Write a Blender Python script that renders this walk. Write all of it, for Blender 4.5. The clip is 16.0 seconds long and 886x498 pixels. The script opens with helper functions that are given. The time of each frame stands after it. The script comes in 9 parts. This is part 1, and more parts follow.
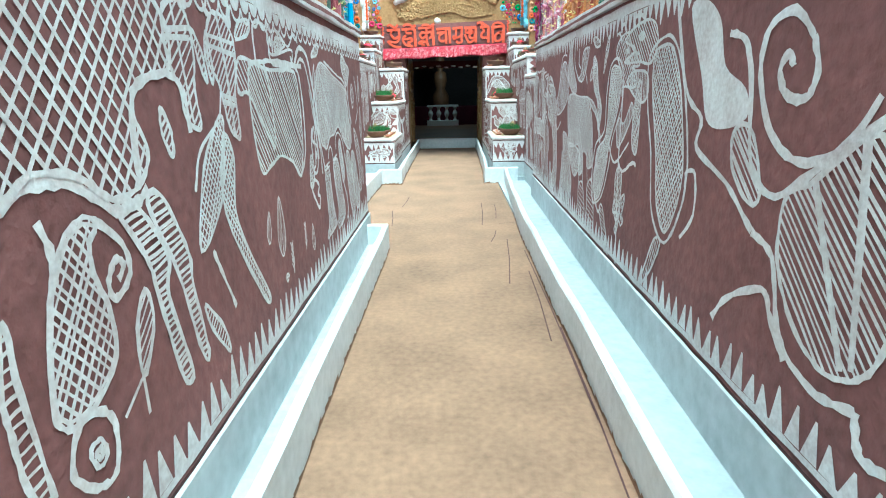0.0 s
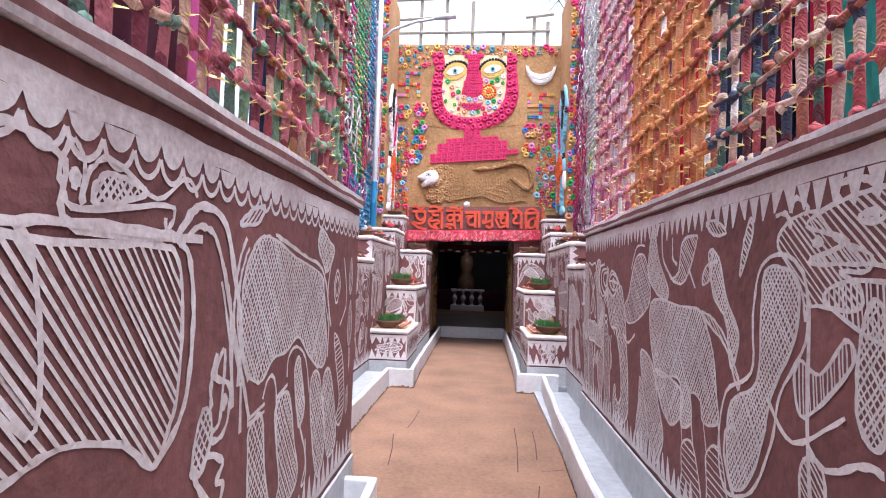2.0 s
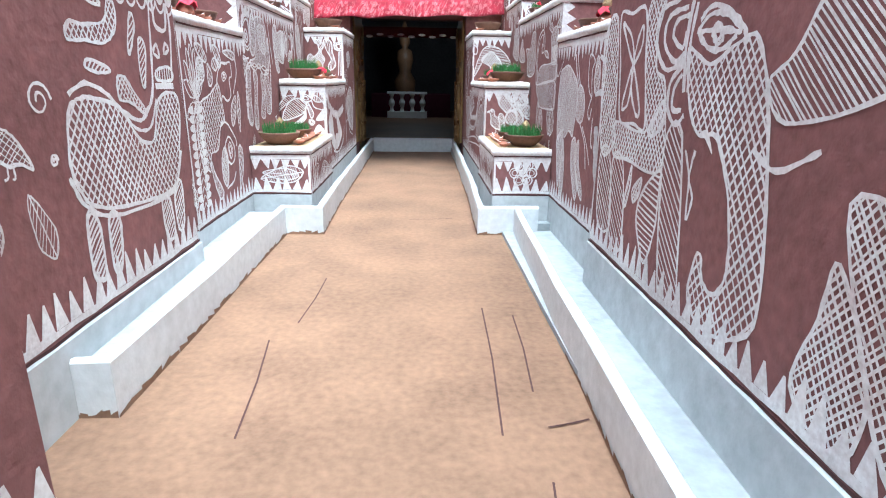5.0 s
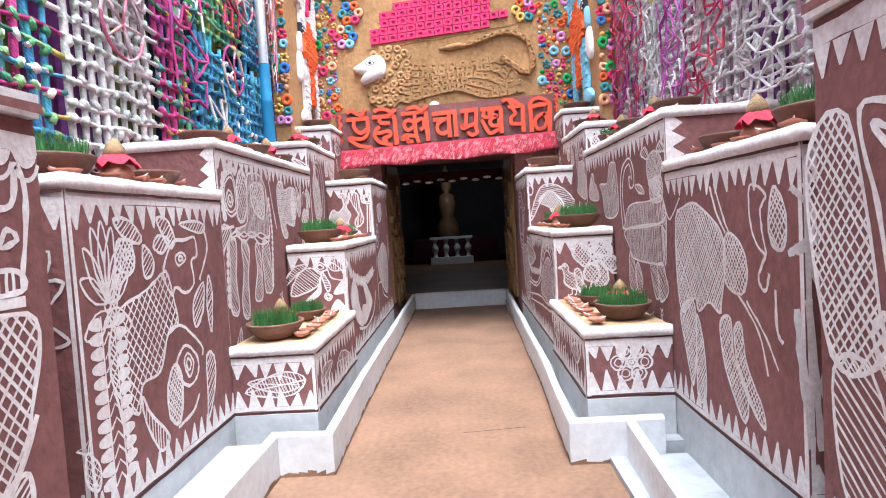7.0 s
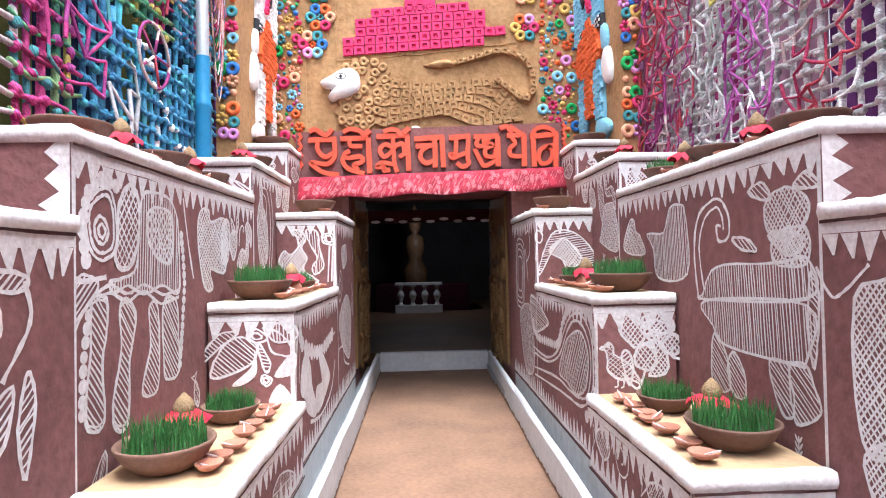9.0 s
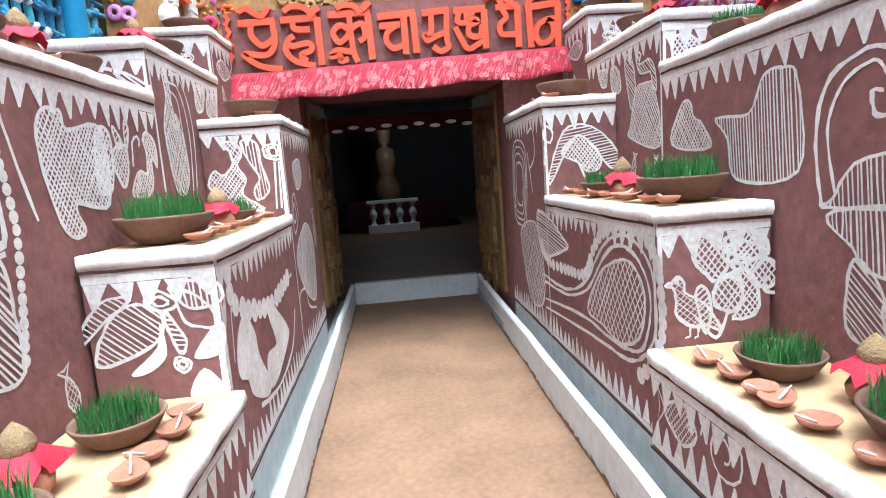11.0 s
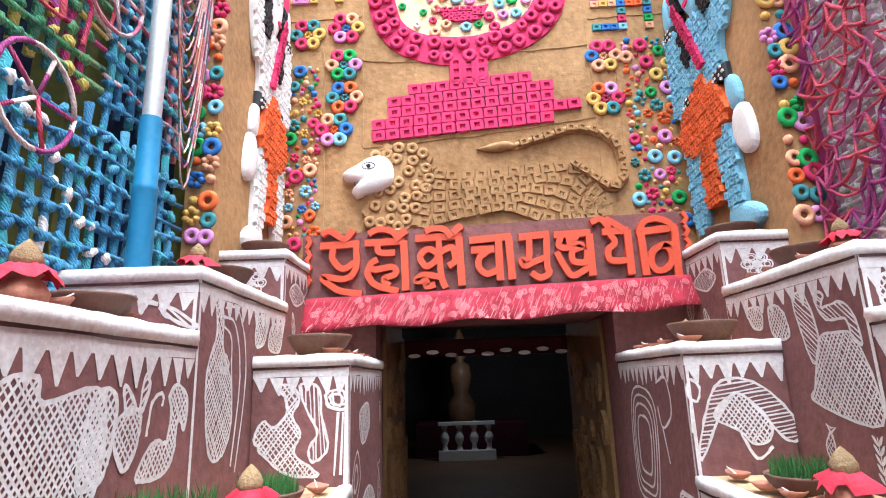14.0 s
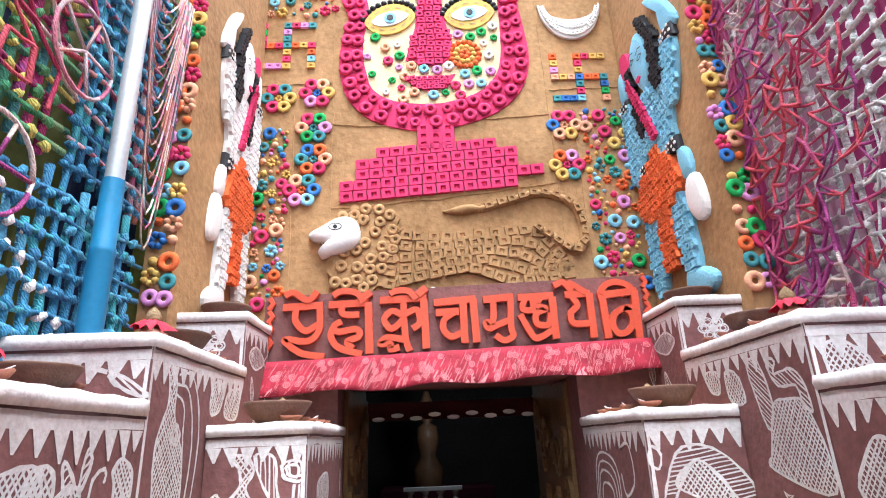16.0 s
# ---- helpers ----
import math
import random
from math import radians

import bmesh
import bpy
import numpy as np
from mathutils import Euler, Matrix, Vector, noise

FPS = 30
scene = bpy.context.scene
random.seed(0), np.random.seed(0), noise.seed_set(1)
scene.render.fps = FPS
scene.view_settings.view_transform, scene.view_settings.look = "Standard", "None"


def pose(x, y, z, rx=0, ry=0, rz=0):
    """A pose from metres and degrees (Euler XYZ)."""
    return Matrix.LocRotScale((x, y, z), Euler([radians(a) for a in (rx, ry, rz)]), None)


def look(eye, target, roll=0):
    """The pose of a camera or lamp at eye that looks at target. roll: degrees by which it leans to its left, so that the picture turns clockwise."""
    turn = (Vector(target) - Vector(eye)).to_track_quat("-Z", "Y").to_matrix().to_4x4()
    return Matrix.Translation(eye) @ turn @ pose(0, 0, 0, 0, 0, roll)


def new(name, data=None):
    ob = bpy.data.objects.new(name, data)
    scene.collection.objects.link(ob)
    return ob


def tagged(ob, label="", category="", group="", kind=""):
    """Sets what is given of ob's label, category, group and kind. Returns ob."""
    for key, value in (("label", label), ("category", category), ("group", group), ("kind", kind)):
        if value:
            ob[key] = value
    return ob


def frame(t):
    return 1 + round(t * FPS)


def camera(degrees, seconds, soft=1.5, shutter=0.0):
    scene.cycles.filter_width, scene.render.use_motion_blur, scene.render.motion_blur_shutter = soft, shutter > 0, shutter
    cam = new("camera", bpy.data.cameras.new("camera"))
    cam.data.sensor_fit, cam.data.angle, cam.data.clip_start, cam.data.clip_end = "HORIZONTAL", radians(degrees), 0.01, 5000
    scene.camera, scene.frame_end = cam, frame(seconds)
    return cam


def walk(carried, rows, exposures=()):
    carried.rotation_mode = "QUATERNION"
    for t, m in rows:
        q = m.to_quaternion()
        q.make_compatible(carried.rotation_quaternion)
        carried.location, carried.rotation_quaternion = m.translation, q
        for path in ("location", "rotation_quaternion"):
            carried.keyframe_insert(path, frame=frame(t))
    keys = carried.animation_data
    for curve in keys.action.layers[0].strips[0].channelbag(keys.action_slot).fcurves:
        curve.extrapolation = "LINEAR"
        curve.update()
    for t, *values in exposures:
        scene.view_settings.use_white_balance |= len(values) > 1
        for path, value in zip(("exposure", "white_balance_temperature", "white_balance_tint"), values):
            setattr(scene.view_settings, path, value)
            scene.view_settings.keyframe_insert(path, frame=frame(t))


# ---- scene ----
cam = camera(76.7, 16.0, soft=1.1)
PATH = [
    (0, (0.153, 0.045, 1.401), (0.111, 1.969, 0.856), -1.1),
    (0.5, (0.153, 0.424, 1.518), (-0.15, 2.399, 1.431), 0.4),
    (1, (0.116, 0.901, 1.584), (-0.061, 2.864, 1.922), 0.3),
    (1.5, (0.129, 1.28, 1.595), (-0.031, 3.231, 2.007), 0.2),
    (2, (0.107, 1.667, 1.472), (-0.019, 3.661, 1.552), 1.9),
    (2.5, (0.052, 2.058, 1.387), (0.115, 4.016, 0.985), 0.4),
    (3, (0.048, 2.423, 1.347), (-0.012, 4.359, 0.851), -0.1),
    (3.2, (0.061, 2.584, 1.315), (-0.032, 4.482, 0.689), 0.4),
    (5.3, (0.178, 4.43, 1.254), (0.273, 6.35, 0.701), 0.9),
    (5.5, (0.205, 4.62, 1.255), (0.187, 6.564, 0.785), -0.6),
    (6, (0.219, 5.0, 1.294), (0.016, 6.941, 0.858), -0.7),
    (6.5, (0.165, 5.402, 1.352), (0.161, 7.385, 1.095), -2.3),
    (7, (0.126, 5.712, 1.363), (0.049, 7.708, 1.258), -3.5),
    (7.5, (0.04, 6.038, 1.377), (-0.148, 8.023, 1.226), -0.7),
    (8, (-0.082, 6.371, 1.432), (0.151, 8.355, 1.337), -3.5),
    (8.5, (-0.121, 6.674, 1.429), (0.044, 8.666, 1.508), -3.8),
    (9, (-0.121, 6.998, 1.44), (-0.044, 8.996, 1.477), -1.1),
    (9.5, (-0.16, 7.284, 1.427), (0.069, 9.271, 1.471), -1.8),
    (9.7, (-0.16, 7.369, 1.412), (0.093, 9.352, 1.363), -2.9),
    (11.8, (-0.15, 8.438, 1.488), (-0.054, 10.415, 1.204), -3.3),
    (12, (-0.144, 8.539, 1.513), (-0.038, 10.524, 1.289), -2.0),
    (12.5, (-0.171, 8.687, 1.596), (-0.084, 10.684, 1.683), -0.8),
    (13, (-0.224, 8.739, 1.65), (-0.18, 10.709, 1.991), -1.6),
    (13.5, (-0.247, 8.747, 1.677), (-0.215, 10.71, 2.058), -1.5),
    (14, (-0.259, 8.732, 1.69), (-0.307, 10.679, 2.149), -1.9),
    (14.5, (-0.265, 8.721, 1.705), (-0.365, 10.647, 2.234), -1.5),
    (15, (-0.26, 8.717, 1.711), (-0.338, 10.63, 2.29), -1.7),
    (15.5, (-0.247, 8.713, 1.717), (-0.268, 10.616, 2.334), -2.0),
    (16, (-0.225, 8.701, 1.724), (-0.158, 10.593, 2.371), -2.4),
]
EXPOSURES = [(0.0, 2.67, 4950, -28.0), (0.5, 2.65, 5200, -12.0), (1.0, 2.3, 5600, 6.0), (2.0, 2.1, 5880, 16.0), (2.5, 2.5, 5880, 10.0), (3.2, 2.72, 5680, 6.0), (5.5, 2.52, 5280, -8.0), (5.9, 2.47, 5680, 6.0), (7.0, 2.48, 5780, 6.0), (9.5, 2.54, 5780, 5.0), (12.0, 2.66, 5380, -11.0), (12.5, 2.68, 5500, -6.0), (13.0, 2.52, 5700, 3.0), (16.0, 2.42, 5800, 3.0)]
SKY, SUN, SHRINE = 0.15, 0.36, 5.0
walk(cam, [(t, look(eye, target, roll)) for t, eye, target, roll in PATH], EXPOSURES)

# world: bright hazy sky, one soft sun
world = bpy.data.worlds.new("hazy_sky")
scene.world = world
world.use_nodes = True
wn = world.node_tree
sky = wn.nodes.new("ShaderNodeTexSky")
sky.sky_type = "NISHITA"
sky.sun_disc = False
sky.sun_elevation = radians(76)
sky.sun_rotation = radians(170)
sky.dust_density = 6.0
sky.air_density = 0.6
sky.ozone_density = 0.3
haze = wn.nodes.new("ShaderNodeHueSaturation")
haze.inputs["Saturation"].default_value = 0.32
wn.links.new(sky.outputs[0], haze.inputs["Color"])
wn.links.new(haze.outputs[0], wn.nodes["Background"].inputs[0])
wn.nodes["Background"].inputs[1].default_value = SKY
sun_data = bpy.data.lights.new("sun", "SUN")
sun_data.energy, sun_data.angle, sun_data.color = SUN, radians(40), (1, 0.98, 0.96)
sun_ob = new("sun", sun_data)
sun_ob.matrix_world = look((0, 0, 12), (-2.6, 1.4, 5.4))


# ---- materials ----
def material(name, color, rough=0.8, var=0.18, scale=9.0, bump=0.25, bump_scale=45.0, second=None, metal=0.0, per=0.0, spec=0.3):
    """Painted or earthen surface: two scales of colour variation and a fine relief."""
    m = bpy.data.materials.new(name)
    m.use_nodes = True
    nt = m.node_tree
    b = nt.nodes["Principled BSDF"]
    b.inputs["Roughness"].default_value = rough
    b.inputs["Metallic"].default_value = metal
    b.inputs["Specular IOR Level"].default_value = spec
    geo = nt.nodes.new("ShaderNodeNewGeometry")

    def noise_at(sc, detail):
        n = nt.nodes.new("ShaderNodeTexNoise")
        n.inputs["Scale"].default_value, n.inputs["Detail"].default_value = sc, detail
        nt.links.new(geo.outputs["Position"], n.inputs["Vector"])
        return n

    big, fine = noise_at(scale * 0.22, 4), noise_at(scale * 3.1, 6)
    dark = tuple(c * (1 - var * 1.6) for c in color) if second is None else second
    light = tuple(min(c * (1 + var), 0.95) for c in color)
    ramp = nt.nodes.new("ShaderNodeValToRGB")
    ramp.color_ramp.elements[0].color, ramp.color_ramp.elements[1].color = (*dark, 1), (*light, 1)
    ramp.color_ramp.elements[0].position, ramp.color_ramp.elements[1].position = 0.3, 0.7
    mixn = nt.nodes.new("ShaderNodeMath")
    mixn.operation = "MULTIPLY_ADD"
    mixn.inputs[1].default_value = 0.55
    half = nt.nodes.new("ShaderNodeMath")
    half.operation = "MULTIPLY"
    half.inputs[1].default_value = 0.45
    nt.links.new(fine.outputs["Fac"], half.inputs[0])
    nt.links.new(big.outputs["Fac"], mixn.inputs[0])
    nt.links.new(half.outputs[0], mixn.inputs[2])
    nt.links.new(mixn.outputs[0], ramp.inputs[0])
    out = ramp.outputs[0]
    if per:
        info = nt.nodes.new("ShaderNodeObjectInfo")
        hsv = nt.nodes.new("ShaderNodeHueSaturation")
        mr = nt.nodes.new("ShaderNodeMapRange")
        mr.inputs["To Min"].default_value, mr.inputs["To Max"].default_value = 1 - per, 1 + per
        nt.links.new(info.outputs["Random"], mr.inputs["Value"])
        nt.links.new(mr.outputs[0], hsv.inputs["Value"])
        nt.links.new(out, hsv.inputs["Color"])
        out = hsv.outputs[0]
    nt.links.new(out, b.inputs["Base Color"])
    if bump:
        bn = nt.nodes.new("ShaderNodeBump")
        bn.inputs["Strength"].default_value, bn.inputs["Distance"].default_value = bump, 0.01
        rel = noise_at(bump_scale, 5)
        nt.links.new(rel.outputs["Fac"], bn.inputs["Height"])
        nt.links.new(bn.outputs[0], b.inputs["Normal"])
    return m


def wrapped(name, palette, seg=0.16, rough=0.85):
    """Cloth-wrapped pole: bands of colour along the height, other bands on each pole, ridges of the winding."""
    m = bpy.data.materials.new(name)
    m.use_nodes = True
    nt = m.node_tree
    b = nt.nodes["Principled BSDF"]
    b.inputs["Roughness"].default_value = rough
    geo = nt.nodes.new("ShaderNodeNewGeometry")
    sep = nt.nodes.new("ShaderNodeSeparateXYZ")
    nt.links.new(geo.outputs["Position"], sep.inputs[0])
    info = nt.nodes.new("ShaderNodeObjectInfo")
    add = nt.nodes.new("ShaderNodeMath")
    add.operation = "ADD"
    nt.links.new(sep.outputs["Z"], add.inputs[0])
    nt.links.new(sep.outputs["Y"], add.inputs[1])
    snap = nt.nodes.new("ShaderNodeMath")
    snap.operation = "SNAP"
    snap.inputs[1].default_value = seg
    nt.links.new(add.outputs[0], snap.inputs[0])
    sh = nt.nodes.new("ShaderNodeMath")
    sh.operation = "MULTIPLY_ADD"
    sh.inputs[1].default_value = 91.7
    nt.links.new(info.outputs["Random"], sh.inputs[0])
    nt.links.new(snap.outputs[0], sh.inputs[2])
    wnz = nt.nodes.new("ShaderNodeTexWhiteNoise")
    wnz.noise_dimensions = "1D"
    nt.links.new(sh.outputs[0], wnz.inputs["W"])
    ramp = nt.nodes.new("ShaderNodeValToRGB")
    ramp.color_ramp.interpolation = "CONSTANT"
    for i, c in enumerate(palette):
        e = ramp.color_ramp.elements[0] if i == 0 else ramp.color_ramp.elements.new(i / len(palette))
        e.position, e.color = i / len(palette), (*(min(k * 1.4, 0.8) for k in c), 1)
    ramp.color_ramp.elements[-1].position = min(ramp.color_ramp.elements[-1].position, 0.97)
    nt.links.new(wnz.outputs["Value"], ramp.inputs[0])
    nz = nt.nodes.new("ShaderNodeTexNoise")
    nz.inputs["Scale"].default_value = 60
    nt.links.new(geo.outputs["Position"], nz.inputs["Vector"])
    hsv = nt.nodes.new("ShaderNodeHueSaturation")
    mr = nt.nodes.new("ShaderNodeMapRange")
    mr.inputs["To Min"].default_value, mr.inputs["To Max"].default_value = 0.5, 1.4
    nt.links.new(nz.outputs["Fac"], mr.inputs["Value"])
    nt.links.new(mr.outputs[0], hsv.inputs["Value"])
    nt.links.new(ramp.outputs[0], hsv.inputs["Color"])
    nt.links.new(hsv.outputs[0], b.inputs["Base Color"])
    wave = nt.nodes.new("ShaderNodeTexWave")
    wave.bands_direction = "DIAGONAL"
    wave.inputs["Scale"].default_value, wave.inputs["Distortion"].default_value = 34, 9.0
    nt.links.new(geo.outputs["Position"], wave.inputs["Vector"])
    bn = nt.nodes.new("ShaderNodeBump")
    bn.inputs["Strength"].default_value, bn.inputs["Distance"].default_value = 0.6, 0.005
    nt.links.new(wave.outputs["Fac"], bn.inputs["Height"])
    nt.links.new(bn.outputs[0], b.inputs["Normal"])
    return m


BROWN = material("maroon_clay_paint", (0.205, 0.090, 0.088), 0.85, 0.24, 7, 0.8, 24)
WHITE = material("white_rice_paste", (0.76, 0.75, 0.76), 0.85, 0.08, 16, 0.35, 60, second=(0.48, 0.41, 0.41))
LIME = material("whitewash", (0.49, 0.505, 0.52), 0.7, 0.2, 4, 0.25, 30)
# Darker than LIME: stains and the gutter's shade both put into the colour.
GUTTER = material("stained_shaded_lime", (0.34, 0.36, 0.38), 0.75, 0.25, 5, 0.35, 26, second=(0.27, 0.28, 0.30))
CREAM = material("cream_clay", (0.76, 0.62, 0.36), 0.6, 0.12, 25, 0.3, 60)
# Red cloth near black: the dim passage is put into its colour.
VALANCE = material("shaded_valance_cloth", (0.05, 0.006, 0.012), 0.9, 0.3, 20, 0.3, 60)
KERB = material("kerb_white_paint", (0.60, 0.61, 0.63), 0.6, 0.14, 6, 0.2, 40)
DARK = material("dark_line_paint", (0.07, 0.03, 0.03), 0.85, 0.2, 12, 0.2, 40)
EARTH = material("ochre_earth_floor", (0.222, 0.128, 0.084), 0.75, 0.24, 9, 0.3, 55)
SLAB = material("tan_mud_slab", (0.46, 0.31, 0.18), 0.9, 0.12, 10, 0.3, 45)
TAN = material("tan_mud_plaster", (0.43, 0.255, 0.12), 0.85, 0.26, 7, 1.0, 16, second=(0.25, 0.135, 0.055))
# Ochre taken darker so the passage's shade sits in the colour.
CARVED = material("shaded_ochre_panel", (0.17, 0.10, 0.04), 0.75, 0.25, 14, 0.9, 28)
PINK = material("magenta_pink_clay", (0.66, 0.05, 0.16), 0.85, 0.15, 20, 0.3, 60, spec=0.15)
ORANGE = material("orange_painted_letters", (0.68, 0.098, 0.05), 0.5, 0.10, 18, 0.2, 50)
ORANGE2 = material("orange_clay", (0.80, 0.16, 0.05), 0.85, 0.2, 30, 0.5, 50, spec=0.15)
RED = material("crimson_print_cloth", (0.32, 0.012, 0.035), 0.75, 0.35, 40, 0.5, 90)
PALE = material("pale_print", (0.55, 0.18, 0.20), 0.8, 0.2, 40, 0.1, 90)
REDCLOTH = material("red_cloth", (0.55, 0.02, 0.05), 0.7, 0.25, 25, 0.4, 60)
YELLOW = material("yellow_clay", (0.70, 0.46, 0.13), 0.85, 0.12, 25, 0.3, 60, spec=0.15)
GREEN = material("green_clay", (0.04, 0.38, 0.10), 0.85, 0.2, 25, 0.3, 60, spec=0.15)
BLUE = material("sky_blue_clay", (0.28, 0.60, 0.78), 0.85, 0.12, 25, 0.4, 50, spec=0.15)
TEAL = material("teal_clay", (0.08, 0.30, 0.33), 0.85, 0.2, 25, 0.3, 60, spec=0.15)
ROYAL = material("blue_clay", (0.06, 0.20, 0.55), 0.85, 0.2, 25, 0.3, 60, spec=0.15)
LILAC = material("lilac_clay", (0.70, 0.30, 0.62), 0.85, 0.15, 25, 0.3, 60, spec=0.15)
PEACH = material("peach_clay", (0.80, 0.42, 0.26), 0.85, 0.15, 25, 0.3, 60, spec=0.15)
CHALK = material("white_clay", (0.82, 0.81, 0.80), 0.85, 0.06, 20, 0.3, 40, spec=0.15)
INK = material("black_ink", (0.02, 0.02, 0.025), 0.6, 0.2, 20, 0.1, 60)
POT = material("unglazed_earthenware", (0.155, 0.085, 0.062), 0.75, 0.2, 14, 0.3, 70, per=0.2)
DIYA = material("terracotta_lamp", (0.36, 0.15, 0.10), 0.8, 0.2, 30, 0.3, 70, per=0.25)
SOIL = material("dark_soil", (0.05, 0.035, 0.025), 0.95, 0.3, 60, 0.6, 80)
GRASS = material("barley_grass", (0.045, 0.155, 0.038), 0.6, 0.35, 40, 0, 50)
HUSK = material("coconut_husk", (0.30, 0.20, 0.11), 0.9, 0.3, 60, 0.8, 90)
STEEL = material("galvanised_pipe", (0.52, 0.54, 0.57), 0.42, 0.12, 14, 0.15, 60, metal=0.35)
PIPEBLUE = material("blue_enamel", (0.035, 0.22, 0.42), 0.38, 0.12, 10, 0.1, 40)
BAMBOO = material("grey_bamboo", (0.30, 0.27, 0.22), 0.8, 0.2, 20, 0.3, 60)
FROND = material("palm_leaf", (0.07, 0.12, 0.05), 0.6, 0.3, 20, 0, 50)
# Near-black base colour stands in for the shade inside the hall and passage.
HALL = material("shaded_hall_wall", (0.075, 0.068, 0.07), 0.9, 0.3, 5, 0.3, 30)
GOLD = material("gold_tinsel", (0.78, 0.60, 0.22), 0.35, 0.3, 60, 0, 50, metal=0.35)
IDOL = material("painted_idol", (0.12, 0.06, 0.03), 0.5, 0.4, 14, 0.4, 30)
CONCRETE = material("grey_ground", (0.25, 0.22, 0.2), 0.9, 0.2, 3, 0.3, 20)
CLOTHS = [material("cloth_" + n, c, 0.85, 0.2, 8, 0.4, 18) for n, c in (
    ("magenta", (0.34, 0.06, 0.18)), ("maroon", (0.10, 0.02, 0.04)), ("red", (0.60, 0.02, 0.06)), ("turquoise", (0.10, 0.50, 0.45)),
    ("violet", (0.16, 0.05, 0.18)), ("olive", (0.14, 0.14, 0.05)), ("rose", (0.42, 0.25, 0.33)), ("lime", (0.22, 0.40, 0.10)), ("navy", (0.02, 0.03, 0.07)))]
for cloth in CLOTHS:
    # thin cotton lets some daylight through
    nt = cloth.node_tree
    b = nt.nodes["Principled BSDF"]
    tr = nt.nodes.new("ShaderNodeBsdfTranslucent")
    nt.links.new(b.inputs["Base Color"].links[0].from_socket, tr.inputs["Color"])
    mixer = nt.nodes.new("ShaderNodeMixShader")
    mixer.inputs[0].default_value = 0.55
    nt.links.new(b.outputs[0], mixer.inputs[1])
    nt.links.new(tr.outputs[0], mixer.inputs[2])
    nt.links.new(mixer.outputs[0], nt.nodes["Material Output"].inputs[0])
WRAP_L = wrapped("wrap_rose_green", [(0.28, 0.06, 0.08), (0.40, 0.13, 0.16), (0.16, 0.03, 0.05), (0.13, 0.22, 0.14), (0.34, 0.10, 0.12), (0.09, 0.15, 0.12), (0.36, 0.22, 0.16), (0.20, 0.04, 0.05), (0.30, 0.13, 0.06)])
WRAP_O = wrapped("wrap_orange", [(0.46, 0.16, 0.05), (0.40, 0.12, 0.05), (0.50, 0.22, 0.08), (0.30, 0.07, 0.05), (0.42, 0.18, 0.09)])
WRAP_R = wrapped("wrap_dark_mixed", [(0.10, 0.03, 0.04), (0.42, 0.28, 0.24), (0.05, 0.10, 0.08), (0.34, 0.07, 0.08), (0.45, 0.34, 0.26), (0.04, 0.05, 0.09), (0.30, 0.10, 0.07)])
WRAP_RO = wrapped("wrap_rust", [(0.30, 0.06, 0.04), (0.42, 0.13, 0.05), (0.22, 0.03, 0.03), (0.38, 0.10, 0.07), (0.10, 0.14, 0.07)])
WRAP_PK = wrapped("wrap_pink_grey", [(0.45, 0.16, 0.22), (0.50, 0.34, 0.38), (0.30, 0.08, 0.14), (0.36, 0.28, 0.30), (0.52, 0.22, 0.20)])
WRAP_W = wrapped("wrap_white", [(0.48, 0.46, 0.47), (0.43, 0.42, 0.42), (0.51, 0.50, 0.50), (0.40, 0.43, 0.41)])
WRAP_G = wrapped("wrap_green", [(0.05, 0.22, 0.10), (0.10, 0.30, 0.14), (0.04, 0.16, 0.10), (0.20, 0.34, 0.16), (0.46, 0.40, 0.10)])
WRAP_B = wrapped("wrap_blue", [(0.05, 0.22, 0.38), (0.09, 0.30, 0.46), (0.04, 0.16, 0.30), (0.06, 0.30, 0.36)])
WRAP_M = wrapped("wrap_magenta", [(0.36, 0.03, 0.16), (0.46, 0.06, 0.22), (0.26, 0.02, 0.10), (0.06, 0.22, 0.24), (0.30, 0.05, 0.22)])
WRAP_V = wrapped("wrap_crimson_net", [(0.30, 0.02, 0.07), (0.40, 0.05, 0.08), (0.22, 0.03, 0.14), (0.45, 0.36, 0.34), (0.30, 0.04, 0.12)])
WRAP_P = wrapped("wrap_purple", [(0.34, 0.06, 0.30), (0.26, 0.03, 0.20), (0.42, 0.10, 0.36)])


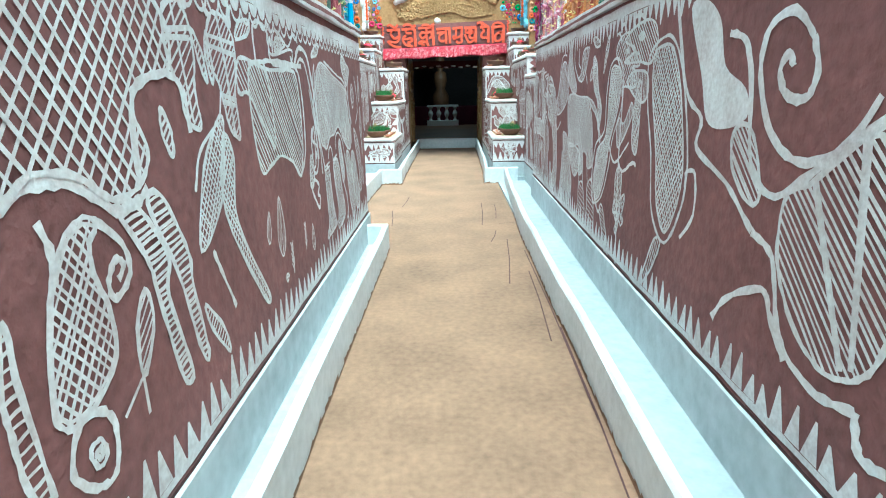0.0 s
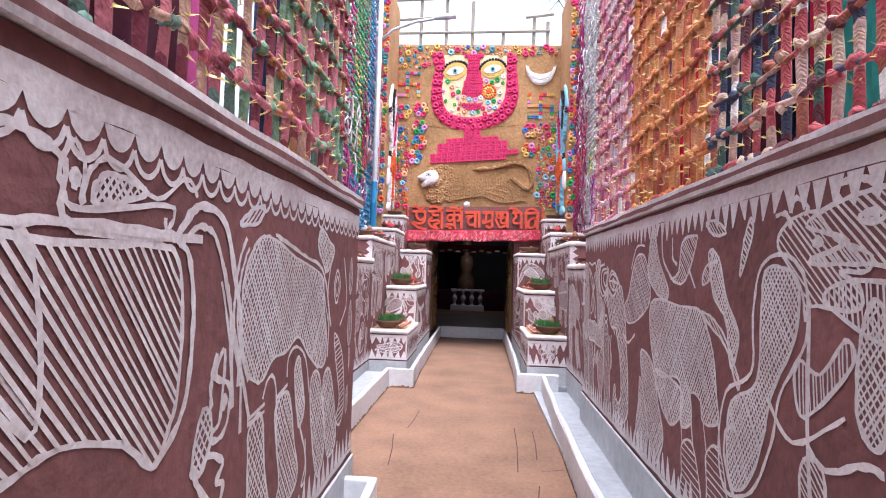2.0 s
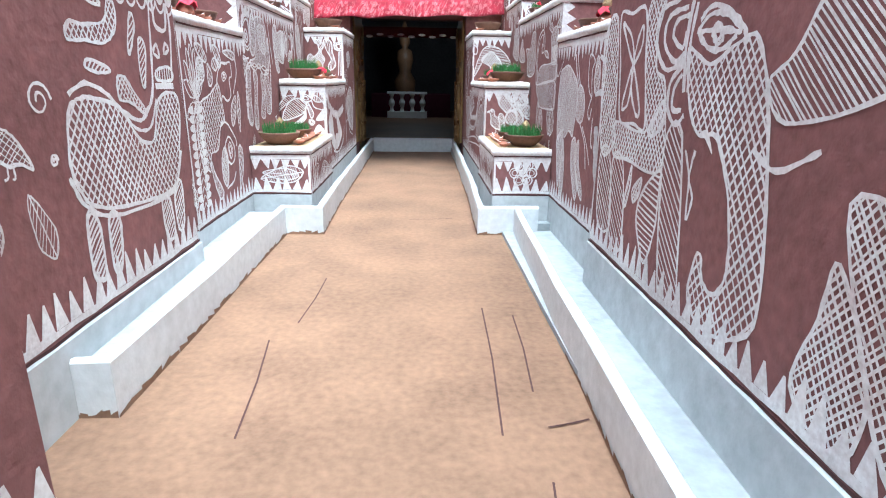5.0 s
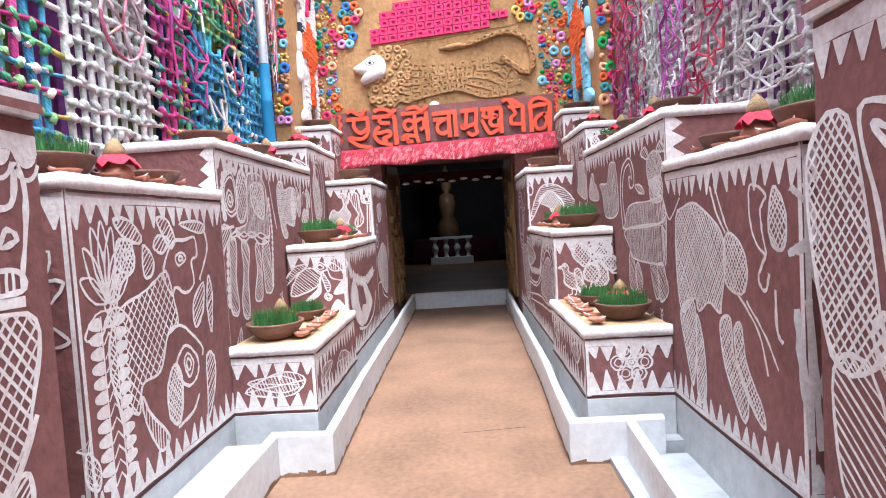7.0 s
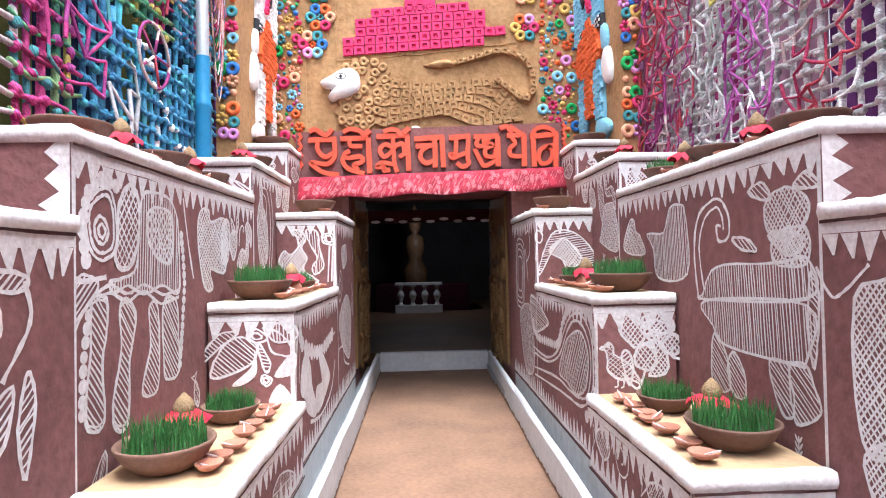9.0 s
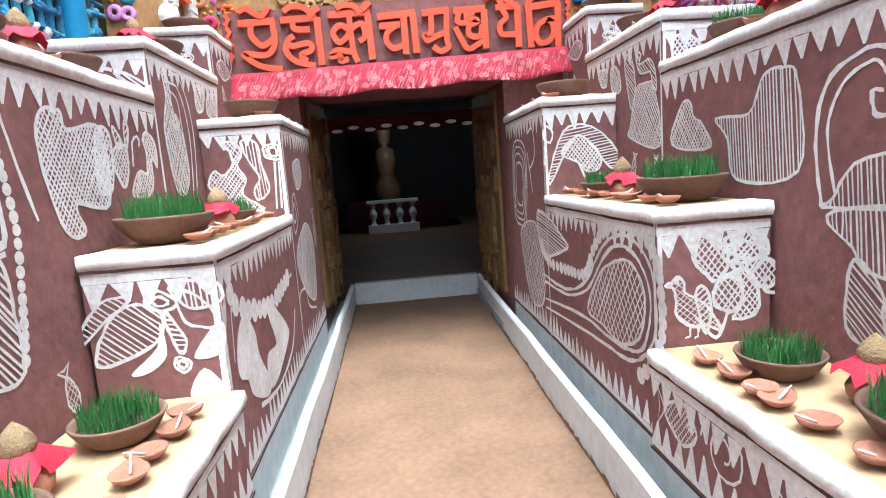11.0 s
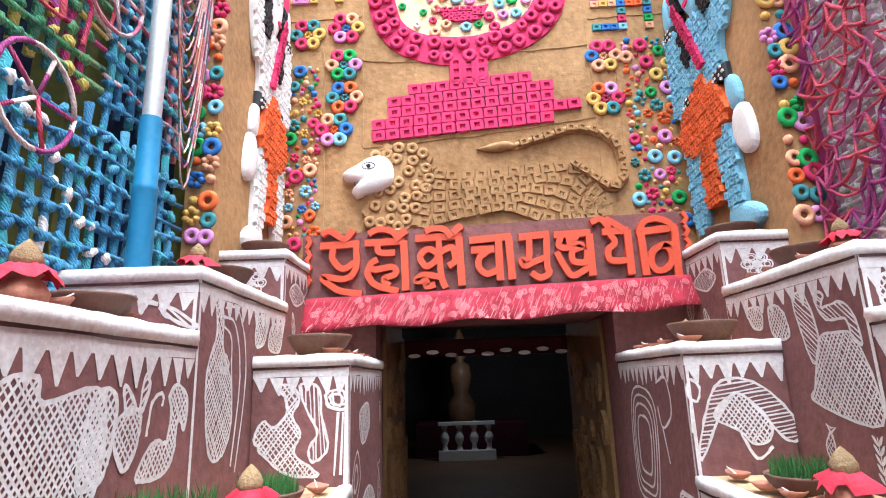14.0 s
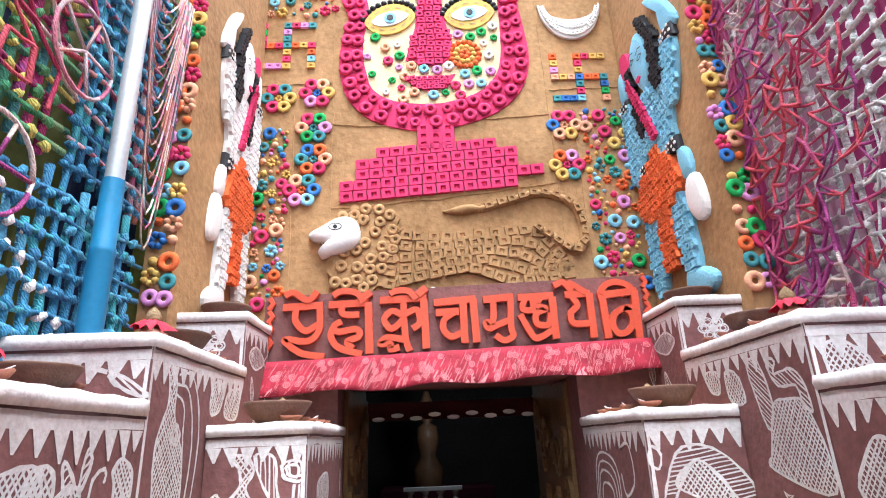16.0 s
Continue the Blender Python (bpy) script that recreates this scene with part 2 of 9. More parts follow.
# ---- mesh tools ----
class Geo:
    """Collects vertices and faces of one mesh."""

    def __init__(self):
        self.v, self.f = [], []

    def poly(self, pts):
        n = len(self.v)
        self.v += [tuple(p) for p in pts]
        self.f.append(tuple(range(n, n + len(pts))))

    def box(self, x0, x1, y0, y1, z0, z1, m=None):
        n = len(self.v)
        pts = [Vector((x, y, z)) for z in (z0, z1) for y in (y0, y1) for x in (x0, x1)]
        self.v += [tuple(m @ p) if m else tuple(p) for p in pts]
        self.f += [tuple(n + i for i in q) for q in ((0, 2, 3, 1), (4, 5, 7, 6), (0, 1, 5, 4), (2, 6, 7, 3), (0, 4, 6, 2), (1, 3, 7, 5))]

    def tube(self, pts, r, sides=6, taper=1.0, cap=True):
        pts = [Vector(p) for p in pts]
        n = len(self.v)
        for i, p in enumerate(pts):
            d = (pts[min(i + 1, len(pts) - 1)] - pts[max(i - 1, 0)]).normalized()
            a = d.orthogonal().normalized() if i == 0 else (a - d * a.dot(d)).normalized()
            b = d.cross(a)
            rr = (r[i] if isinstance(r, (list, tuple)) else r) * (1 + (taper - 1) * i / max(len(pts) - 1, 1))
            for k in range(sides):
                w = 2 * math.pi * k / sides
                self.v.append(tuple(p + (a * math.cos(w) + b * math.sin(w)) * rr))
        for i in range(len(pts) - 1):
            for k in range(sides):
                j = (k + 1) % sides
                self.f.append((n + i * sides + k, n + i * sides + j, n + (i + 1) * sides + j, n + (i + 1) * sides + k))
        if cap:
            self.f.append(tuple(n + k for k in range(sides))[::-1])
            self.f.append(tuple(n + (len(pts) - 1) * sides + k for k in range(sides)))

    def lathe(self, prof, sides=20, c=(0, 0, 0), sx=1.0):
        n = len(self.v)
        for r, z in prof:
            for k in range(sides):
                w = 2 * math.pi * k / sides
                self.v.append((c[0] + r * math.cos(w) * sx, c[1] + r * math.sin(w), c[2] + z))
        for i in range(len(prof) - 1):
            for k in range(sides):
                j = (k + 1) % sides
                self.f.append((n + i * sides + k, n + i * sides + j, n + (i + 1) * sides + j, n + (i + 1) * sides + k))

    def prism(self, pts, at, h0, h1):
        """A flat outline with thickness: at maps (u, v, h) to the world."""
        n, k = len(self.v), len(pts)
        self.v += [tuple(at(u, v, h1)) for u, v in pts] + [tuple(at(u, v, h0)) for u, v in pts]
        self.f.append(tuple(range(n, n + k)))
        for i in range(k):
            j = (i + 1) % k
            self.f.append((n + i, n + k + i, n + k + j, n + j))

    def ribbon(self, pts, w, at, h, closed=False, h0=None):
        """A painted stroke along pts, w wide, lying h off the face; with h0 it is a raised bar down to h0."""
        P = [Vector((p[0], p[1])) for p in pts]
        m = len(P)
        L, R = [], []
        for i in range(m):
            a = P[(i - 1) % m] if closed or i > 0 else P[i]
            b = P[(i + 1) % m] if closed or i < m - 1 else P[i]
            d = b - a
            if d.length < 1e-9:
                d = Vector((1, 0))
            d.normalize()
            nn = Vector((-d.y, d.x)) * (w[i] if isinstance(w, (list, tuple)) else w) / 2
            L.append(P[i] + nn)
            R.append(P[i] - nn)
        n = len(self.v)
        self.v += [tuple(at(p.x, p.y, h)) for p in L] + [tuple(at(p.x, p.y, h)) for p in R]
        for i in range(m if closed else m - 1):
            j = (i + 1) % m
            self.f.append((n + i, n + m + i, n + m + j, n + j))
        if h0 is not None:
            q = len(self.v)
            self.v += [tuple(at(p.x, p.y, h0)) for p in L] + [tuple(at(p.x, p.y, h0)) for p in R]
            for i in range(m if closed else m - 1):
                j = (i + 1) % m
                self.f.append((n + i, n + j, q + j, q + i))
                self.f.append((n + m + i, q + m + i, q + m + j, n + m + j))
            if not closed:
                self.f.append((n, q, q + m, n + m))
                self.f.append((n + m - 1, n + 2 * m - 1, q + 2 * m - 1, q + m - 1))

    def mesh(self, name, smooth=False):
        me = bpy.data.meshes.new(name)
        me.from_pydata(self.v, [], self.f)
        if smooth:
            me.shade_smooth()
        me.update()
        return me


def part(name, g, mat, parent=None, label="", smooth=False):
    ob = new(name, g if isinstance(g, bpy.types.Mesh) else g.mesh(name, smooth))
    if not ob.data.materials:
        ob.data.materials.append(mat)
    ob.parent = parent
    if label:
        ob["label"] = label
    return ob


def structure(name, g, mat, label, smooth=False):
    return tagged(part(name, g, mat, None, "", smooth), label, "", "", "structure")


def thing(name, label, category, group="", m=None):
    ob = new(name)
    if m is not None:
        ob.matrix_world = m
    return tagged(ob, label, category, group)


def face(o, u, n):
    """A wall face: o its foot, u the way along it, n outwards."""
    o, u, n = Vector(o), Vector(u).normalized(), Vector(n).normalized()
    return lambda a, v, h: o + u * a + Vector((0, 0, v)) + n * h


def smooth_line(pts, closed=True, k=5):
    P = [Vector(p) for p in pts]
    m = len(P)
    out = []
    for i in range(m if closed else m - 1):
        g = (lambda j: P[j % m]) if closed else (lambda j: P[max(0, min(m - 1, j))])
        p0, p1, p2, p3 = g(i - 1), g(i), g(i + 1), g(i + 2)
        for s in range(k):
            t = s / k
            out.append(0.5 * (2 * p1 + (p2 - p0) * t + (2 * p0 - 5 * p1 + 4 * p2 - p3) * t * t + (3 * p1 - p0 - 3 * p2 + p3) * t ** 3))
    if not closed:
        out.append(P[-1])
    return out


def hatch_lines(poly, angle, gap):
    c, s = math.cos(angle), math.sin(angle)
    Q = [(p[0] * c + p[1] * s, -p[0] * s + p[1] * c) for p in poly]
    lo, hi = min(q[1] for q in Q), max(q[1] for q in Q)
    gap = max(gap * 0.68, 0.0185)
    y = lo + gap * 0.6
    while y < hi:
        xs = []
        for i in range(len(Q)):
            a, b = Q[i], Q[(i + 1) % len(Q)]
            if (a[1] > y) != (b[1] > y):
                xs.append(a[0] + (y - a[1]) * (b[0] - a[0]) / (b[1] - a[1]))
        xs.sort()
        for x0, x1 in zip(xs[::2], xs[1::2]):
            if x1 - x0 > gap * 0.4:
                yield [(x * c - y * s, x * s + y * c) for x in (x0, x1)]
        y += gap


rnd = random.Random(7)


class Mural:
    """White brush drawing on a wall face, as thin strokes of paste."""

    def __init__(self, at):
        self.at, self.g, self.used, self.all, self.tag = at, Geo(), [], [], "painted_motif"
        self.place(0, 0, 1, 1)

    def place(self, u, v, su, sv, turn=0):
        if self.g.f:
            self.all.append((self.tag, self.g))
            self.g = Geo()
        self.tag = "painted_motif"
        self.u, self.v0, self.su, self.sv, self.turn = u, v, su, sv, radians(turn)
        self.w = max(0.0085, min(0.023, 0.0195 * math.sqrt(abs(su * sv)) / 0.7))
        if 0.05 < abs(su) < 1.6 and sv < 1.6 and su != 1:
            if turn:
                e = abs(su)
                self.used.append((min(u, u + e * math.cos(self.turn)) - 0.04, v, max(u, u + e * math.cos(self.turn)) + 0.04, v + e * math.sin(self.turn)))
            else:
                self.used.append((min(u, u + su) + 0.12 * abs(su), v + 0.06 * sv, max(u, u + su) - 0.12 * abs(su), v + sv * 0.96))
        return self

    def to(self, p):
        x, y = p[0] * self.su, p[1] * self.sv
        c, s = math.cos(self.turn), math.sin(self.turn)
        return (self.u + x * c - y * s, self.v0 + x * s + y * c)

    def h(self):
        return rnd.uniform(0.0014, 0.0034)

    def wobble(self, pts, a=0.002):
        return [(p[0] + rnd.uniform(-a, a), p[1] + rnd.uniform(-a, a)) for p in pts]

    def line(self, pts, w=1.0, closed=False, curve=True, k=5):
        q = [self.to(p) for p in pts]
        if curve and len(q) > 2:
            q = [tuple(p) for p in smooth_line(q, closed, k)]
        q = self.wobble(q)
        ws = [self.w * w * rnd.uniform(0.65, 1.3) for _ in q]
        self.g.ribbon(q, ws, self.at, self.h(), closed)
        return q

    def fill(self, pts, curve=True):
        q = [self.to(p) for p in pts]
        if curve:
            q = [tuple(p) for p in smooth_line(q, True, 4)]
        h = self.h()
        self.g.poly([self.at(a, b, h) for a, b in q])

    def shape(self, pts, hatches=((45, 1.0),), w=1.0, curve=True, gap=0.034, double=True, thin=0.44):
        q = self.line(pts, w, True, curve)
        if double:
            c = Vector((sum(p[0] for p in q) / len(q), sum(p[1] for p in q) / len(q)))
            self.g.ribbon([tuple(c + (Vector(p) - c) * 0.93) for p in q], self.w * w * 0.6, self.at, self.h(), True)
        for a, s in hatches:
            for seg in hatch_lines(q, radians(a), gap * s):
                (x0, y0), (x1, y1) = self.wobble(seg, 0.004)
                mid = ((x0 + x1) / 2 + rnd.uniform(-0.003, 0.003), (y0 + y1) / 2 + rnd.uniform(-0.003, 0.003))
                self.g.ribbon([(x0, y0), mid, (x1, y1)], self.w * thin * rnd.uniform(0.7, 1.2), self.at, self.h())

    def ring(self, c, r, w=1.0, ry=None, n=14):
        ry = r if ry is None else ry
        self.line([(c[0] + r * math.cos(i * 2 * math.pi / n), c[1] + ry * math.sin(i * 2 * math.pi / n)) for i in range(n)], w, True, False)

    def spiral(self, c, r, turns=1.8, w=1.0, a0=0.0, sgn=1):
        n = int(turns * 14)
        self.line([(c[0] + r * (1 - i / n * 0.85) * math.cos(a0 + sgn * i / 14 * 2 * math.pi), c[1] + r * (1 - i / n * 0.85) * math.sin(a0 + sgn * i / 14 * 2 * math.pi)) for i in range(n)], w, False, False)

    def pen(self, tag, w):
        """Begins a new drawing in face coordinates with a brush w wide."""
        self.place(0, 0, 1, 1)
        self.tag, self.w = tag, w

    def nest(self, pts, scales):
        c = (sum(p[0] for p in pts) / len(pts), sum(p[1] for p in pts) / len(pts))
        for s in scales:
            self.line([(c[0] + (p[0] - c[0]) * s, c[1] + (p[1] - c[1]) * s) for p in pts], 1.0, True)

    def lobes(self, pts, r):
        """Round white dabs side by side along a line."""
        q = smooth_line(pts, False, 12)
        last = None
        for p in q:
            if last is None or (p - last).length > r * 1.45:
                h, k = self.h(), r * rnd.uniform(0.9, 1.1)
                self.g.poly([self.at(p.x + k * math.cos(i * 0.6981), p.y + k * math.sin(i * 0.6981), h) for i in range(9)])
                last = p

    # figures, drawn in a unit square, facing the low end of u
    def bird(self, gap=0.026):
        self.tag = "painted_bird"
        self.shape([(0.3, 0.7), (0.28, 0.88), (0.16, 0.98), (0.04, 0.9), (-0.08, 0.84), (0.06, 0.8), (0.12, 0.6), (0.12, 0.35), (0.4, 0.12), (0.75, 0.1), (1.0, 0.0), (0.85, 0.3), (0.6, 0.55)], ((40, 1), (-40, 1)), 1.1, gap=gap)
        self.ring((0.15, 0.89), 0.03)
        self.line([(0.4, 0.12), (0.38, -0.04), (0.3, -0.06)], 1.0)
        self.line([(0.55, 0.1), (0.55, -0.05), (0.48, -0.07)], 1.0)

    def fish(self, gap=0.022):
        self.tag = "painted_fish"
        self.shape([(0, 0.5), (0.3, 0.85), (0.65, 0.7), (0.8, 0.5), (0.65, 0.3), (0.3, 0.15)], ((50, 1), (-50, 1)), 1.0, gap=gap)
        self.line([(0.78, 0.5), (1.0, 0.85), (0.93, 0.5), (1.0, 0.15), (0.78, 0.5)], 1.0, False, False)
        self.ring((0.16, 0.55), 0.05)

    def leaf(self):
        self.tag = "painted_leaf"
        self.shape([(0, 0), (0.35, 0.2), (1, 0.0), (0.35, -0.2)], ((70, 0.9),), 0.9, gap=0.02, double=False)
        self.line([(0, 0), (1, 0)], 0.7, False, False)

    def sprig(self):
        self.tag = "painted_sprig"
        self.line([(0, 0), (0.02, 1)], 0.9, False, False)
        for i in range(5):
            v = 0.15 + i * 0.17
            for sg in (-1, 1):
                self.fill([(0.01, v), (sg * 0.25, v + 0.06), (sg * 0.42, v + 0.2), (sg * 0.16, v + 0.14)])

    def pillar(self):
        """A scalloped, barbed pillar under a lotus."""
        self.tag = "painted_pillar"
        for x in (-0.16, 0.16):
            self.line([(x, 0), (x, 1)], 1.0, False, False)
        for i in range(12):
            v = i / 12
            self.line([(-0.14, v), (0.0, v + 0.06), (0.14, v)], 0.9, False, False)
            for sg in (-1, 1):
                self.fill([(sg * 0.2, v), (sg * 0.44, v + 0.02), (sg * 0.44, v + 0.06), (sg * 0.2, v + 0.075)])

    def lotus(self):
        self.tag = "painted_lotus"
        for i in range(7):
            a = radians(90 + (i - 3) * 24)
            t = (0.5 + 0.5 * math.cos(a), 0.25 + 0.75 * math.sin(a))
            n = (-math.sin(a) * 0.1, math.cos(a) * 0.1)
            m = (0.5 + 0.28 * math.cos(a), 0.25 + 0.42 * math.sin(a))
            self.line([(0.5, 0.25), (m[0] + n[0], m[1] + n[1]), t, (m[0] - n[0], m[1] - n[1])], 1.0, True)
            self.line([(0.5, 0.3), (m[0], m[1] + 0.05)], 0.7, False, False)
        self.ring((0.5, 0.22), 0.06, 1.2)
        for sg in (-1, 1):
            self.line([(0.5, 0.18), (0.5 + sg * 0.25, 0.16), (0.5 + sg * 0.48, -0.02), (0.5 + sg * 0.2, -0.06), (0.5, 0.12)], 1.0)

    def flower(self, petals=6):
        self.tag = "painted_flower"
        for i in range(petals):
            a = 2 * math.pi * i / petals
            c = (0.5 + 0.29 * math.cos(a), 0.5 + 0.29 * math.sin(a))
            self.ring(c, 0.17, 1.2, None, 12)
            self.ring(c, 0.09, 0.8, None, 10)
        self.ring((0.5, 0.5), 0.1, 1.4)
        self.ring((0.5, 0.5), 0.04, 1.4)

    def teeth(self, u0, u1, v, step, height, up=True):
        """A row of painted teeth or scallops."""
        n = max(1, round((u1 - u0) / step))
        for i in range(n):
            a, b = u0 + (u1 - u0) * i / n, u0 + (u1 - u0) * (i + 1) / n
            t = height * rnd.uniform(0.75, 1.2) * (1 if up else -1)
            m = (a + b) / 2 + rnd.uniform(-0.2, 0.2) * step
            h = self.h()
            self.g.poly([self.at(a + 0.004, v, h), self.at(b - 0.004, v, h), self.at(m + step * 0.06, v + t, h), self.at(m - step * 0.06, v + t, h)][:: 1 if up else -1])

    def upright_teeth(self, u, v0, v1, step, width):
        n = max(1, round((v1 - v0) / step))
        for i in range(n):
            a, b, h = v0 + (v1 - v0) * i / n, v0 + (v1 - v0) * (i + 1) / n, self.h()
            self.g.poly([self.at(u, a, h), self.at(u + 0.035, a, h), self.at(u + 0.035 + width * rnd.uniform(0.6, 1.1), (a + b) / 2, h), self.at(u + 0.035, b, h), self.at(u, b, h)])

    def scallops(self, u0, u1, v, step, height):
        n = max(1, round((u1 - u0) / step))
        for i in range(n):
            a, b = u0 + (u1 - u0) * i / n, u0 + (u1 - u0) * (i + 1) / n
            h = self.h()
            pts = [(a + (b - a) * t, v - height * math.sin(math.pi * t) ** 0.6) for t in [k / 8 for k in range(9)]]
            self.g.poly([self.at(x, y, h) for x, y in pts])
            self.g.ribbon([(x, y - 0.035) for x, y in pts], 0.014, self.at, self.h())

    def band(self, u0, u1, v0, v1):
        self.tag = "painted_border"
        h = self.h()
        n = max(2, int((u1 - u0) / 0.12))
        top = [(u0 + (u1 - u0) * i / n, v1 + rnd.uniform(-0.004, 0.004)) for i in range(n + 1)]
        bot = [(u0 + (u1 - u0) * i / n, v0 + rnd.uniform(-0.006, 0.006)) for i in range(n + 1)]
        for i in range(n):
            self.g.poly([self.at(*bot[i], h), self.at(*bot[i + 1], h), self.at(*top[i + 1], h), self.at(*top[i], h)])

    def fillers(self, u0, u1, v0, v1, tries=500):
        """Small leaves, fish and sprigs in the gaps between the large figures."""
        for _ in range(tries):
            u, v = rnd.uniform(u0, u1), rnd.uniform(v0, v1)
            L = rnd.uniform(0.12, 0.34)
            a = rnd.uniform(65, 115)
            b = (min(u, u + L * math.cos(radians(a))) - 0.05, v, max(u, u + L * math.cos(radians(a))) + 0.05, v + L)
            if b[3] > v1 or b[2] > u1 or any(b[0] < q[2] and b[2] > q[0] and b[1] < q[3] and b[3] > q[1] for q in self.used):
                continue
            k = rnd.random()
            if k < 0.42:
                self.place(u, v, L, L, a).leaf()
            elif k < 0.58 and L > 0.17:
                self.place(u - 0.04, v, 0.1 + L * 0.4, L * 0.9).bird()
            elif k < 0.66:
                self.place(u, v, L * 0.4, L * 0.4).spiral((0.5, 0.5), 0.5, 1.7, 1.3)
            elif k < 0.8:
                self.place(u, v, L, L * 0.55, a).fish()
            else:
                self.place(u, v, L * 0.35, L).sprig()
            self.used.append(b)

    def done(self, parent):
        self.place(0, 0, 1, 1)
        for tag, g in self.all:
            part(tag, g, WHITE, parent)


def dark_line(at, u0, u1, v, parent, w=0.014):
    g = Geo()
    n = max(2, int((u1 - u0) / 0.1))
    g.ribbon([(u0 + (u1 - u0) * i / n, v + rnd.uniform(-0.003, 0.003)) for i in range(n + 1)], w, at, 0.009)
    part("painted_line", g, DARK, parent)


# ---- drawings on the walls ----
CROSS, UPRIGHT, SLANT, LEVEL, BACK = ((52, 1.0), (-52, 1.0)), ((86, 1.0),), ((40, 1.0),), ((8, 1.0),), ((-50, 1.0),)


def left_elephant(m):
    """Painted elephant."""
    m.pen("painted_elephant", 0.014)
    m.lobes([(0.08, 1.46), (0.06, 1.57), (0.09, 1.68), (0.17, 1.75), (0.27, 1.74)], 0.03)
    m.nest([(0.18, 1.72), (0.09, 1.66), (0.08, 1.57), (0.11, 1.49), (0.18, 1.46), (0.26, 1.50), (0.27, 1.62), (0.24, 1.71)], (1, 0.8))
    m.nest([(0.17, 1.62), (0.13, 1.58), (0.15, 1.53), (0.19, 1.52), (0.22, 1.57)], (1, 0.5))
    m.shape([(0.36, 1.76), (0.29, 1.68), (0.28, 1.55), (0.26, 1.46), (0.32, 1.42), (0.40, 1.46), (0.44, 1.58), (0.44, 1.70), (0.41, 1.75)], CROSS, 1.0, True, 0.04, True, 0.6)
    m.shape([(0.46, 1.71), (0.57, 1.75), (0.71, 1.74), (0.79, 1.67), (0.81, 1.55), (0.81, 1.31), (0.64, 1.35), (0.48, 1.32), (0.35, 1.36), (0.25, 1.34), (0.22, 1.38), (0.30, 1.39), (0.42, 1.44)], UPRIGHT, 1.0, True, 0.03, False, 0.6)
    m.shape([(0.51, 1.65), (0.60, 1.69), (0.73, 1.67), (0.75, 1.55), (0.72, 1.45), (0.60, 1.47), (0.52, 1.54)], CROSS, 1.0, True, 0.04, False, 0.6)
    m.line([(0.14, 1.34), (0.23, 1.37), (0.35, 1.33), (0.48, 1.36), (0.64, 1.31), (0.81, 1.32)], 1.0)
    m.line([(0.14, 1.32), (0.23, 1.34), (0.35, 1.30), (0.48, 1.33), (0.63, 1.27), (0.81, 1.29)], 1.0)
    m.shape([(0.05, 1.41), (0.15, 1.38), (0.11, 1.32), (0.05, 1.27), (-0.01, 1.19), (-0.03, 1.18), (-0.07, 1.23), (-0.06, 1.27), (0.00, 1.32)], SLANT, 1.0, True, 0.03, False, 0.6)
    m.line([(-0.03, 1.40), (0.08, 1.39), (0.20, 1.40)], 1.5)
    m.shape([(0.11, 1.32), (0.20, 1.32), (0.20, 1.21), (0.17, 1.08), (0.18, 0.88), (0.08, 0.88), (0.07, 0.98), (0.10, 1.15)], BACK, 1.0, True, 0.03, True, 0.6)
    m.shape([(0.29, 1.28), (0.35, 1.31), (0.41, 1.23), (0.36, 1.07), (0.34, 0.83), (0.25, 0.84), (0.24, 0.94), (0.30, 1.12)], BACK, 1.0, True, 0.03, True, 0.6)
    m.shape([(0.52, 1.26), (0.59, 1.27), (0.61, 1.10), (0.59, 0.91), (0.48, 0.90), (0.46, 0.95), (0.53, 1.10)], BACK, 1.0, True, 0.03, False, 0.6)
    m.shape([(0.65, 1.27), (0.78, 1.27), (0.80, 1.11), (0.80, 0.94), (0.67, 0.93), (0.65, 1.02)], BACK, 1.0, True, 0.03, False, 0.6)
    m.lobes([(0.09, 1.27), (0.06, 1.10), (0.05, 0.92)], 0.025)
    m.lobes([(0.84, 1.58), (0.87, 1.37), (0.84, 1.13), (0.81, 0.95)], 0.02)
    m.used.append((-0.07, 0.83, 0.87, 1.76))


def left_small_bull(m):
    """Painted bull."""
    m.pen("painted_bull", 0.014)
    m.shape([(1.07, 1.71), (1.19, 1.73), (1.22, 1.67), (1.45, 1.69), (1.44, 1.40), (1.21, 1.41), (1.24, 1.31), (1.12, 1.32), (1.04, 1.56)], CROSS, 1.0, True, 0.024, False, 0.6)
    m.line([(0.87, 1.76), (0.91, 1.58), (0.98, 1.37)], 1.0)
    m.used.append((0.87, 1.31, 1.45, 1.76))


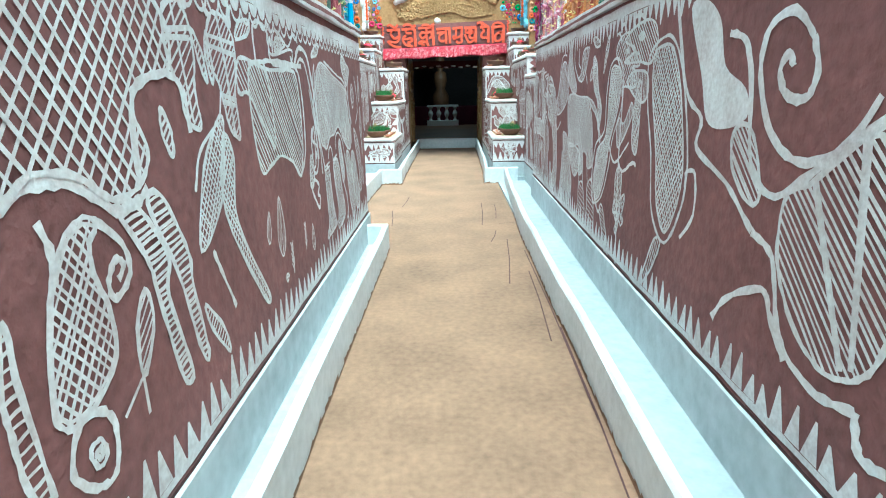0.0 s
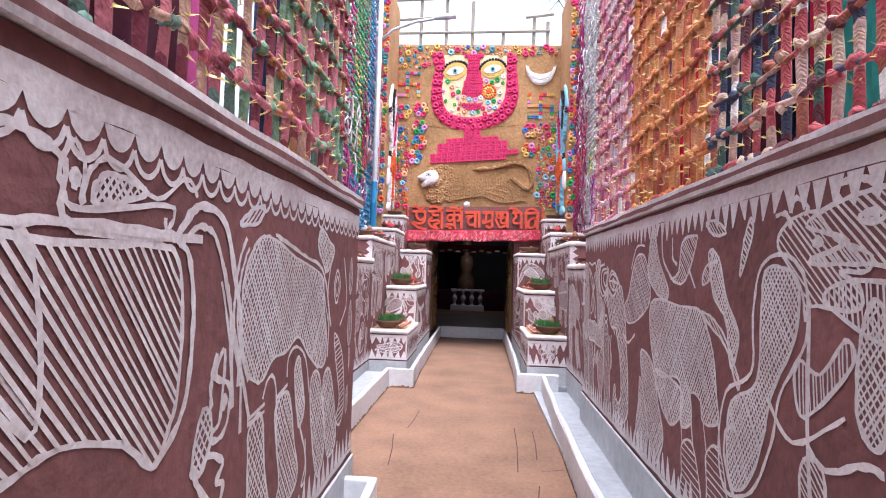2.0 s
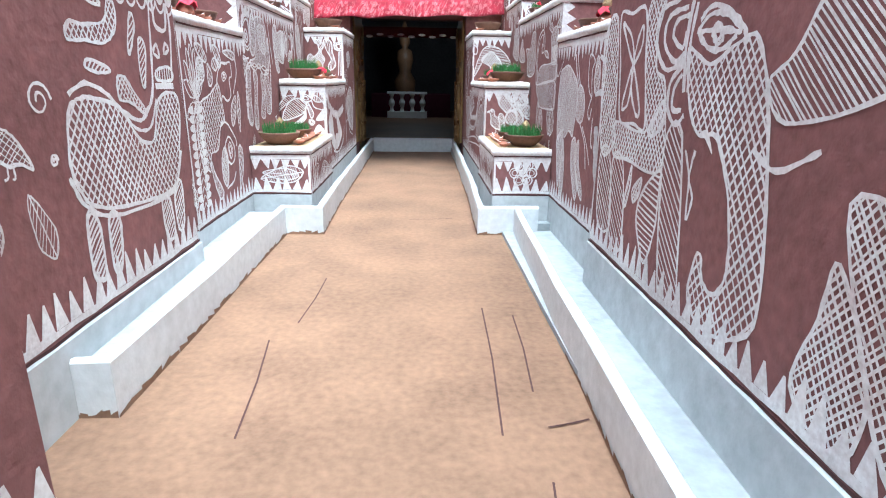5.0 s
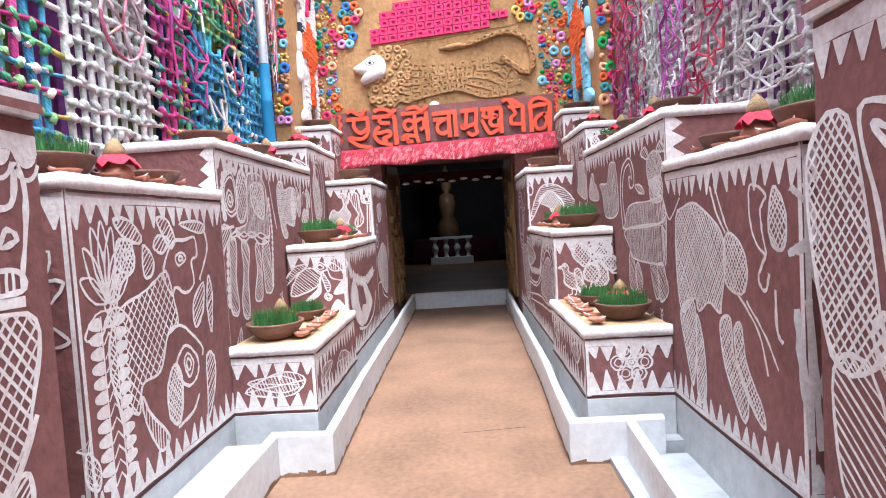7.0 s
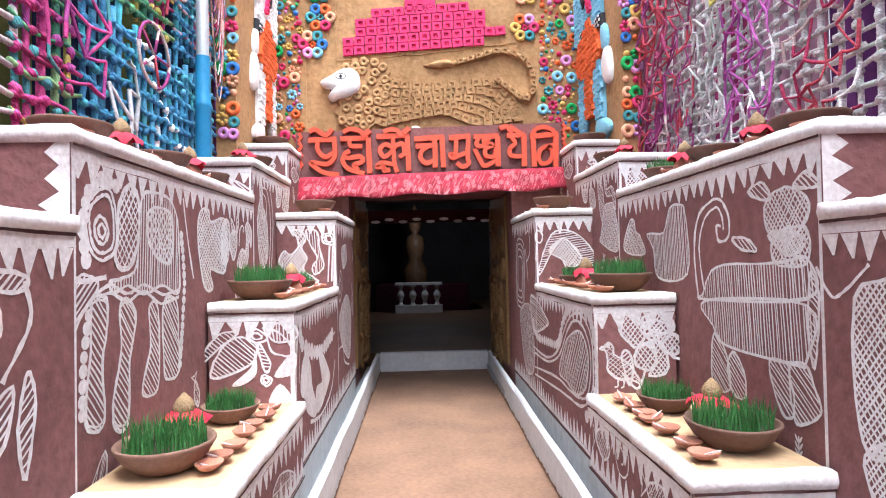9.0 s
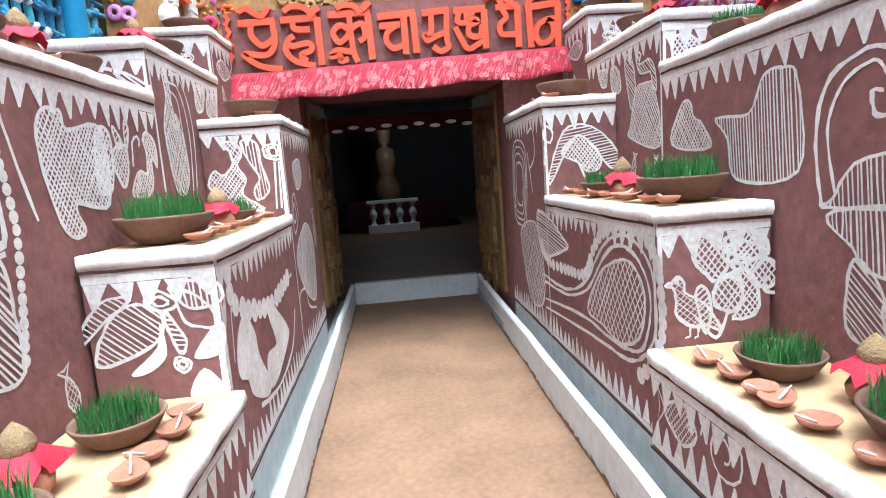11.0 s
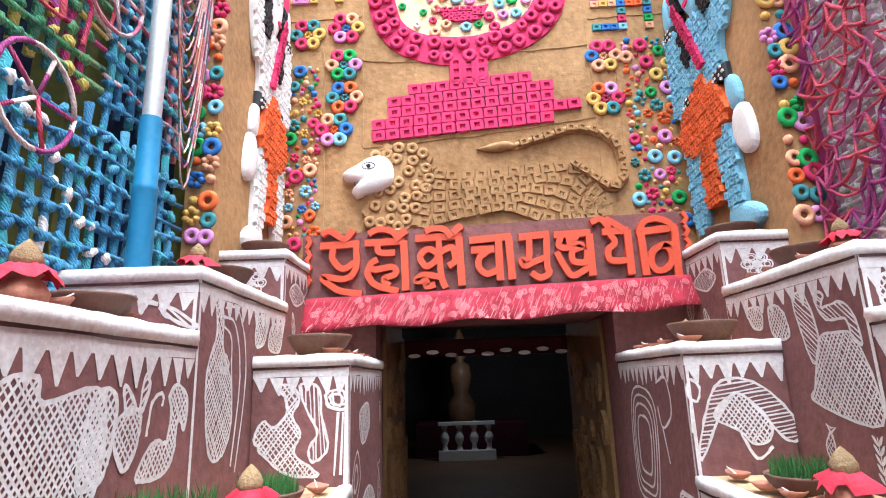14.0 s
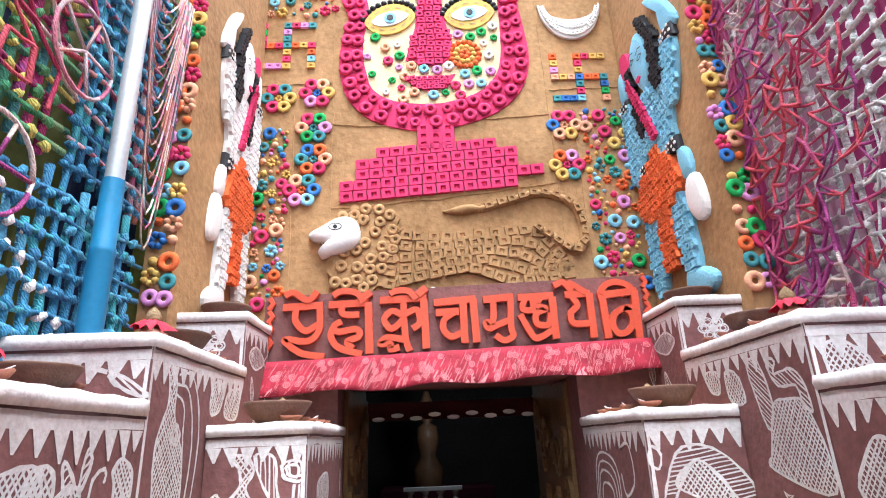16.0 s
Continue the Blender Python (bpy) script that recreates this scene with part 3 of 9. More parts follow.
def left_swan_and_deer(m):
    """Painted swan."""
    m.pen("painted_swan", 0.014)
    m.shape([(1.65, 1.43), (1.70, 1.50), (1.76, 1.53), (1.82, 1.52), (1.84, 1.62), (1.82, 1.67), (1.87, 1.71), (1.95, 1.66), (1.94, 1.55), (1.90, 1.59), (1.88, 1.55), (1.88, 1.50), (1.84, 1.43), (1.74, 1.41)], CROSS, 1.0, True, 0.022, False, 0.6)
    m.line([(1.69, 1.55), (1.71, 1.65), (1.76, 1.68), (1.78, 1.66), (1.77, 1.64)], 1.0)
    m.shape([(1.52, 1.60), (1.60, 1.64), (1.65, 1.61), (1.63, 1.51), (1.58, 1.46), (1.53, 1.52)], CROSS, 1.0, True, 0.025, False, 0.6)
    m.shape([(1.55, 1.71), (1.62, 1.64), (1.57, 1.63)], SLANT, 1.0, True, 0.03, False, 0.6)
    m.shape([(1.66, 1.74), (1.69, 1.70), (1.64, 1.61)], SLANT, 1.0, True, 0.03, False, 0.6)
    m.shape([(1.41, 1.68), (1.51, 1.68), (1.51, 1.55), (1.47, 1.45), (1.37, 1.46)], CROSS, 1.0, True, 0.03, False, 0.6)
    m.used.append((1.37, 1.41, 1.95, 1.74))


def left_fish_bird(m):
    """Painted bird."""
    m.pen("painted_bird", 0.011)
    m.nest([(0.20, 1.09), (0.25, 1.06), (0.21, 1.02), (0.14, 1.04)], (1, 0.5))
    m.shape([(0.44, 0.84), (0.39, 0.98), (0.30, 1.05), (0.21, 1.02), (0.21, 0.93), (0.30, 0.87)], SLANT, 1.0, True, 0.02, False, 0.6)
    m.shape([(0.50, 0.90), (0.47, 0.98), (0.39, 1.07), (0.30, 1.07), (0.39, 1.00)], SLANT, 1.0, True, 0.022, False, 0.6)
    m.shape([(0.16, 1.11), (0.10, 1.02), (-0.01, 1.04), (0.01, 1.11)], UPRIGHT, 1.0, True, 0.02, False, 0.6)
    m.line([(0.14, 1.09), (0.12, 0.97), (0.01, 0.95), (0.05, 1.04)], 1.0, True)
    m.fill([(0.11, 0.84), (0.03, 0.95), (-0.01, 0.95), (0.01, 0.85)])
    m.fill([(0.33, 0.80), (0.23, 0.89), (0.21, 0.98), (0.20, 0.86), (0.27, 0.80)])
    m.shape([(0.19, 1.02), (0.13, 0.91), (0.15, 0.86), (0.18, 0.93)], LEVEL, 1.0, True, 0.02, False, 0.6)
    m.nest([(0.16, 0.85), (0.18, 0.82), (0.15, 0.79), (0.12, 0.82)], (1, 0.5))
    m.fill([(0.14, 0.69), (0.08, 0.80), (0.00, 0.70), (0.01, 0.68)])
    m.used.append((-0.01, 0.68, 0.50, 1.11))


def left_peacock_panel(m):
    """Painted peacock."""
    m.pen("painted_peacock", 0.012)
    m.shape([(0.36, 1.69), (0.28, 1.69), (0.24, 1.63), (0.27, 1.55), (0.23, 1.47), (0.26, 1.38), (0.17, 1.31), (0.15, 1.28), (0.29, 1.29), (0.42, 1.39), (0.42, 1.43), (0.44, 1.42), (0.45, 1.46), (0.41, 1.53), (0.36, 1.50), (0.30, 1.56), (0.31, 1.64)], CROSS, 1.0, True, 0.02, False, 0.6)
    m.shape([(0.24, 1.69), (0.15, 1.68), (0.13, 1.54), (0.10, 1.40), (0.17, 1.34), (0.19, 1.40), (0.15, 1.47), (0.20, 1.57)], UPRIGHT, 1.0, True, 0.016, False, 0.6)
    m.line([(0.11, 1.66), (0.10, 1.59), (0.04, 1.57)], 1.0)
    m.line([(0.08, 1.66), (0.07, 1.60), (0.02, 1.60)], 1.0)
    m.nest([(0.03, 1.66), (0.11, 1.65), (0.09, 1.59), (0.02, 1.58)], (1, 0.6))
    m.line([(0.03, 1.56), (0.04, 1.28)], 1.0)
    m.line([(0.05, 1.56), (0.07, 1.28)], 1.0)
    m.used.append((0.02, 1.28, 0.45, 1.69))


def left_leaf_garland(m):
    """Painted leaves."""
    m.pen("painted_leaves", 0.014)
    m.lobes([(0.12, 1.12), (0.16, 0.99), (0.47, 0.89), (0.81, 0.85), (1.23, 0.90)], 0.05)
    m.line([(0.11, 0.98), (0.22, 0.95), (0.46, 0.87), (0.81, 0.84), (1.33, 0.90)], 1.2)
    m.line([(0.11, 0.98), (0.08, 0.78)], 1.0)
    m.line([(0.06, 1.05), (0.01, 0.89), (0.00, 0.77)], 2.2)
    m.fill([(0.28, 0.92), (0.17, 0.88), (0.11, 0.78), (0.13, 0.70), (0.22, 0.66), (0.28, 0.57), (0.50, 0.48), (0.57, 0.53), (0.43, 0.70), (0.40, 0.81)])
    m.fill([(0.75, 0.86), (0.67, 0.81), (0.76, 0.65), (0.57, 0.65), (0.54, 0.51), (0.71, 0.48), (1.05, 0.58), (1.07, 0.65), (0.87, 0.79)])
    m.line([(0.37, 0.49), (0.71, 0.44), (1.12, 0.50), (1.32, 0.69)], 1.5)
    m.used.append((0.00, 0.44, 1.33, 1.12))


def left_tall_fish(m):
    """Painted fish."""
    m.pen("painted_fish", 0.013)
    m.shape([(0.27, 1.54), (0.55, 1.58), (0.58, 1.45), (0.35, 1.38)], CROSS, 1.0, True, 0.025, False, 0.6)
    m.nest([(0.21, 1.36), (0.08, 1.24), (0.13, 1.11), (0.29, 1.22)], (1, 0.5))
    m.shape([(0.56, 1.14), (0.09, 0.97), (0.27, 0.72), (0.70, 0.57), (0.83, 0.95)], CROSS, 1.0, True, 0.03, False, 0.6)
    m.line([(0.03, 0.57), (0.04, 0.72), (0.27, 0.72), (0.37, 0.58), (0.67, 0.50)], 1.3)
    m.used.append((0.03, 0.50, 0.83, 1.58))


def left_tall_peacock(m):
    """Painted peacock."""
    m.pen("painted_peacock", 0.013)
    m.shape([(0.13, 2.09), (0.16, 2.02), (0.18, 1.91), (0.11, 1.76), (0.12, 1.59), (0.17, 1.43), (0.28, 1.41), (0.37, 1.51), (0.36, 1.70), (0.25, 1.86), (0.24, 1.99), (0.19, 2.08)], CROSS, 1.0, True, 0.025, False, 0.6)
    m.line([(0.25, 2.03), (0.38, 2.04), (0.48, 1.93), (0.52, 1.71), (0.44, 1.33)], 1.0)
    m.line([(0.24, 1.99), (0.35, 1.98), (0.42, 1.88), (0.45, 1.69), (0.39, 1.36)], 1.0)
    m.line([(0.25, 1.95), (0.33, 1.91), (0.35, 1.78), (0.37, 1.64)], 1.0)
    m.nest([(0.27, 1.83), (0.23, 1.78), (0.28, 1.75), (0.32, 1.79)], (1, 0.5))
    m.shape([(0.64, 2.02), (0.77, 2.04), (0.77, 1.92), (0.64, 1.89)], CROSS, 1.0, True, 0.025, False, 0.6)
    m.shape([(0.86, 2.00), (1.04, 2.03), (1.01, 1.88), (0.83, 1.89)], CROSS, 1.0, True, 0.025, False, 0.6)
    m.used.append((0.11, 1.33, 1.04, 2.09))


def left_wave_leaf(m):
    """Painted leaf."""
    m.pen("painted_leaf", 0.014)
    m.shape([(0.15, 2.01), (0.10, 2.00), (-0.00, 1.93), (0.04, 1.93), (0.12, 1.97)], SLANT, 1.0, True, 0.025, False, 0.6)
    m.line([(0.20, 2.08), (0.22, 2.04), (0.16, 2.02)], 1.3)
    m.used.append((-0.00, 1.93, 0.22, 2.08))


def right_horned_cow(m):
    """Painted cow."""
    m.pen("painted_cow", 0.012)
    m.shape([(0.71, 1.38), (0.27, 1.40), (0.09, 1.42), (0.10, 1.27), (0.84, 1.22), (0.84, 1.25)], UPRIGHT, 1.0, True, 0.016, False, 0.6)
    m.shape([(0.83, 1.21), (0.10, 1.25), (0.11, 1.04), (0.18, 1.02), (0.65, 1.02), (0.76, 1.10)], UPRIGHT, 1.0, True, 0.016, False, 0.6)
    m.shape([(0.27, 1.51), (0.09, 1.53), (0.09, 1.40), (0.27, 1.40)], CROSS, 1.0, True, 0.02, False, 0.6)
    m.shape([(0.20, 1.69), (0.32, 1.64), (0.31, 1.53), (0.19, 1.49), (0.08, 1.56), (0.08, 1.64)], CROSS, 1.0, True, 0.016, False, 0.6)
    m.shape([(0.31, 1.51), (0.19, 1.43), (0.09, 1.48), (0.18, 1.52)], CROSS, 1.0, True, 0.018, False, 0.6)
    m.shape([(0.44, 1.70), (0.34, 1.73), (0.29, 1.66), (0.35, 1.66)], SLANT, 1.0, True, 0.02, False, 0.6)
    m.shape([(0.15, 1.69), (0.08, 1.73), (0.01, 1.68), (0.06, 1.67)], SLANT, 1.0, True, 0.02, False, 0.6)
    m.line([(0.89, 1.22), (0.92, 1.47), (0.86, 1.64), (0.69, 1.70), (0.60, 1.62), (0.60, 1.52), (0.68, 1.50), (0.70, 1.57), (0.66, 1.57)], 1.3)
    m.line([(0.83, 1.26), (0.87, 1.47), (0.81, 1.61), (0.70, 1.66), (0.65, 1.61), (0.64, 1.55)], 1.0)
    m.shape([(0.75, 1.06), (0.65, 0.99), (0.62, 0.83), (0.74, 0.80), (0.78, 0.88)], SLANT, 1.0, True, 0.022, False, 0.6)
    m.shape([(0.59, 1.00), (0.51, 0.93), (0.50, 0.82), (0.59, 0.81), (0.64, 0.91)], SLANT, 1.0, True, 0.022, False, 0.6)
    m.shape([(0.32, 1.01), (0.21, 1.01), (0.20, 0.89), (0.18, 0.83), (0.24, 0.81), (0.30, 0.90)], SLANT, 1.0, True, 0.022, False, 0.6)
    m.shape([(0.20, 1.01), (0.11, 1.03), (0.07, 0.96), (0.04, 0.87), (0.17, 0.80), (0.18, 0.90)], SLANT, 1.0, True, 0.022, False, 0.6)
    m.shape([(0.57, 1.51), (0.45, 1.50), (0.39, 1.45), (0.50, 1.46)], SLANT, 1.0, True, 0.02, False, 0.6)
    m.shape([(0.07, 1.37), (0.03, 1.28), (0.05, 1.09), (0.07, 1.03), (0.09, 1.18)], SLANT, 1.0, True, 0.025, False, 0.6)
    m.shape([(-0.00, 1.22), (-0.05, 1.13), (-0.07, 0.96), (-0.02, 1.08)], SLANT, 1.0, True, 0.025, False, 0.6)
    m.used.append((-0.07, 0.80, 0.92, 1.73))


def right_small_horse(m):
    """Painted horse."""
    m.pen("painted_horse", 0.012)
    m.shape([(1.51, 1.57), (1.28, 1.57), (1.19, 1.70), (1.08, 1.71), (1.01, 1.66), (1.00, 1.34), (1.36, 1.31), (1.42, 1.48)], UPRIGHT, 1.0, True, 0.02, False, 0.6)
    m.shape([(1.90, 1.48), (1.80, 1.66), (1.72, 1.67), (1.69, 1.60), (1.62, 1.56), (1.55, 1.45)], CROSS, 1.0, True, 0.022, False, 0.6)
    m.used.append((1.00, 1.31, 1.90, 1.71))


def right_tall_peacock(m):
    """Painted peacock."""
    m.pen("painted_peacock", 0.012)
    m.shape([(0.32, 1.81), (0.21, 1.83), (0.09, 1.79), (0.04, 1.48), (0.42, 1.55), (0.40, 1.62)], CROSS, 1.0, True, 0.022, False, 0.6)
    m.shape([(0.30, 1.97), (0.28, 2.01), (0.24, 1.99), (0.26, 1.94), (0.14, 1.95), (0.08, 1.89), (0.06, 1.78), (0.11, 1.80), (0.13, 1.88), (0.25, 1.89)], SLANT, 1.0, True, 0.022, False, 0.6)
    m.shape([(0.46, 2.00), (0.37, 2.01), (0.32, 1.82), (0.38, 1.71), (0.43, 1.83)], SLANT, 1.0, True, 0.022, False, 0.6)
    m.shape([(0.88, 2.00), (0.75, 2.00), (0.75, 1.90), (0.84, 1.91)], CROSS, 1.0, True, 0.022, False, 0.6)
    m.shape([(0.67, 1.99), (0.56, 1.97), (0.53, 1.84), (0.66, 1.85)], CROSS, 1.0, True, 0.022, False, 0.6)
    m.used.append((0.04, 1.48, 0.88, 2.01))


def right_curled_leaf(m):
    """Painted leaf."""
    m.pen("painted_leaf", 0.014)
    m.shape([(0.06, 1.91), (0.06, 2.01), (0.13, 2.04), (0.21, 1.99), (0.23, 1.94), (0.11, 1.90)], CROSS, 1.0, True, 0.03, False, 0.6)
    m.used.append((0.06, 1.90, 0.23, 2.04))


def right_great_peacock(m):
    """Painted peacock."""
    m.pen("painted_peacock", 0.015)
    m.shape([(0.78, 0.67), (0.58, 0.89), (0.39, 0.98), (0.24, 1.00), (0.13, 0.94), (0.10, 0.85), (0.14, 0.72), (0.23, 0.65), (0.38, 0.61), (0.57, 0.64)], CROSS, 1.0, True, 0.055, False, 0.6)
    m.line([(1.65, 0.70), (1.14, 0.70), (0.80, 0.81), (0.58, 1.00), (0.40, 1.09), (0.21, 1.10), (0.06, 1.02), (0.01, 0.90), (0.02, 0.75), (0.12, 0.63), (0.28, 0.56), (0.53, 0.55), (0.90, 0.53), (1.61, 0.48)], 1.2)
    m.line([(1.60, 0.66), (1.14, 0.67), (0.78, 0.77), (0.54, 0.97), (0.38, 1.05), (0.23, 1.05), (0.10, 0.98), (0.05, 0.87), (0.08, 0.74), (0.14, 0.65), (0.27, 0.61), (0.53, 0.60), (0.88, 0.61), (1.61, 0.54)], 1.2)
    m.lobes([(1.64, 0.92), (1.51, 0.81), (1.08, 0.82), (0.80, 0.85), (0.66, 1.00), (0.54, 1.09), (0.37, 1.15), (0.19, 1.15), (0.06, 1.10), (-0.01, 1.03), (-0.04, 0.90), (-0.04, 0.77), (0.02, 0.64), (0.19, 0.51)], 0.035)
    m.shape([(1.73, 1.11), (1.43, 1.09), (1.14, 0.99), (1.08, 0.95), (1.35, 0.87), (1.64, 0.84)], LEVEL, 1.0, True, 0.03, True, 0.6)
    m.shape([(2.23, 0.95), (1.83, 1.04), (1.69, 0.92), (1.60, 0.68), (1.70, 0.47), (2.01, 0.45), (2.18, 0.70)], CROSS, 1.0, True, 0.05, False, 0.6)
    m.nest([(2.20, 1.62), (2.40, 1.53), (2.43, 1.06), (2.23, 0.98), (2.05, 1.04), (1.97, 1.50)], (1, 0.85, 0.7, 0.5))
    m.line([(1.91, 1.64), (1.76, 1.67), (1.72, 1.50), (1.87, 1.41), (1.92, 1.52)], 1.0)
    m.line([(1.87, 1.41), (1.82, 1.24)], 1.0)
    m.used.append((-0.04, 0.45, 2.43, 1.67))


def right_arched_bird(m):
    """Painted bird."""
    m.pen("painted_bird", 0.012)
    m.shape([(0.02, 1.31), (0.05, 1.44), (0.13, 1.62), (0.23, 1.66), (0.36, 1.61), (0.47, 1.48), (0.48, 1.38), (0.42, 1.38), (0.34, 1.48), (0.23, 1.59), (0.14, 1.50), (0.05, 1.33)], LEVEL, 1.0, True, 0.018, False, 0.6)
    m.shape([(0.11, 1.49), (0.23, 1.59), (0.35, 1.48), (0.36, 1.39), (0.28, 1.36), (0.22, 1.42)], CROSS, 1.0, True, 0.018, False, 0.6)
    m.line([(0.22, 1.42), (0.28, 1.30), (0.36, 1.35)], 1.0)
    m.line([(0.02, 1.66), (-0.00, 1.59), (0.04, 1.56), (0.06, 1.62)], 1.0, True)
    m.line([(0.01, 1.54), (-0.00, 1.42)], 1.0)
    m.used.append((-0.00, 1.30, 0.48, 1.66))


def right_orchid(m):
    """Painted flower."""
    m.pen("painted_flower", 0.012)
    m.shape([(0.16, 1.12), (0.14, 1.04), (0.19, 0.97), (0.24, 0.94), (0.28, 1.00), (0.27, 1.07), (0.21, 1.11)], CROSS, 1.0, True, 0.03, True, 0.6)
    m.shape([(0.27, 1.07), (0.28, 1.11), (0.35, 1.13), (0.42, 1.11), (0.44, 1.03), (0.34, 1.02)], CROSS, 1.0, True, 0.03, True, 0.6)
    m.shape([(0.24, 0.94), (0.22, 0.87), (0.25, 0.83), (0.31, 0.82), (0.34, 0.88), (0.32, 0.97)], CROSS, 1.0, True, 0.03, True, 0.6)
    m.shape([(0.35, 0.99), (0.39, 0.92), (0.45, 0.90), (0.48, 0.96), (0.42, 1.02)], CROSS, 1.0, True, 0.03, True, 0.6)
    m.nest([(0.31, 1.02), (0.29, 1.00), (0.32, 0.97), (0.34, 0.99)], (1, 0.6))
    m.shape([(0.17, 0.93), (0.15, 0.88), (0.19, 0.74), (0.21, 0.82), (0.20, 0.90)], SLANT, 1.0, True, 0.025, False, 0.6)
    m.shape([(0.26, 1.06), (0.33, 1.09), (0.43, 1.05), (0.36, 1.01), (0.28, 1.01)], SLANT, 1.0, True, 0.018, False, 0.6)
    m.shape([(0.25, 0.95), (0.31, 0.95), (0.34, 0.86), (0.30, 0.79), (0.40, 0.81), (0.39, 0.94), (0.33, 0.98)], CROSS, 1.0, True, 0.02, False, 0.6)
    m.line([(0.36, 0.94), (0.43, 1.01), (0.49, 0.96), (0.48, 0.88), (0.43, 0.89), (0.43, 0.93), (0.45, 0.94)], 1.4)
    m.line([(0.15, 0.81), (0.23, 0.72), (0.28, 0.82)], 1.3)
    m.used.append((0.14, 0.74, 0.48, 1.13))


def right_hatched_bull(m):
    """Painted bull."""
    m.pen("painted_bull", 0.012)
    m.shape([(1.11, 1.29), (1.01, 1.35), (0.90, 1.37), (0.78, 1.34), (0.60, 1.24), (0.56, 1.11), (0.61, 0.93), (0.63, 0.87), (0.74, 0.90), (0.86, 0.84), (0.90, 0.90), (1.06, 0.80), (1.12, 0.97)], CROSS, 1.0, True, 0.024, False, 0.6)
    m.shape([(0.55, 1.22), (0.47, 1.22), (0.39, 1.15), (0.38, 1.05), (0.43, 0.98), (0.55, 1.00), (0.58, 1.10)], CROSS, 1.0, True, 0.024, False, 0.6)
    m.line([(0.55, 1.23), (0.63, 1.32), (0.69, 1.44)], 1.2)
    m.line([(0.52, 1.23), (0.58, 1.32), (0.65, 1.45)], 1.2)
    m.shape([(1.09, 0.80), (0.92, 0.88), (0.90, 0.67), (0.96, 0.44), (1.03, 0.60)], CROSS, 1.0, True, 0.026, False, 0.6)
    m.shape([(0.88, 0.82), (0.81, 0.66), (0.81, 0.43), (0.90, 0.40), (0.90, 0.64)], CROSS, 1.0, True, 0.026, False, 0.6)
    m.shape([(0.63, 0.83), (0.53, 0.86), (0.51, 0.70), (0.40, 0.56), (0.43, 0.44), (0.52, 0.52), (0.61, 0.67)], CROSS, 1.0, True, 0.026, False, 0.6)
    m.shape([(0.50, 0.82), (0.44, 0.85), (0.40, 0.69), (0.29, 0.55), (0.28, 0.47), (0.39, 0.54), (0.48, 0.67)], CROSS, 1.0, True, 0.026, False, 0.6)
    m.line([(0.46, 0.98), (0.30, 0.85), (0.24, 0.69)], 1.0)
    m.line([(0.39, 0.96), (0.25, 0.84), (0.17, 0.73)], 1.0)
    m.line([(1.28, 1.39), (1.21, 1.29), (1.13, 1.33), (1.05, 1.40)], 1.0)
    m.line([(0.34, 1.41), (0.34, 1.29), (0.30, 1.20), (0.23, 1.16), (0.25, 1.23), (0.26, 1.33), (0.22, 1.38), (0.29, 1.42)], 1.0, True)
    m.shape([(0.17, 1.41), (0.21, 1.29), (0.19, 1.20), (0.13, 1.18), (0.10, 1.22), (0.10, 1.33)], CROSS, 1.0, True, 0.03, False, 0.6)
    m.line([(0.23, 1.16), (0.29, 1.06), (0.24, 1.02), (0.21, 1.09)], 1.2)
    m.line([(0.17, 1.03), (0.17, 0.89), (0.13, 0.84)], 1.5)
    m.used.append((0.10, 0.40, 1.28, 1.45))


def right_lotus_side(m):
    """Painted lotus."""
    m.pen("painted_lotus", 0.014)
    m.line([(-0.04, 1.40), (0.00, 1.36), (0.03, 1.31), (0.03, 1.25), (-0.03, 1.19), (-0.05, 1.18)], 1.5)
    m.line([(-0.00, 1.40), (0.05, 1.43), (0.07, 1.35), (0.07, 1.26), (0.03, 1.21), (-0.03, 1.18)], 1.5)
    m.line([(0.02, 1.16), (0.09, 1.16), (0.13, 1.08), (0.12, 1.03), (0.06, 1.05)], 1.5, True)
    m.line([(-0.03, 0.99), (-0.01, 0.75), (0.01, 0.51)], 1.8)
    m.line([(0.01, 1.02), (0.03, 0.75), (0.04, 0.50)], 1.5)
    m.line([(0.15, 0.65), (0.08, 0.66), (0.05, 0.72), (0.06, 0.76), (0.10, 0.77), (0.11, 0.73), (0.09, 0.70)], 1.8)
    m.line([(0.11, 0.50), (0.08, 0.54), (0.10, 0.60), (0.13, 0.59), (0.12, 0.54)], 1.8)
    m.used.append((-0.05, 0.50, 0.15, 1.43))


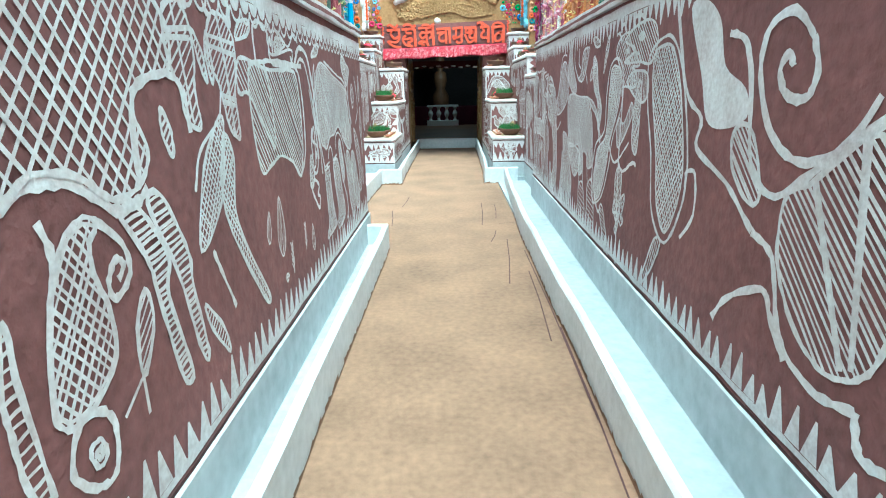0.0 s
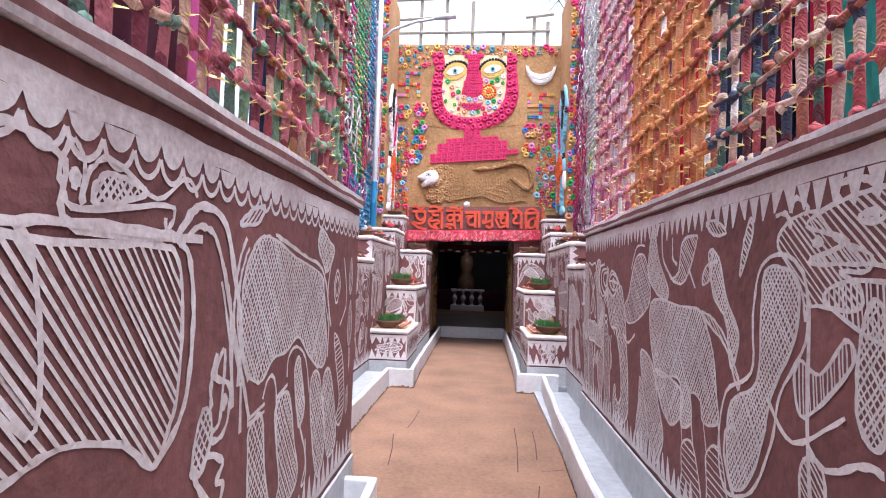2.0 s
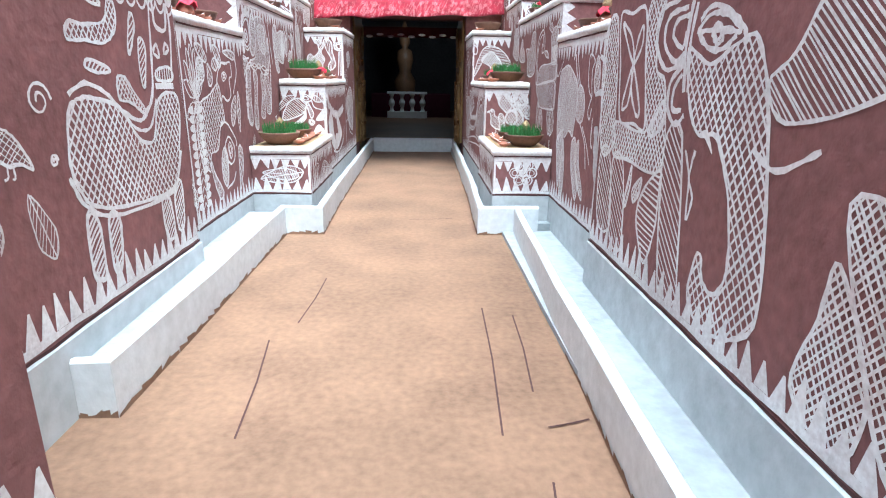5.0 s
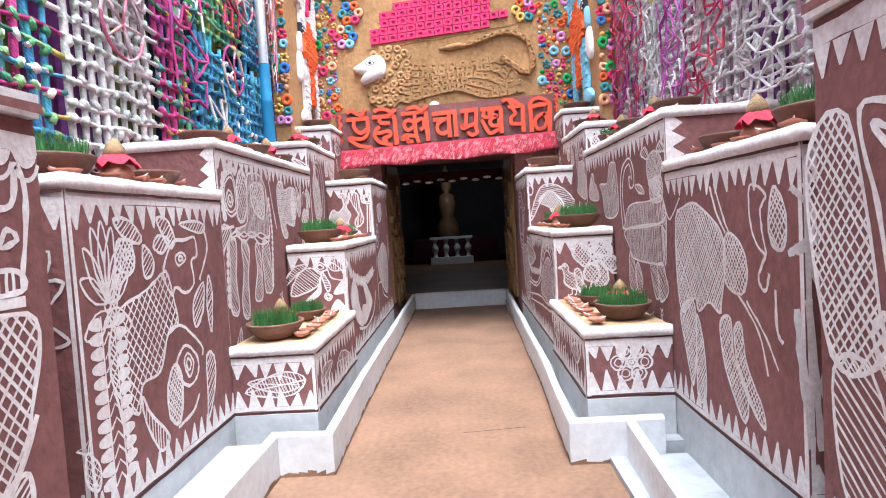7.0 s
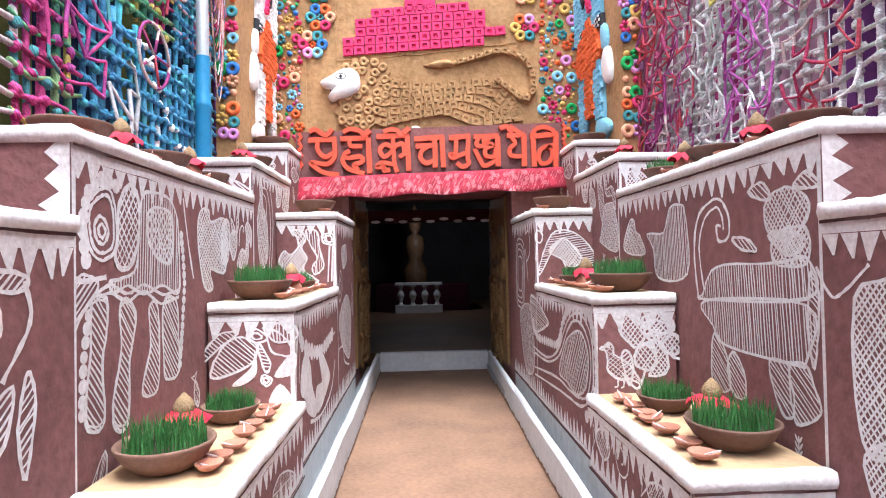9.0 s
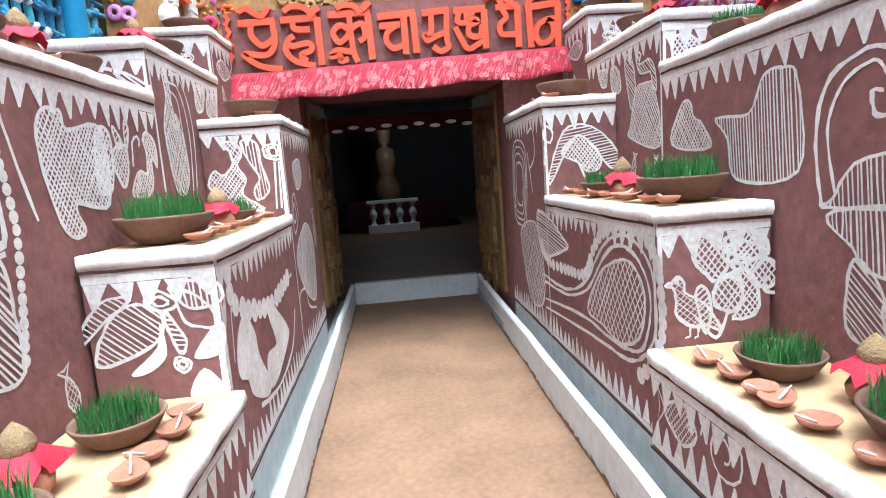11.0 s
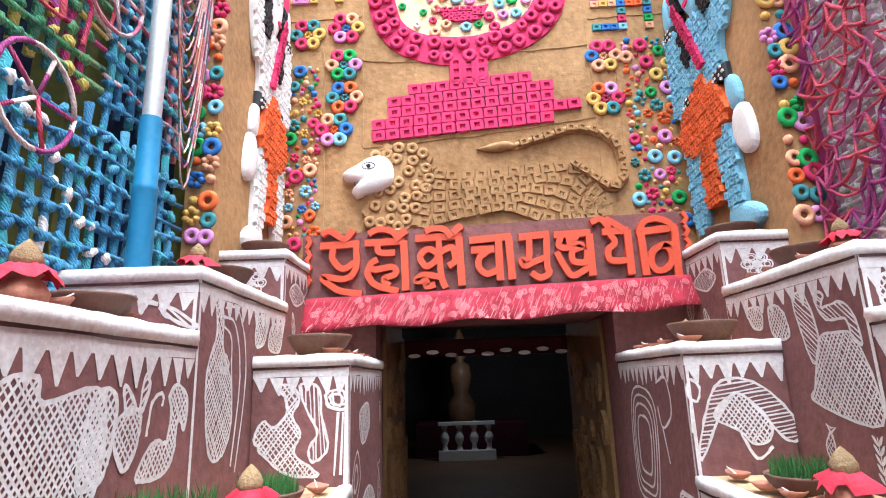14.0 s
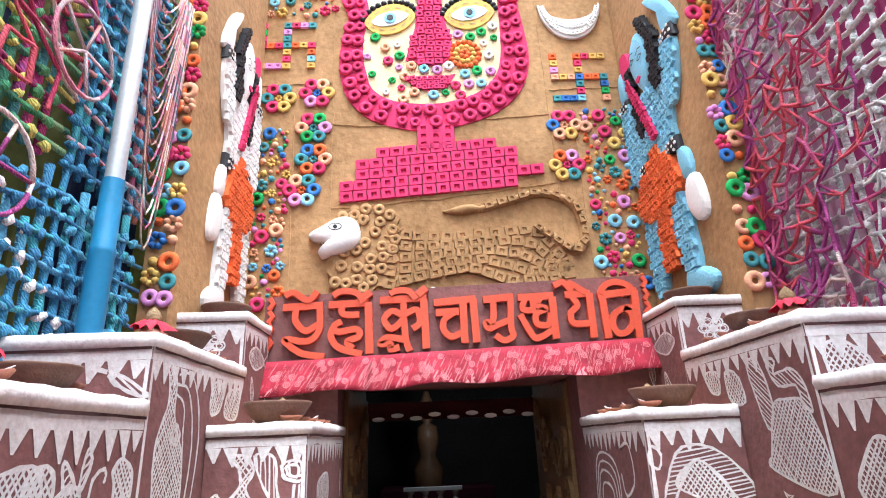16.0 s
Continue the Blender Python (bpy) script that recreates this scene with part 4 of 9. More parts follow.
def left_rearing_cow(m):
    """Painted cow."""
    m.pen("painted_cow", 0.013)
    m.shape([(0.59, 1.20), (0.42, 1.13), (0.26, 1.09), (0.18, 1.00), (0.16, 0.89), (0.18, 0.78), (0.31, 0.64), (0.36, 0.75), (0.50, 0.77), (0.59, 0.92), (0.68, 0.95), (0.67, 1.04), (0.63, 1.18)], CROSS, 1.0, True, 0.05, False, 0.6)
    m.line([(0.59, 0.92), (0.72, 0.93), (0.89, 0.80), (0.90, 0.74)], 1.2)
    m.line([(0.59, 1.20), (0.69, 1.33), (0.81, 1.34), (0.91, 1.35), (0.92, 1.26), (0.86, 1.23), (0.87, 1.12), (0.78, 1.08), (0.69, 1.12), (0.65, 1.09)], 1.2, True)
    m.nest([(0.77, 1.28), (0.71, 1.26), (0.74, 1.22), (0.81, 1.25)], (1, 0.4))
    m.shape([(0.53, 1.32), (0.58, 1.37), (0.67, 1.34), (0.60, 1.29)], SLANT, 1.0, True, 0.03, False, 0.6)
    m.shape([(0.57, 1.44), (0.66, 1.44), (0.72, 1.35), (0.67, 1.31)], SLANT, 1.0, True, 0.03, False, 0.6)
    m.line([(0.17, 0.78), (0.21, 0.65), (0.26, 0.49)], 1.3)
    m.shape([(0.35, 0.70), (0.36, 0.59), (0.45, 0.43), (0.53, 0.46), (0.40, 0.61)], UPRIGHT, 1.0, True, 0.03, False, 0.6)
    m.shape([(0.63, 0.77), (0.55, 0.69), (0.54, 0.56), (0.60, 0.49), (0.65, 0.52), (0.68, 0.67)], CROSS, 1.0, True, 0.024, True, 0.6)
    m.line([(0.74, 0.83), (0.65, 0.78), (0.65, 0.70), (0.74, 0.63), (0.83, 0.66), (0.84, 0.75)], 1.2, True)
    m.nest([(0.75, 0.79), (0.71, 0.75), (0.75, 0.67), (0.80, 0.73)], (1, 0.5))
    m.line([(0.83, 0.56), (0.76, 0.50), (0.61, 0.47)], 1.2)
    m.shape([(0.36, 1.35), (0.27, 1.35), (0.24, 1.22), (0.21, 1.13), (0.15, 1.04), (0.21, 1.05), (0.27, 1.18), (0.37, 1.24)], CROSS, 1.0, True, 0.03, False, 0.6)
    m.line([(0.33, 1.32), (0.30, 1.30), (0.32, 1.28), (0.35, 1.30)], 1.0, True)
    m.shape([(0.26, 1.44), (0.36, 1.44), (0.44, 1.37), (0.42, 1.34), (0.32, 1.37)], SLANT, 1.0, True, 0.025, False, 0.6)
    m.shape([(0.45, 1.33), (0.52, 1.27), (0.50, 1.20), (0.44, 1.20)], SLANT, 1.0, True, 0.025, False, 0.6)
    m.shape([(0.77, 1.42), (0.96, 1.43), (1.04, 1.40), (0.97, 1.37)], SLANT, 1.0, True, 0.025, False, 0.6)
    m.line([(1.02, 1.40), (1.04, 1.28), (0.93, 1.13)], 1.3)
    m.shape([(0.97, 1.11), (0.85, 1.03), (0.85, 0.90), (0.94, 0.96)], SLANT, 1.0, True, 0.03, False, 0.6)
    m.shape([(1.03, 1.14), (1.06, 1.04), (1.02, 0.84), (0.99, 0.99)], SLANT, 1.0, True, 0.03, False, 0.6)
    m.shape([(0.94, 0.73), (1.02, 0.71), (1.02, 0.59), (0.95, 0.45), (0.90, 0.41), (0.92, 0.54)], SLANT, 1.0, True, 0.03, False, 0.6)
    m.used.append((0.15, 0.41, 1.06, 1.44))


def wall_left_great_bull(m):
    """Painted bull."""
    m.pen("painted_bull", 0.018)
    m.shape([(4.14, 1.22), (4.29, 1.26), (4.42, 1.24), (4.53, 1.17), (4.65, 1.18), (4.72, 1.26), (4.68, 1.36), (4.72, 1.44), (4.89, 1.47), (4.91, 1.60), (4.76, 1.71), (4.57, 1.72), (4.28, 1.68)], CROSS, 1.0, True, 0.06, False, 0.6)
    m.line([(4.16, 1.20), (4.28, 1.24), (4.39, 1.23), (4.46, 1.19), (4.54, 1.14), (4.63, 1.14), (4.69, 1.17)], 1.6)
    m.shape([(4.54, 1.14), (4.62, 1.14), (4.74, 0.97), (4.71, 0.86), (4.78, 0.59), (4.72, 0.60), (4.66, 0.88), (4.63, 1.00)], LEVEL, 1.0, True, 0.03, False, 0.6)
    m.shape([(4.68, 1.13), (4.76, 1.13), (4.86, 0.94), (4.86, 0.84), (4.90, 0.60), (4.86, 0.61), (4.78, 0.91)], LEVEL, 1.0, True, 0.03, False, 0.6)
    m.line([(4.66, 1.19), (4.68, 1.39), (4.78, 1.45), (4.89, 1.46), (4.97, 1.41), (4.98, 1.29)], 1.4)
    m.used.append((4.14, 0.59, 5.43, 1.73))


def wall_left_bull_heads(m):
    """Two bridled bull heads and the hump behind them."""
    m.pen("painted_bull", 0.015)
    m.shape([(5.24, 1.66), (5.19, 1.60), (5.18, 1.50), (5.24, 1.44), (5.29, 1.30), (5.33, 1.26), (5.39, 1.25), (5.38, 1.39), (5.41, 1.48), (5.42, 1.59), (5.35, 1.66), (5.29, 1.67)], SLANT, 1.0, True, 0.034, False, 0.6)
    m.line([(5.19, 1.59), (5.43, 1.58)], 1.2)
    m.line([(5.19, 1.56), (5.43, 1.54)], 1.2)
    m.line([(5.26, 1.40), (5.39, 1.38)], 1.2)
    m.line([(5.26, 1.38), (5.39, 1.36)], 1.2)
    m.line([(5.29, 1.66), (5.32, 1.48), (5.34, 1.26)], 1.2)
    m.fill([(5.20, 1.65), (5.18, 1.70), (5.22, 1.67), (5.24, 1.66)])
    m.fill([(5.37, 1.65), (5.41, 1.72), (5.42, 1.65), (5.40, 1.63)])
    m.shape([(5.19, 1.60), (5.16, 1.54), (5.19, 1.44), (5.21, 1.48)], SLANT, 1.0, True, 0.03, False, 0.6)
    m.shape([(4.94, 1.66), (4.90, 1.62), (4.90, 1.51), (4.95, 1.42), (4.97, 1.33), (5.06, 1.30), (5.05, 1.42), (5.07, 1.51), (5.06, 1.62), (5.01, 1.67)], SLANT, 1.0, True, 0.04, False, 0.6)
    m.line([(4.89, 1.58), (5.06, 1.60)], 1.2)
    m.line([(4.90, 1.56), (5.06, 1.57)], 1.2)
    m.line([(4.96, 1.66), (5.01, 1.32)], 1.2)
    m.fill([(5.01, 1.66), (5.04, 1.74), (5.07, 1.67), (5.05, 1.65)])
    m.shape([(5.07, 1.60), (5.13, 1.54), (5.15, 1.44), (5.11, 1.49)], SLANT, 1.0, True, 0.03, False, 0.6)
    m.line([(5.65, 1.53), (5.65, 1.66), (5.73, 1.69), (5.84, 1.65), (5.88, 1.53), (6.37, 1.54)], 1.3)
    m.shape([(5.45, 1.53), (5.65, 1.52), (5.77, 1.50), (5.81, 1.17), (5.65, 1.29), (5.53, 1.40), (5.42, 1.41)], BACK, 1.0, True, 0.04, False, 0.6)
    m.shape([(5.45, 1.60), (5.49, 1.66), (5.61, 1.68), (5.59, 1.63)], SLANT, 1.0, True, 0.026, False, 0.6)
    m.used.append((4.89, 1.17, 6.37, 1.74))


def wall_left_paisley_bird(m):
    """Painted bird."""
    m.pen("painted_bird", 0.015)
    m.shape([(4.46, 1.13), (4.40, 1.15), (4.32, 1.10), (4.27, 1.01), (4.23, 0.87), (4.22, 0.77), (4.27, 0.73), (4.36, 0.75), (4.44, 0.81), (4.45, 0.91), (4.42, 1.02), (4.42, 1.09)], CROSS, 1.0, True, 0.036, True, 0.6)
    m.line([(4.46, 1.13), (4.54, 1.06), (4.55, 0.98), (4.48, 0.94), (4.46, 0.98), (4.50, 1.03), (4.53, 1.01), (4.50, 0.98)], 1.4)
    m.line([(4.28, 1.17), (4.30, 1.10), (4.29, 1.04)], 1.5)
    m.line([(4.28, 0.73), (4.23, 0.64), (4.29, 0.56), (4.36, 0.55), (4.39, 0.65), (4.36, 0.71)], 1.4, True)
    m.nest([(4.33, 0.66), (4.29, 0.65), (4.31, 0.60), (4.34, 0.61)], (1, 0.4))
    m.shape([(4.15, 1.02), (4.15, 0.87), (4.17, 0.63), (4.12, 0.68), (4.11, 0.81), (4.11, 0.90)], LEVEL, 1.0, True, 0.04, False, 0.6)
    m.shape([(4.60, 0.92), (4.54, 0.84), (4.53, 0.71), (4.57, 0.74), (4.62, 0.84)], SLANT, 1.0, True, 0.03, False, 0.6)
    m.line([(4.53, 0.71), (4.43, 0.65)], 1.0)
    m.line([(4.53, 0.71), (4.53, 0.60)], 1.0)
    m.shape([(4.82, 1.37), (4.81, 1.30), (4.85, 1.23), (4.86, 1.30)], SLANT, 1.0, True, 0.03, False, 0.6)
    m.shape([(4.92, 0.75), (4.95, 0.65), (5.06, 0.52), (5.03, 0.63)], SLANT, 1.0, True, 0.03, False, 0.6)
    m.line([(5.03, 0.90), (5.08, 0.80), (5.16, 0.65)], 1.3)
    m.used.append((4.11, 0.52, 5.16, 1.37))


def wall_left_fish_plant(m):
    """Painted plant."""
    m.pen("painted_plant", 0.014)
    m.shape([(5.21, 1.33), (5.04, 1.18), (4.94, 0.92), (5.14, 1.04), (5.23, 1.26)], CROSS, 1.0, True, 0.03, False, 0.6)
    m.shape([(5.23, 1.26), (5.17, 1.00), (5.45, 0.58), (5.52, 0.57), (5.27, 0.94), (5.30, 1.18)], CROSS, 1.0, True, 0.03, False, 0.6)
    m.line([(5.26, 1.43), (5.22, 1.33)], 1.0)
    m.line([(5.20, 1.31), (5.03, 1.23), (4.96, 1.11)], 1.0)
    m.used.append((4.94, 0.57, 5.52, 1.43))


def wall_left_striped_bull(m):
    """Painted bull."""
    m.pen("painted_bull", 0.017)
    m.shape([(5.55, 1.49), (5.82, 1.50), (6.13, 1.51), (6.24, 1.49), (6.28, 1.36), (6.28, 1.15), (6.24, 1.05), (6.18, 0.98), (6.06, 1.07), (5.87, 1.12), (5.74, 1.10), (5.58, 1.10)], BACK, 1.0, True, 0.036, False, 0.6)
    m.line([(5.55, 1.52), (5.71, 1.53), (5.84, 1.54), (6.13, 1.54), (6.24, 1.53), (6.31, 1.47), (6.34, 1.30), (6.32, 1.12), (6.26, 1.03), (6.18, 0.98)], 1.4)
    m.line([(6.23, 1.53), (6.31, 1.61), (6.39, 1.63), (6.51, 1.59), (6.60, 1.41), (6.65, 1.27), (6.65, 1.08)], 1.6)
    m.line([(6.26, 1.52), (6.34, 1.57), (6.43, 1.56), (6.50, 1.47), (6.59, 1.28), (6.75, 0.95)], 1.2)
    m.used.append((5.55, 0.95, 6.75, 1.63))


def wall_left_songbird(m):
    """Painted bird."""
    m.pen("painted_bird", 0.014)
    m.line([(5.86, 1.70), (5.83, 1.65), (5.84, 1.60), (5.89, 1.57), (6.18, 1.61), (6.22, 1.59), (6.19, 1.55), (6.18, 1.58)], 1.0)
    m.line([(5.86, 1.70), (5.89, 1.66), (5.89, 1.58), (5.91, 1.65), (5.98, 1.68), (6.14, 1.62), (6.27, 1.69), (6.33, 1.65)], 1.0)
    m.shape([(5.92, 1.59), (5.94, 1.64), (6.00, 1.65), (6.10, 1.63), (5.98, 1.59)], CROSS, 1.0, True, 0.024, False, 0.6)
    m.nest([(5.87, 1.64), (5.86, 1.63), (5.87, 1.61), (5.88, 1.63)], (1, 0.4))
    m.shape([(6.61, 1.60), (6.69, 1.65), (6.81, 1.68), (6.76, 1.62)], SLANT, 1.0, True, 0.02, False, 0.6)
    m.used.append((5.83, 0.77, 6.81, 1.70))


def wall_left_elephant(m):
    """Painted elephant."""
    m.pen("painted_elephant", 0.014)
    m.shape([(6.67, 1.45), (6.71, 1.51), (6.79, 1.57), (6.93, 1.57), (7.18, 1.51), (7.58, 1.43), (7.64, 1.29), (7.71, 1.13), (7.70, 0.99), (7.57, 0.99), (7.41, 1.07), (7.25, 1.17), (7.12, 1.13), (6.96, 1.12), (6.86, 1.06), (6.78, 1.07), (6.71, 1.12), (6.67, 1.21), (6.65, 1.35)], CROSS, 1.0, True, 0.03, False, 0.6)
    m.line([(6.67, 1.56), (6.62, 1.48), (6.60, 1.37), (6.60, 1.26), (6.64, 1.15), (6.69, 1.09), (6.73, 1.01), (6.75, 0.92)], 1.2)
    m.line([(6.69, 1.53), (6.64, 1.45), (6.62, 1.35), (6.63, 1.26), (6.68, 1.16), (6.73, 1.08)], 1.0)
    m.line([(6.93, 1.59), (7.09, 1.56), (7.30, 1.52), (7.59, 1.46), (7.74, 1.25), (7.74, 1.01)], 1.2)
    m.shape([(6.76, 0.91), (6.87, 0.93), (6.92, 0.72), (6.98, 0.57), (7.00, 0.53), (6.72, 0.50), (6.72, 0.54), (6.77, 0.59), (6.76, 0.80)], CROSS, 1.0, True, 0.036, False, 0.6)
    m.shape([(7.01, 0.93), (7.15, 0.95), (7.25, 0.73), (7.31, 0.54), (7.08, 0.48), (7.04, 0.52), (7.08, 0.62), (7.03, 0.78)], CROSS, 1.0, True, 0.036, False, 0.6)
    m.shape([(7.46, 0.92), (7.61, 0.94), (7.75, 0.58), (7.66, 0.43), (7.55, 0.58)], CROSS, 1.0, True, 0.036, False, 0.6)
    m.shape([(7.68, 0.91), (7.83, 0.91), (7.99, 0.54), (7.83, 0.47), (7.74, 0.66)], CROSS, 1.0, True, 0.036, False, 0.6)
    m.line([(6.75, 0.95), (6.89, 0.97)], 1.0)
    m.line([(6.74, 0.93), (6.89, 0.94)], 1.0)
    m.line([(7.02, 0.96), (7.14, 0.99)], 1.0)
    m.line([(6.87, 0.99), (6.91, 1.05), (6.97, 1.05), (7.01, 0.97), (7.03, 0.78)], 1.0)
    m.line([(7.13, 1.02), (7.14, 1.10), (7.24, 1.13), (7.37, 1.06), (7.45, 0.89)], 1.0)
    m.shape([(7.28, 1.08), (7.22, 1.03), (7.28, 0.83), (7.32, 0.77), (7.38, 0.84), (7.32, 1.00)], CROSS, 1.0, True, 0.02, False, 0.6)
    m.line([(7.32, 0.78), (7.43, 0.59), (7.38, 0.49), (7.44, 0.52), (7.41, 0.69)], 1.0)
    m.used.append((6.60, 0.43, 7.99, 1.59))


def wall_left_elephant_head(m):
    """Painted elephant."""
    m.pen("painted_elephant", 0.014)
    m.nest([(7.89, 1.46), (7.83, 1.37), (7.89, 1.28), (7.96, 1.38)], (1, 0.6))
    m.line([(7.70, 1.52), (7.62, 1.39), (7.73, 1.20)], 1.0)
    m.line([(7.78, 1.54), (7.71, 1.36), (7.80, 1.16)], 1.0)
    m.line([(8.04, 1.53), (8.13, 1.28), (7.99, 1.15)], 1.0)
    m.shape([(7.88, 1.12), (8.06, 0.99), (8.16, 0.71), (8.08, 0.58), (7.98, 0.63), (8.04, 0.74), (7.92, 0.98)], LEVEL, 1.0, True, 0.04, False, 0.6)
    m.shape([(7.51, 1.63), (7.57, 1.66), (7.70, 1.61), (7.81, 1.56), (7.68, 1.45), (7.60, 1.49), (7.51, 1.56)], CROSS, 1.0, True, 0.03, False, 0.6)
    m.used.append((7.51, 0.58, 8.16, 1.66))


def wall_left_bull_head(m):
    """Painted bull."""
    m.pen("painted_bull", 0.015)
    m.line([(6.54, 1.21), (6.49, 1.14), (6.58, 1.10), (6.59, 1.03), (6.56, 0.96), (6.49, 0.95), (6.48, 0.98), (6.53, 1.01)], 1.3, True)
    m.nest([(6.56, 1.07), (6.54, 1.06), (6.55, 1.03), (6.57, 1.05)], (1, 0.5))
    m.line([(6.48, 1.13), (6.49, 1.19), (6.48, 1.19), (6.46, 1.12), (6.47, 1.05)], 1.5)
    m.line([(6.37, 0.91), (6.41, 0.85), (6.53, 0.74), (6.57, 0.80), (6.52, 0.82), (6.56, 0.87), (6.46, 0.92), (6.42, 0.88)], 1.5, True)
    m.shape([(6.41, 1.05), (6.46, 1.04), (6.48, 0.96), (6.42, 0.88), (6.37, 0.91)], CROSS, 1.0, True, 0.036, False, 0.6)
    m.line([(6.51, 1.46), (6.55, 1.38), (6.58, 1.26), (6.61, 1.02)], 1.5)
    m.line([(6.50, 1.42), (6.56, 1.27), (6.61, 1.06)], 1.0)
    m.line([(6.67, 1.09), (6.68, 0.92)], 1.3)
    m.used.append((6.37, 0.74, 6.68, 1.46))


def mid_wall_cat(m):
    """Painted feline."""
    m.pen("painted_feline", 0.017)
    m.shape([(1.14, 1.11), (1.21, 1.16), (1.33, 1.16), (1.52, 1.11), (1.65, 0.97), (1.80, 0.95), (1.90, 1.14), (2.13, 1.14), (2.08, 0.87), (2.00, 0.71), (1.83, 0.67), (1.46, 0.69), (1.22, 0.74), (1.14, 0.81), (1.10, 0.93)], CROSS, 1.0, True, 0.05, False, 0.6)
    m.line([(1.16, 1.18), (1.28, 1.22), (1.42, 1.18), (1.54, 1.10), (1.67, 1.05), (1.76, 1.08), (1.86, 1.20), (1.92, 1.56), (1.96, 1.60), (1.97, 1.49), (2.08, 1.48), (2.11, 1.60), (2.14, 1.51), (2.10, 1.27)], 1.3)
    m.line([(1.52, 1.11), (1.63, 1.02), (1.78, 1.01), (1.88, 1.14)], 1.0)
    m.line([(1.08, 0.88), (1.16, 0.75), (1.36, 0.67), (1.75, 0.65), (1.98, 0.68), (2.10, 0.86)], 1.3)
    m.shape([(1.15, 0.72), (1.13, 0.49), (1.17, 0.44), (1.22, 0.46), (1.22, 0.68)], SLANT, 1.0, True, 0.03, True, 0.6)
    m.shape([(1.30, 0.68), (1.28, 0.47), (1.31, 0.43), (1.35, 0.46), (1.38, 0.65)], SLANT, 1.0, True, 0.03, True, 0.6)
    m.shape([(1.80, 0.64), (1.81, 0.45), (1.86, 0.42), (1.91, 0.46), (1.89, 0.63)], SLANT, 1.0, True, 0.03, False, 0.6)
    m.shape([(1.96, 0.66), (1.95, 0.47), (2.01, 0.44), (2.05, 0.53), (2.05, 0.70)], SLANT, 1.0, True, 0.03, False, 0.6)
    m.line([(1.95, 1.40), (1.91, 1.36), (1.97, 1.34)], 1.0, True)
    m.line([(2.06, 1.41), (2.03, 1.36), (2.09, 1.38)], 1.0, True)
    m.shape([(1.93, 1.28), (2.08, 1.29), (2.09, 1.23), (1.92, 1.23)], UPRIGHT, 1.0, True, 0.04, False, 0.6)
    m.line([(1.89, 1.20), (2.10, 1.20)], 1.5)
    m.used.append((1.08, 0.42, 2.14, 1.60))


def mid_wall_tail_and_fish(m):
    """Painted fish."""
    m.pen("painted_fish", 0.014)
    m.shape([(1.23, 1.44), (1.34, 1.44), (1.49, 1.47), (1.54, 1.57), (1.59, 1.53), (1.57, 1.44), (1.47, 1.38), (1.32, 1.38), (1.21, 1.38)], CROSS, 1.0, True, 0.04, False, 0.6)
    m.shape([(1.30, 1.28), (1.34, 1.31), (1.49, 1.27), (1.39, 1.26)], SLANT, 1.0, True, 0.03, False, 0.6)
    m.shape([(1.72, 1.52), (1.75, 1.47), (1.67, 1.34), (1.67, 1.40)], SLANT, 1.0, True, 0.03, False, 0.6)
    m.shape([(1.77, 1.41), (1.83, 1.38), (1.78, 1.20), (1.75, 1.25)], SLANT, 1.0, True, 0.03, False, 0.6)
    m.shape([(1.53, 1.24), (1.60, 1.24), (1.67, 1.17), (1.75, 1.10), (1.75, 1.07), (1.63, 1.13), (1.53, 1.15)], CROSS, 1.0, True, 0.035, False, 0.6)
    m.shape([(1.30, 1.58), (1.37, 1.59), (1.48, 1.53), (1.40, 1.53)], SLANT, 1.0, True, 0.03, False, 0.6)
    m.used.append((1.21, 1.07, 1.83, 1.59))


def wall_right_great_leaf(m):
    """Painted leaf."""
    m.pen("painted_leaf", 0.018)
    m.shape([(4.83, 1.13), (4.94, 1.07), (4.94, 0.88), (4.82, 0.71), (4.68, 0.64), (4.56, 0.66), (4.48, 0.74), (4.44, 0.94), (4.52, 1.20), (4.62, 1.28)], SLANT, 1.0, True, 0.036, False, 0.6)
    m.line([(4.82, 1.15), (4.59, 0.67)], 1.6)
    m.line([(4.64, 1.27), (4.55, 0.69)], 1.6)
    m.line([(4.92, 1.53), (4.88, 1.43), (4.92, 1.36), (5.02, 1.37), (5.07, 1.44), (5.03, 1.49), (5.00, 1.45)], 1.6)
    m.line([(4.92, 1.53), (5.03, 1.61), (5.16, 1.57), (5.18, 1.43), (5.07, 1.25), (4.90, 1.18), (4.72, 1.24), (4.62, 1.37)], 1.6)
    m.line([(5.43, 1.58), (5.31, 1.55), (5.24, 1.42), (5.17, 1.14), (5.00, 1.06), (4.79, 1.19), (4.57, 1.33)], 1.6)
    m.fill([(5.81, 1.71), (5.67, 1.73), (5.52, 1.64), (5.44, 1.47), (5.27, 1.39), (5.24, 1.29), (5.42, 1.24), (5.56, 1.27), (5.64, 1.43)])
    m.shape([(5.32, 1.23), (5.20, 1.26), (5.09, 1.07), (5.14, 1.01), (5.28, 1.09)], SLANT, 1.0, True, 0.02, False, 0.6)
    m.line([(5.97, 1.77), (5.79, 1.39), (5.60, 1.27), (5.62, 1.15), (5.33, 1.05), (5.11, 0.92)], 1.5)
    m.line([(5.11, 0.92), (4.97, 0.87), (4.90, 0.69), (4.82, 0.60), (4.66, 0.56), (4.51, 0.60)], 1.6)
    m.line([(5.32, 0.52), (5.22, 0.64), (5.00, 0.75), (4.93, 0.68), (4.83, 0.58)], 1.6)
    m.line([(4.51, 0.60), (4.47, 0.50), (4.38, 0.51)], 1.8)
    m.used.append((4.38, 0.50, 5.97, 1.77))


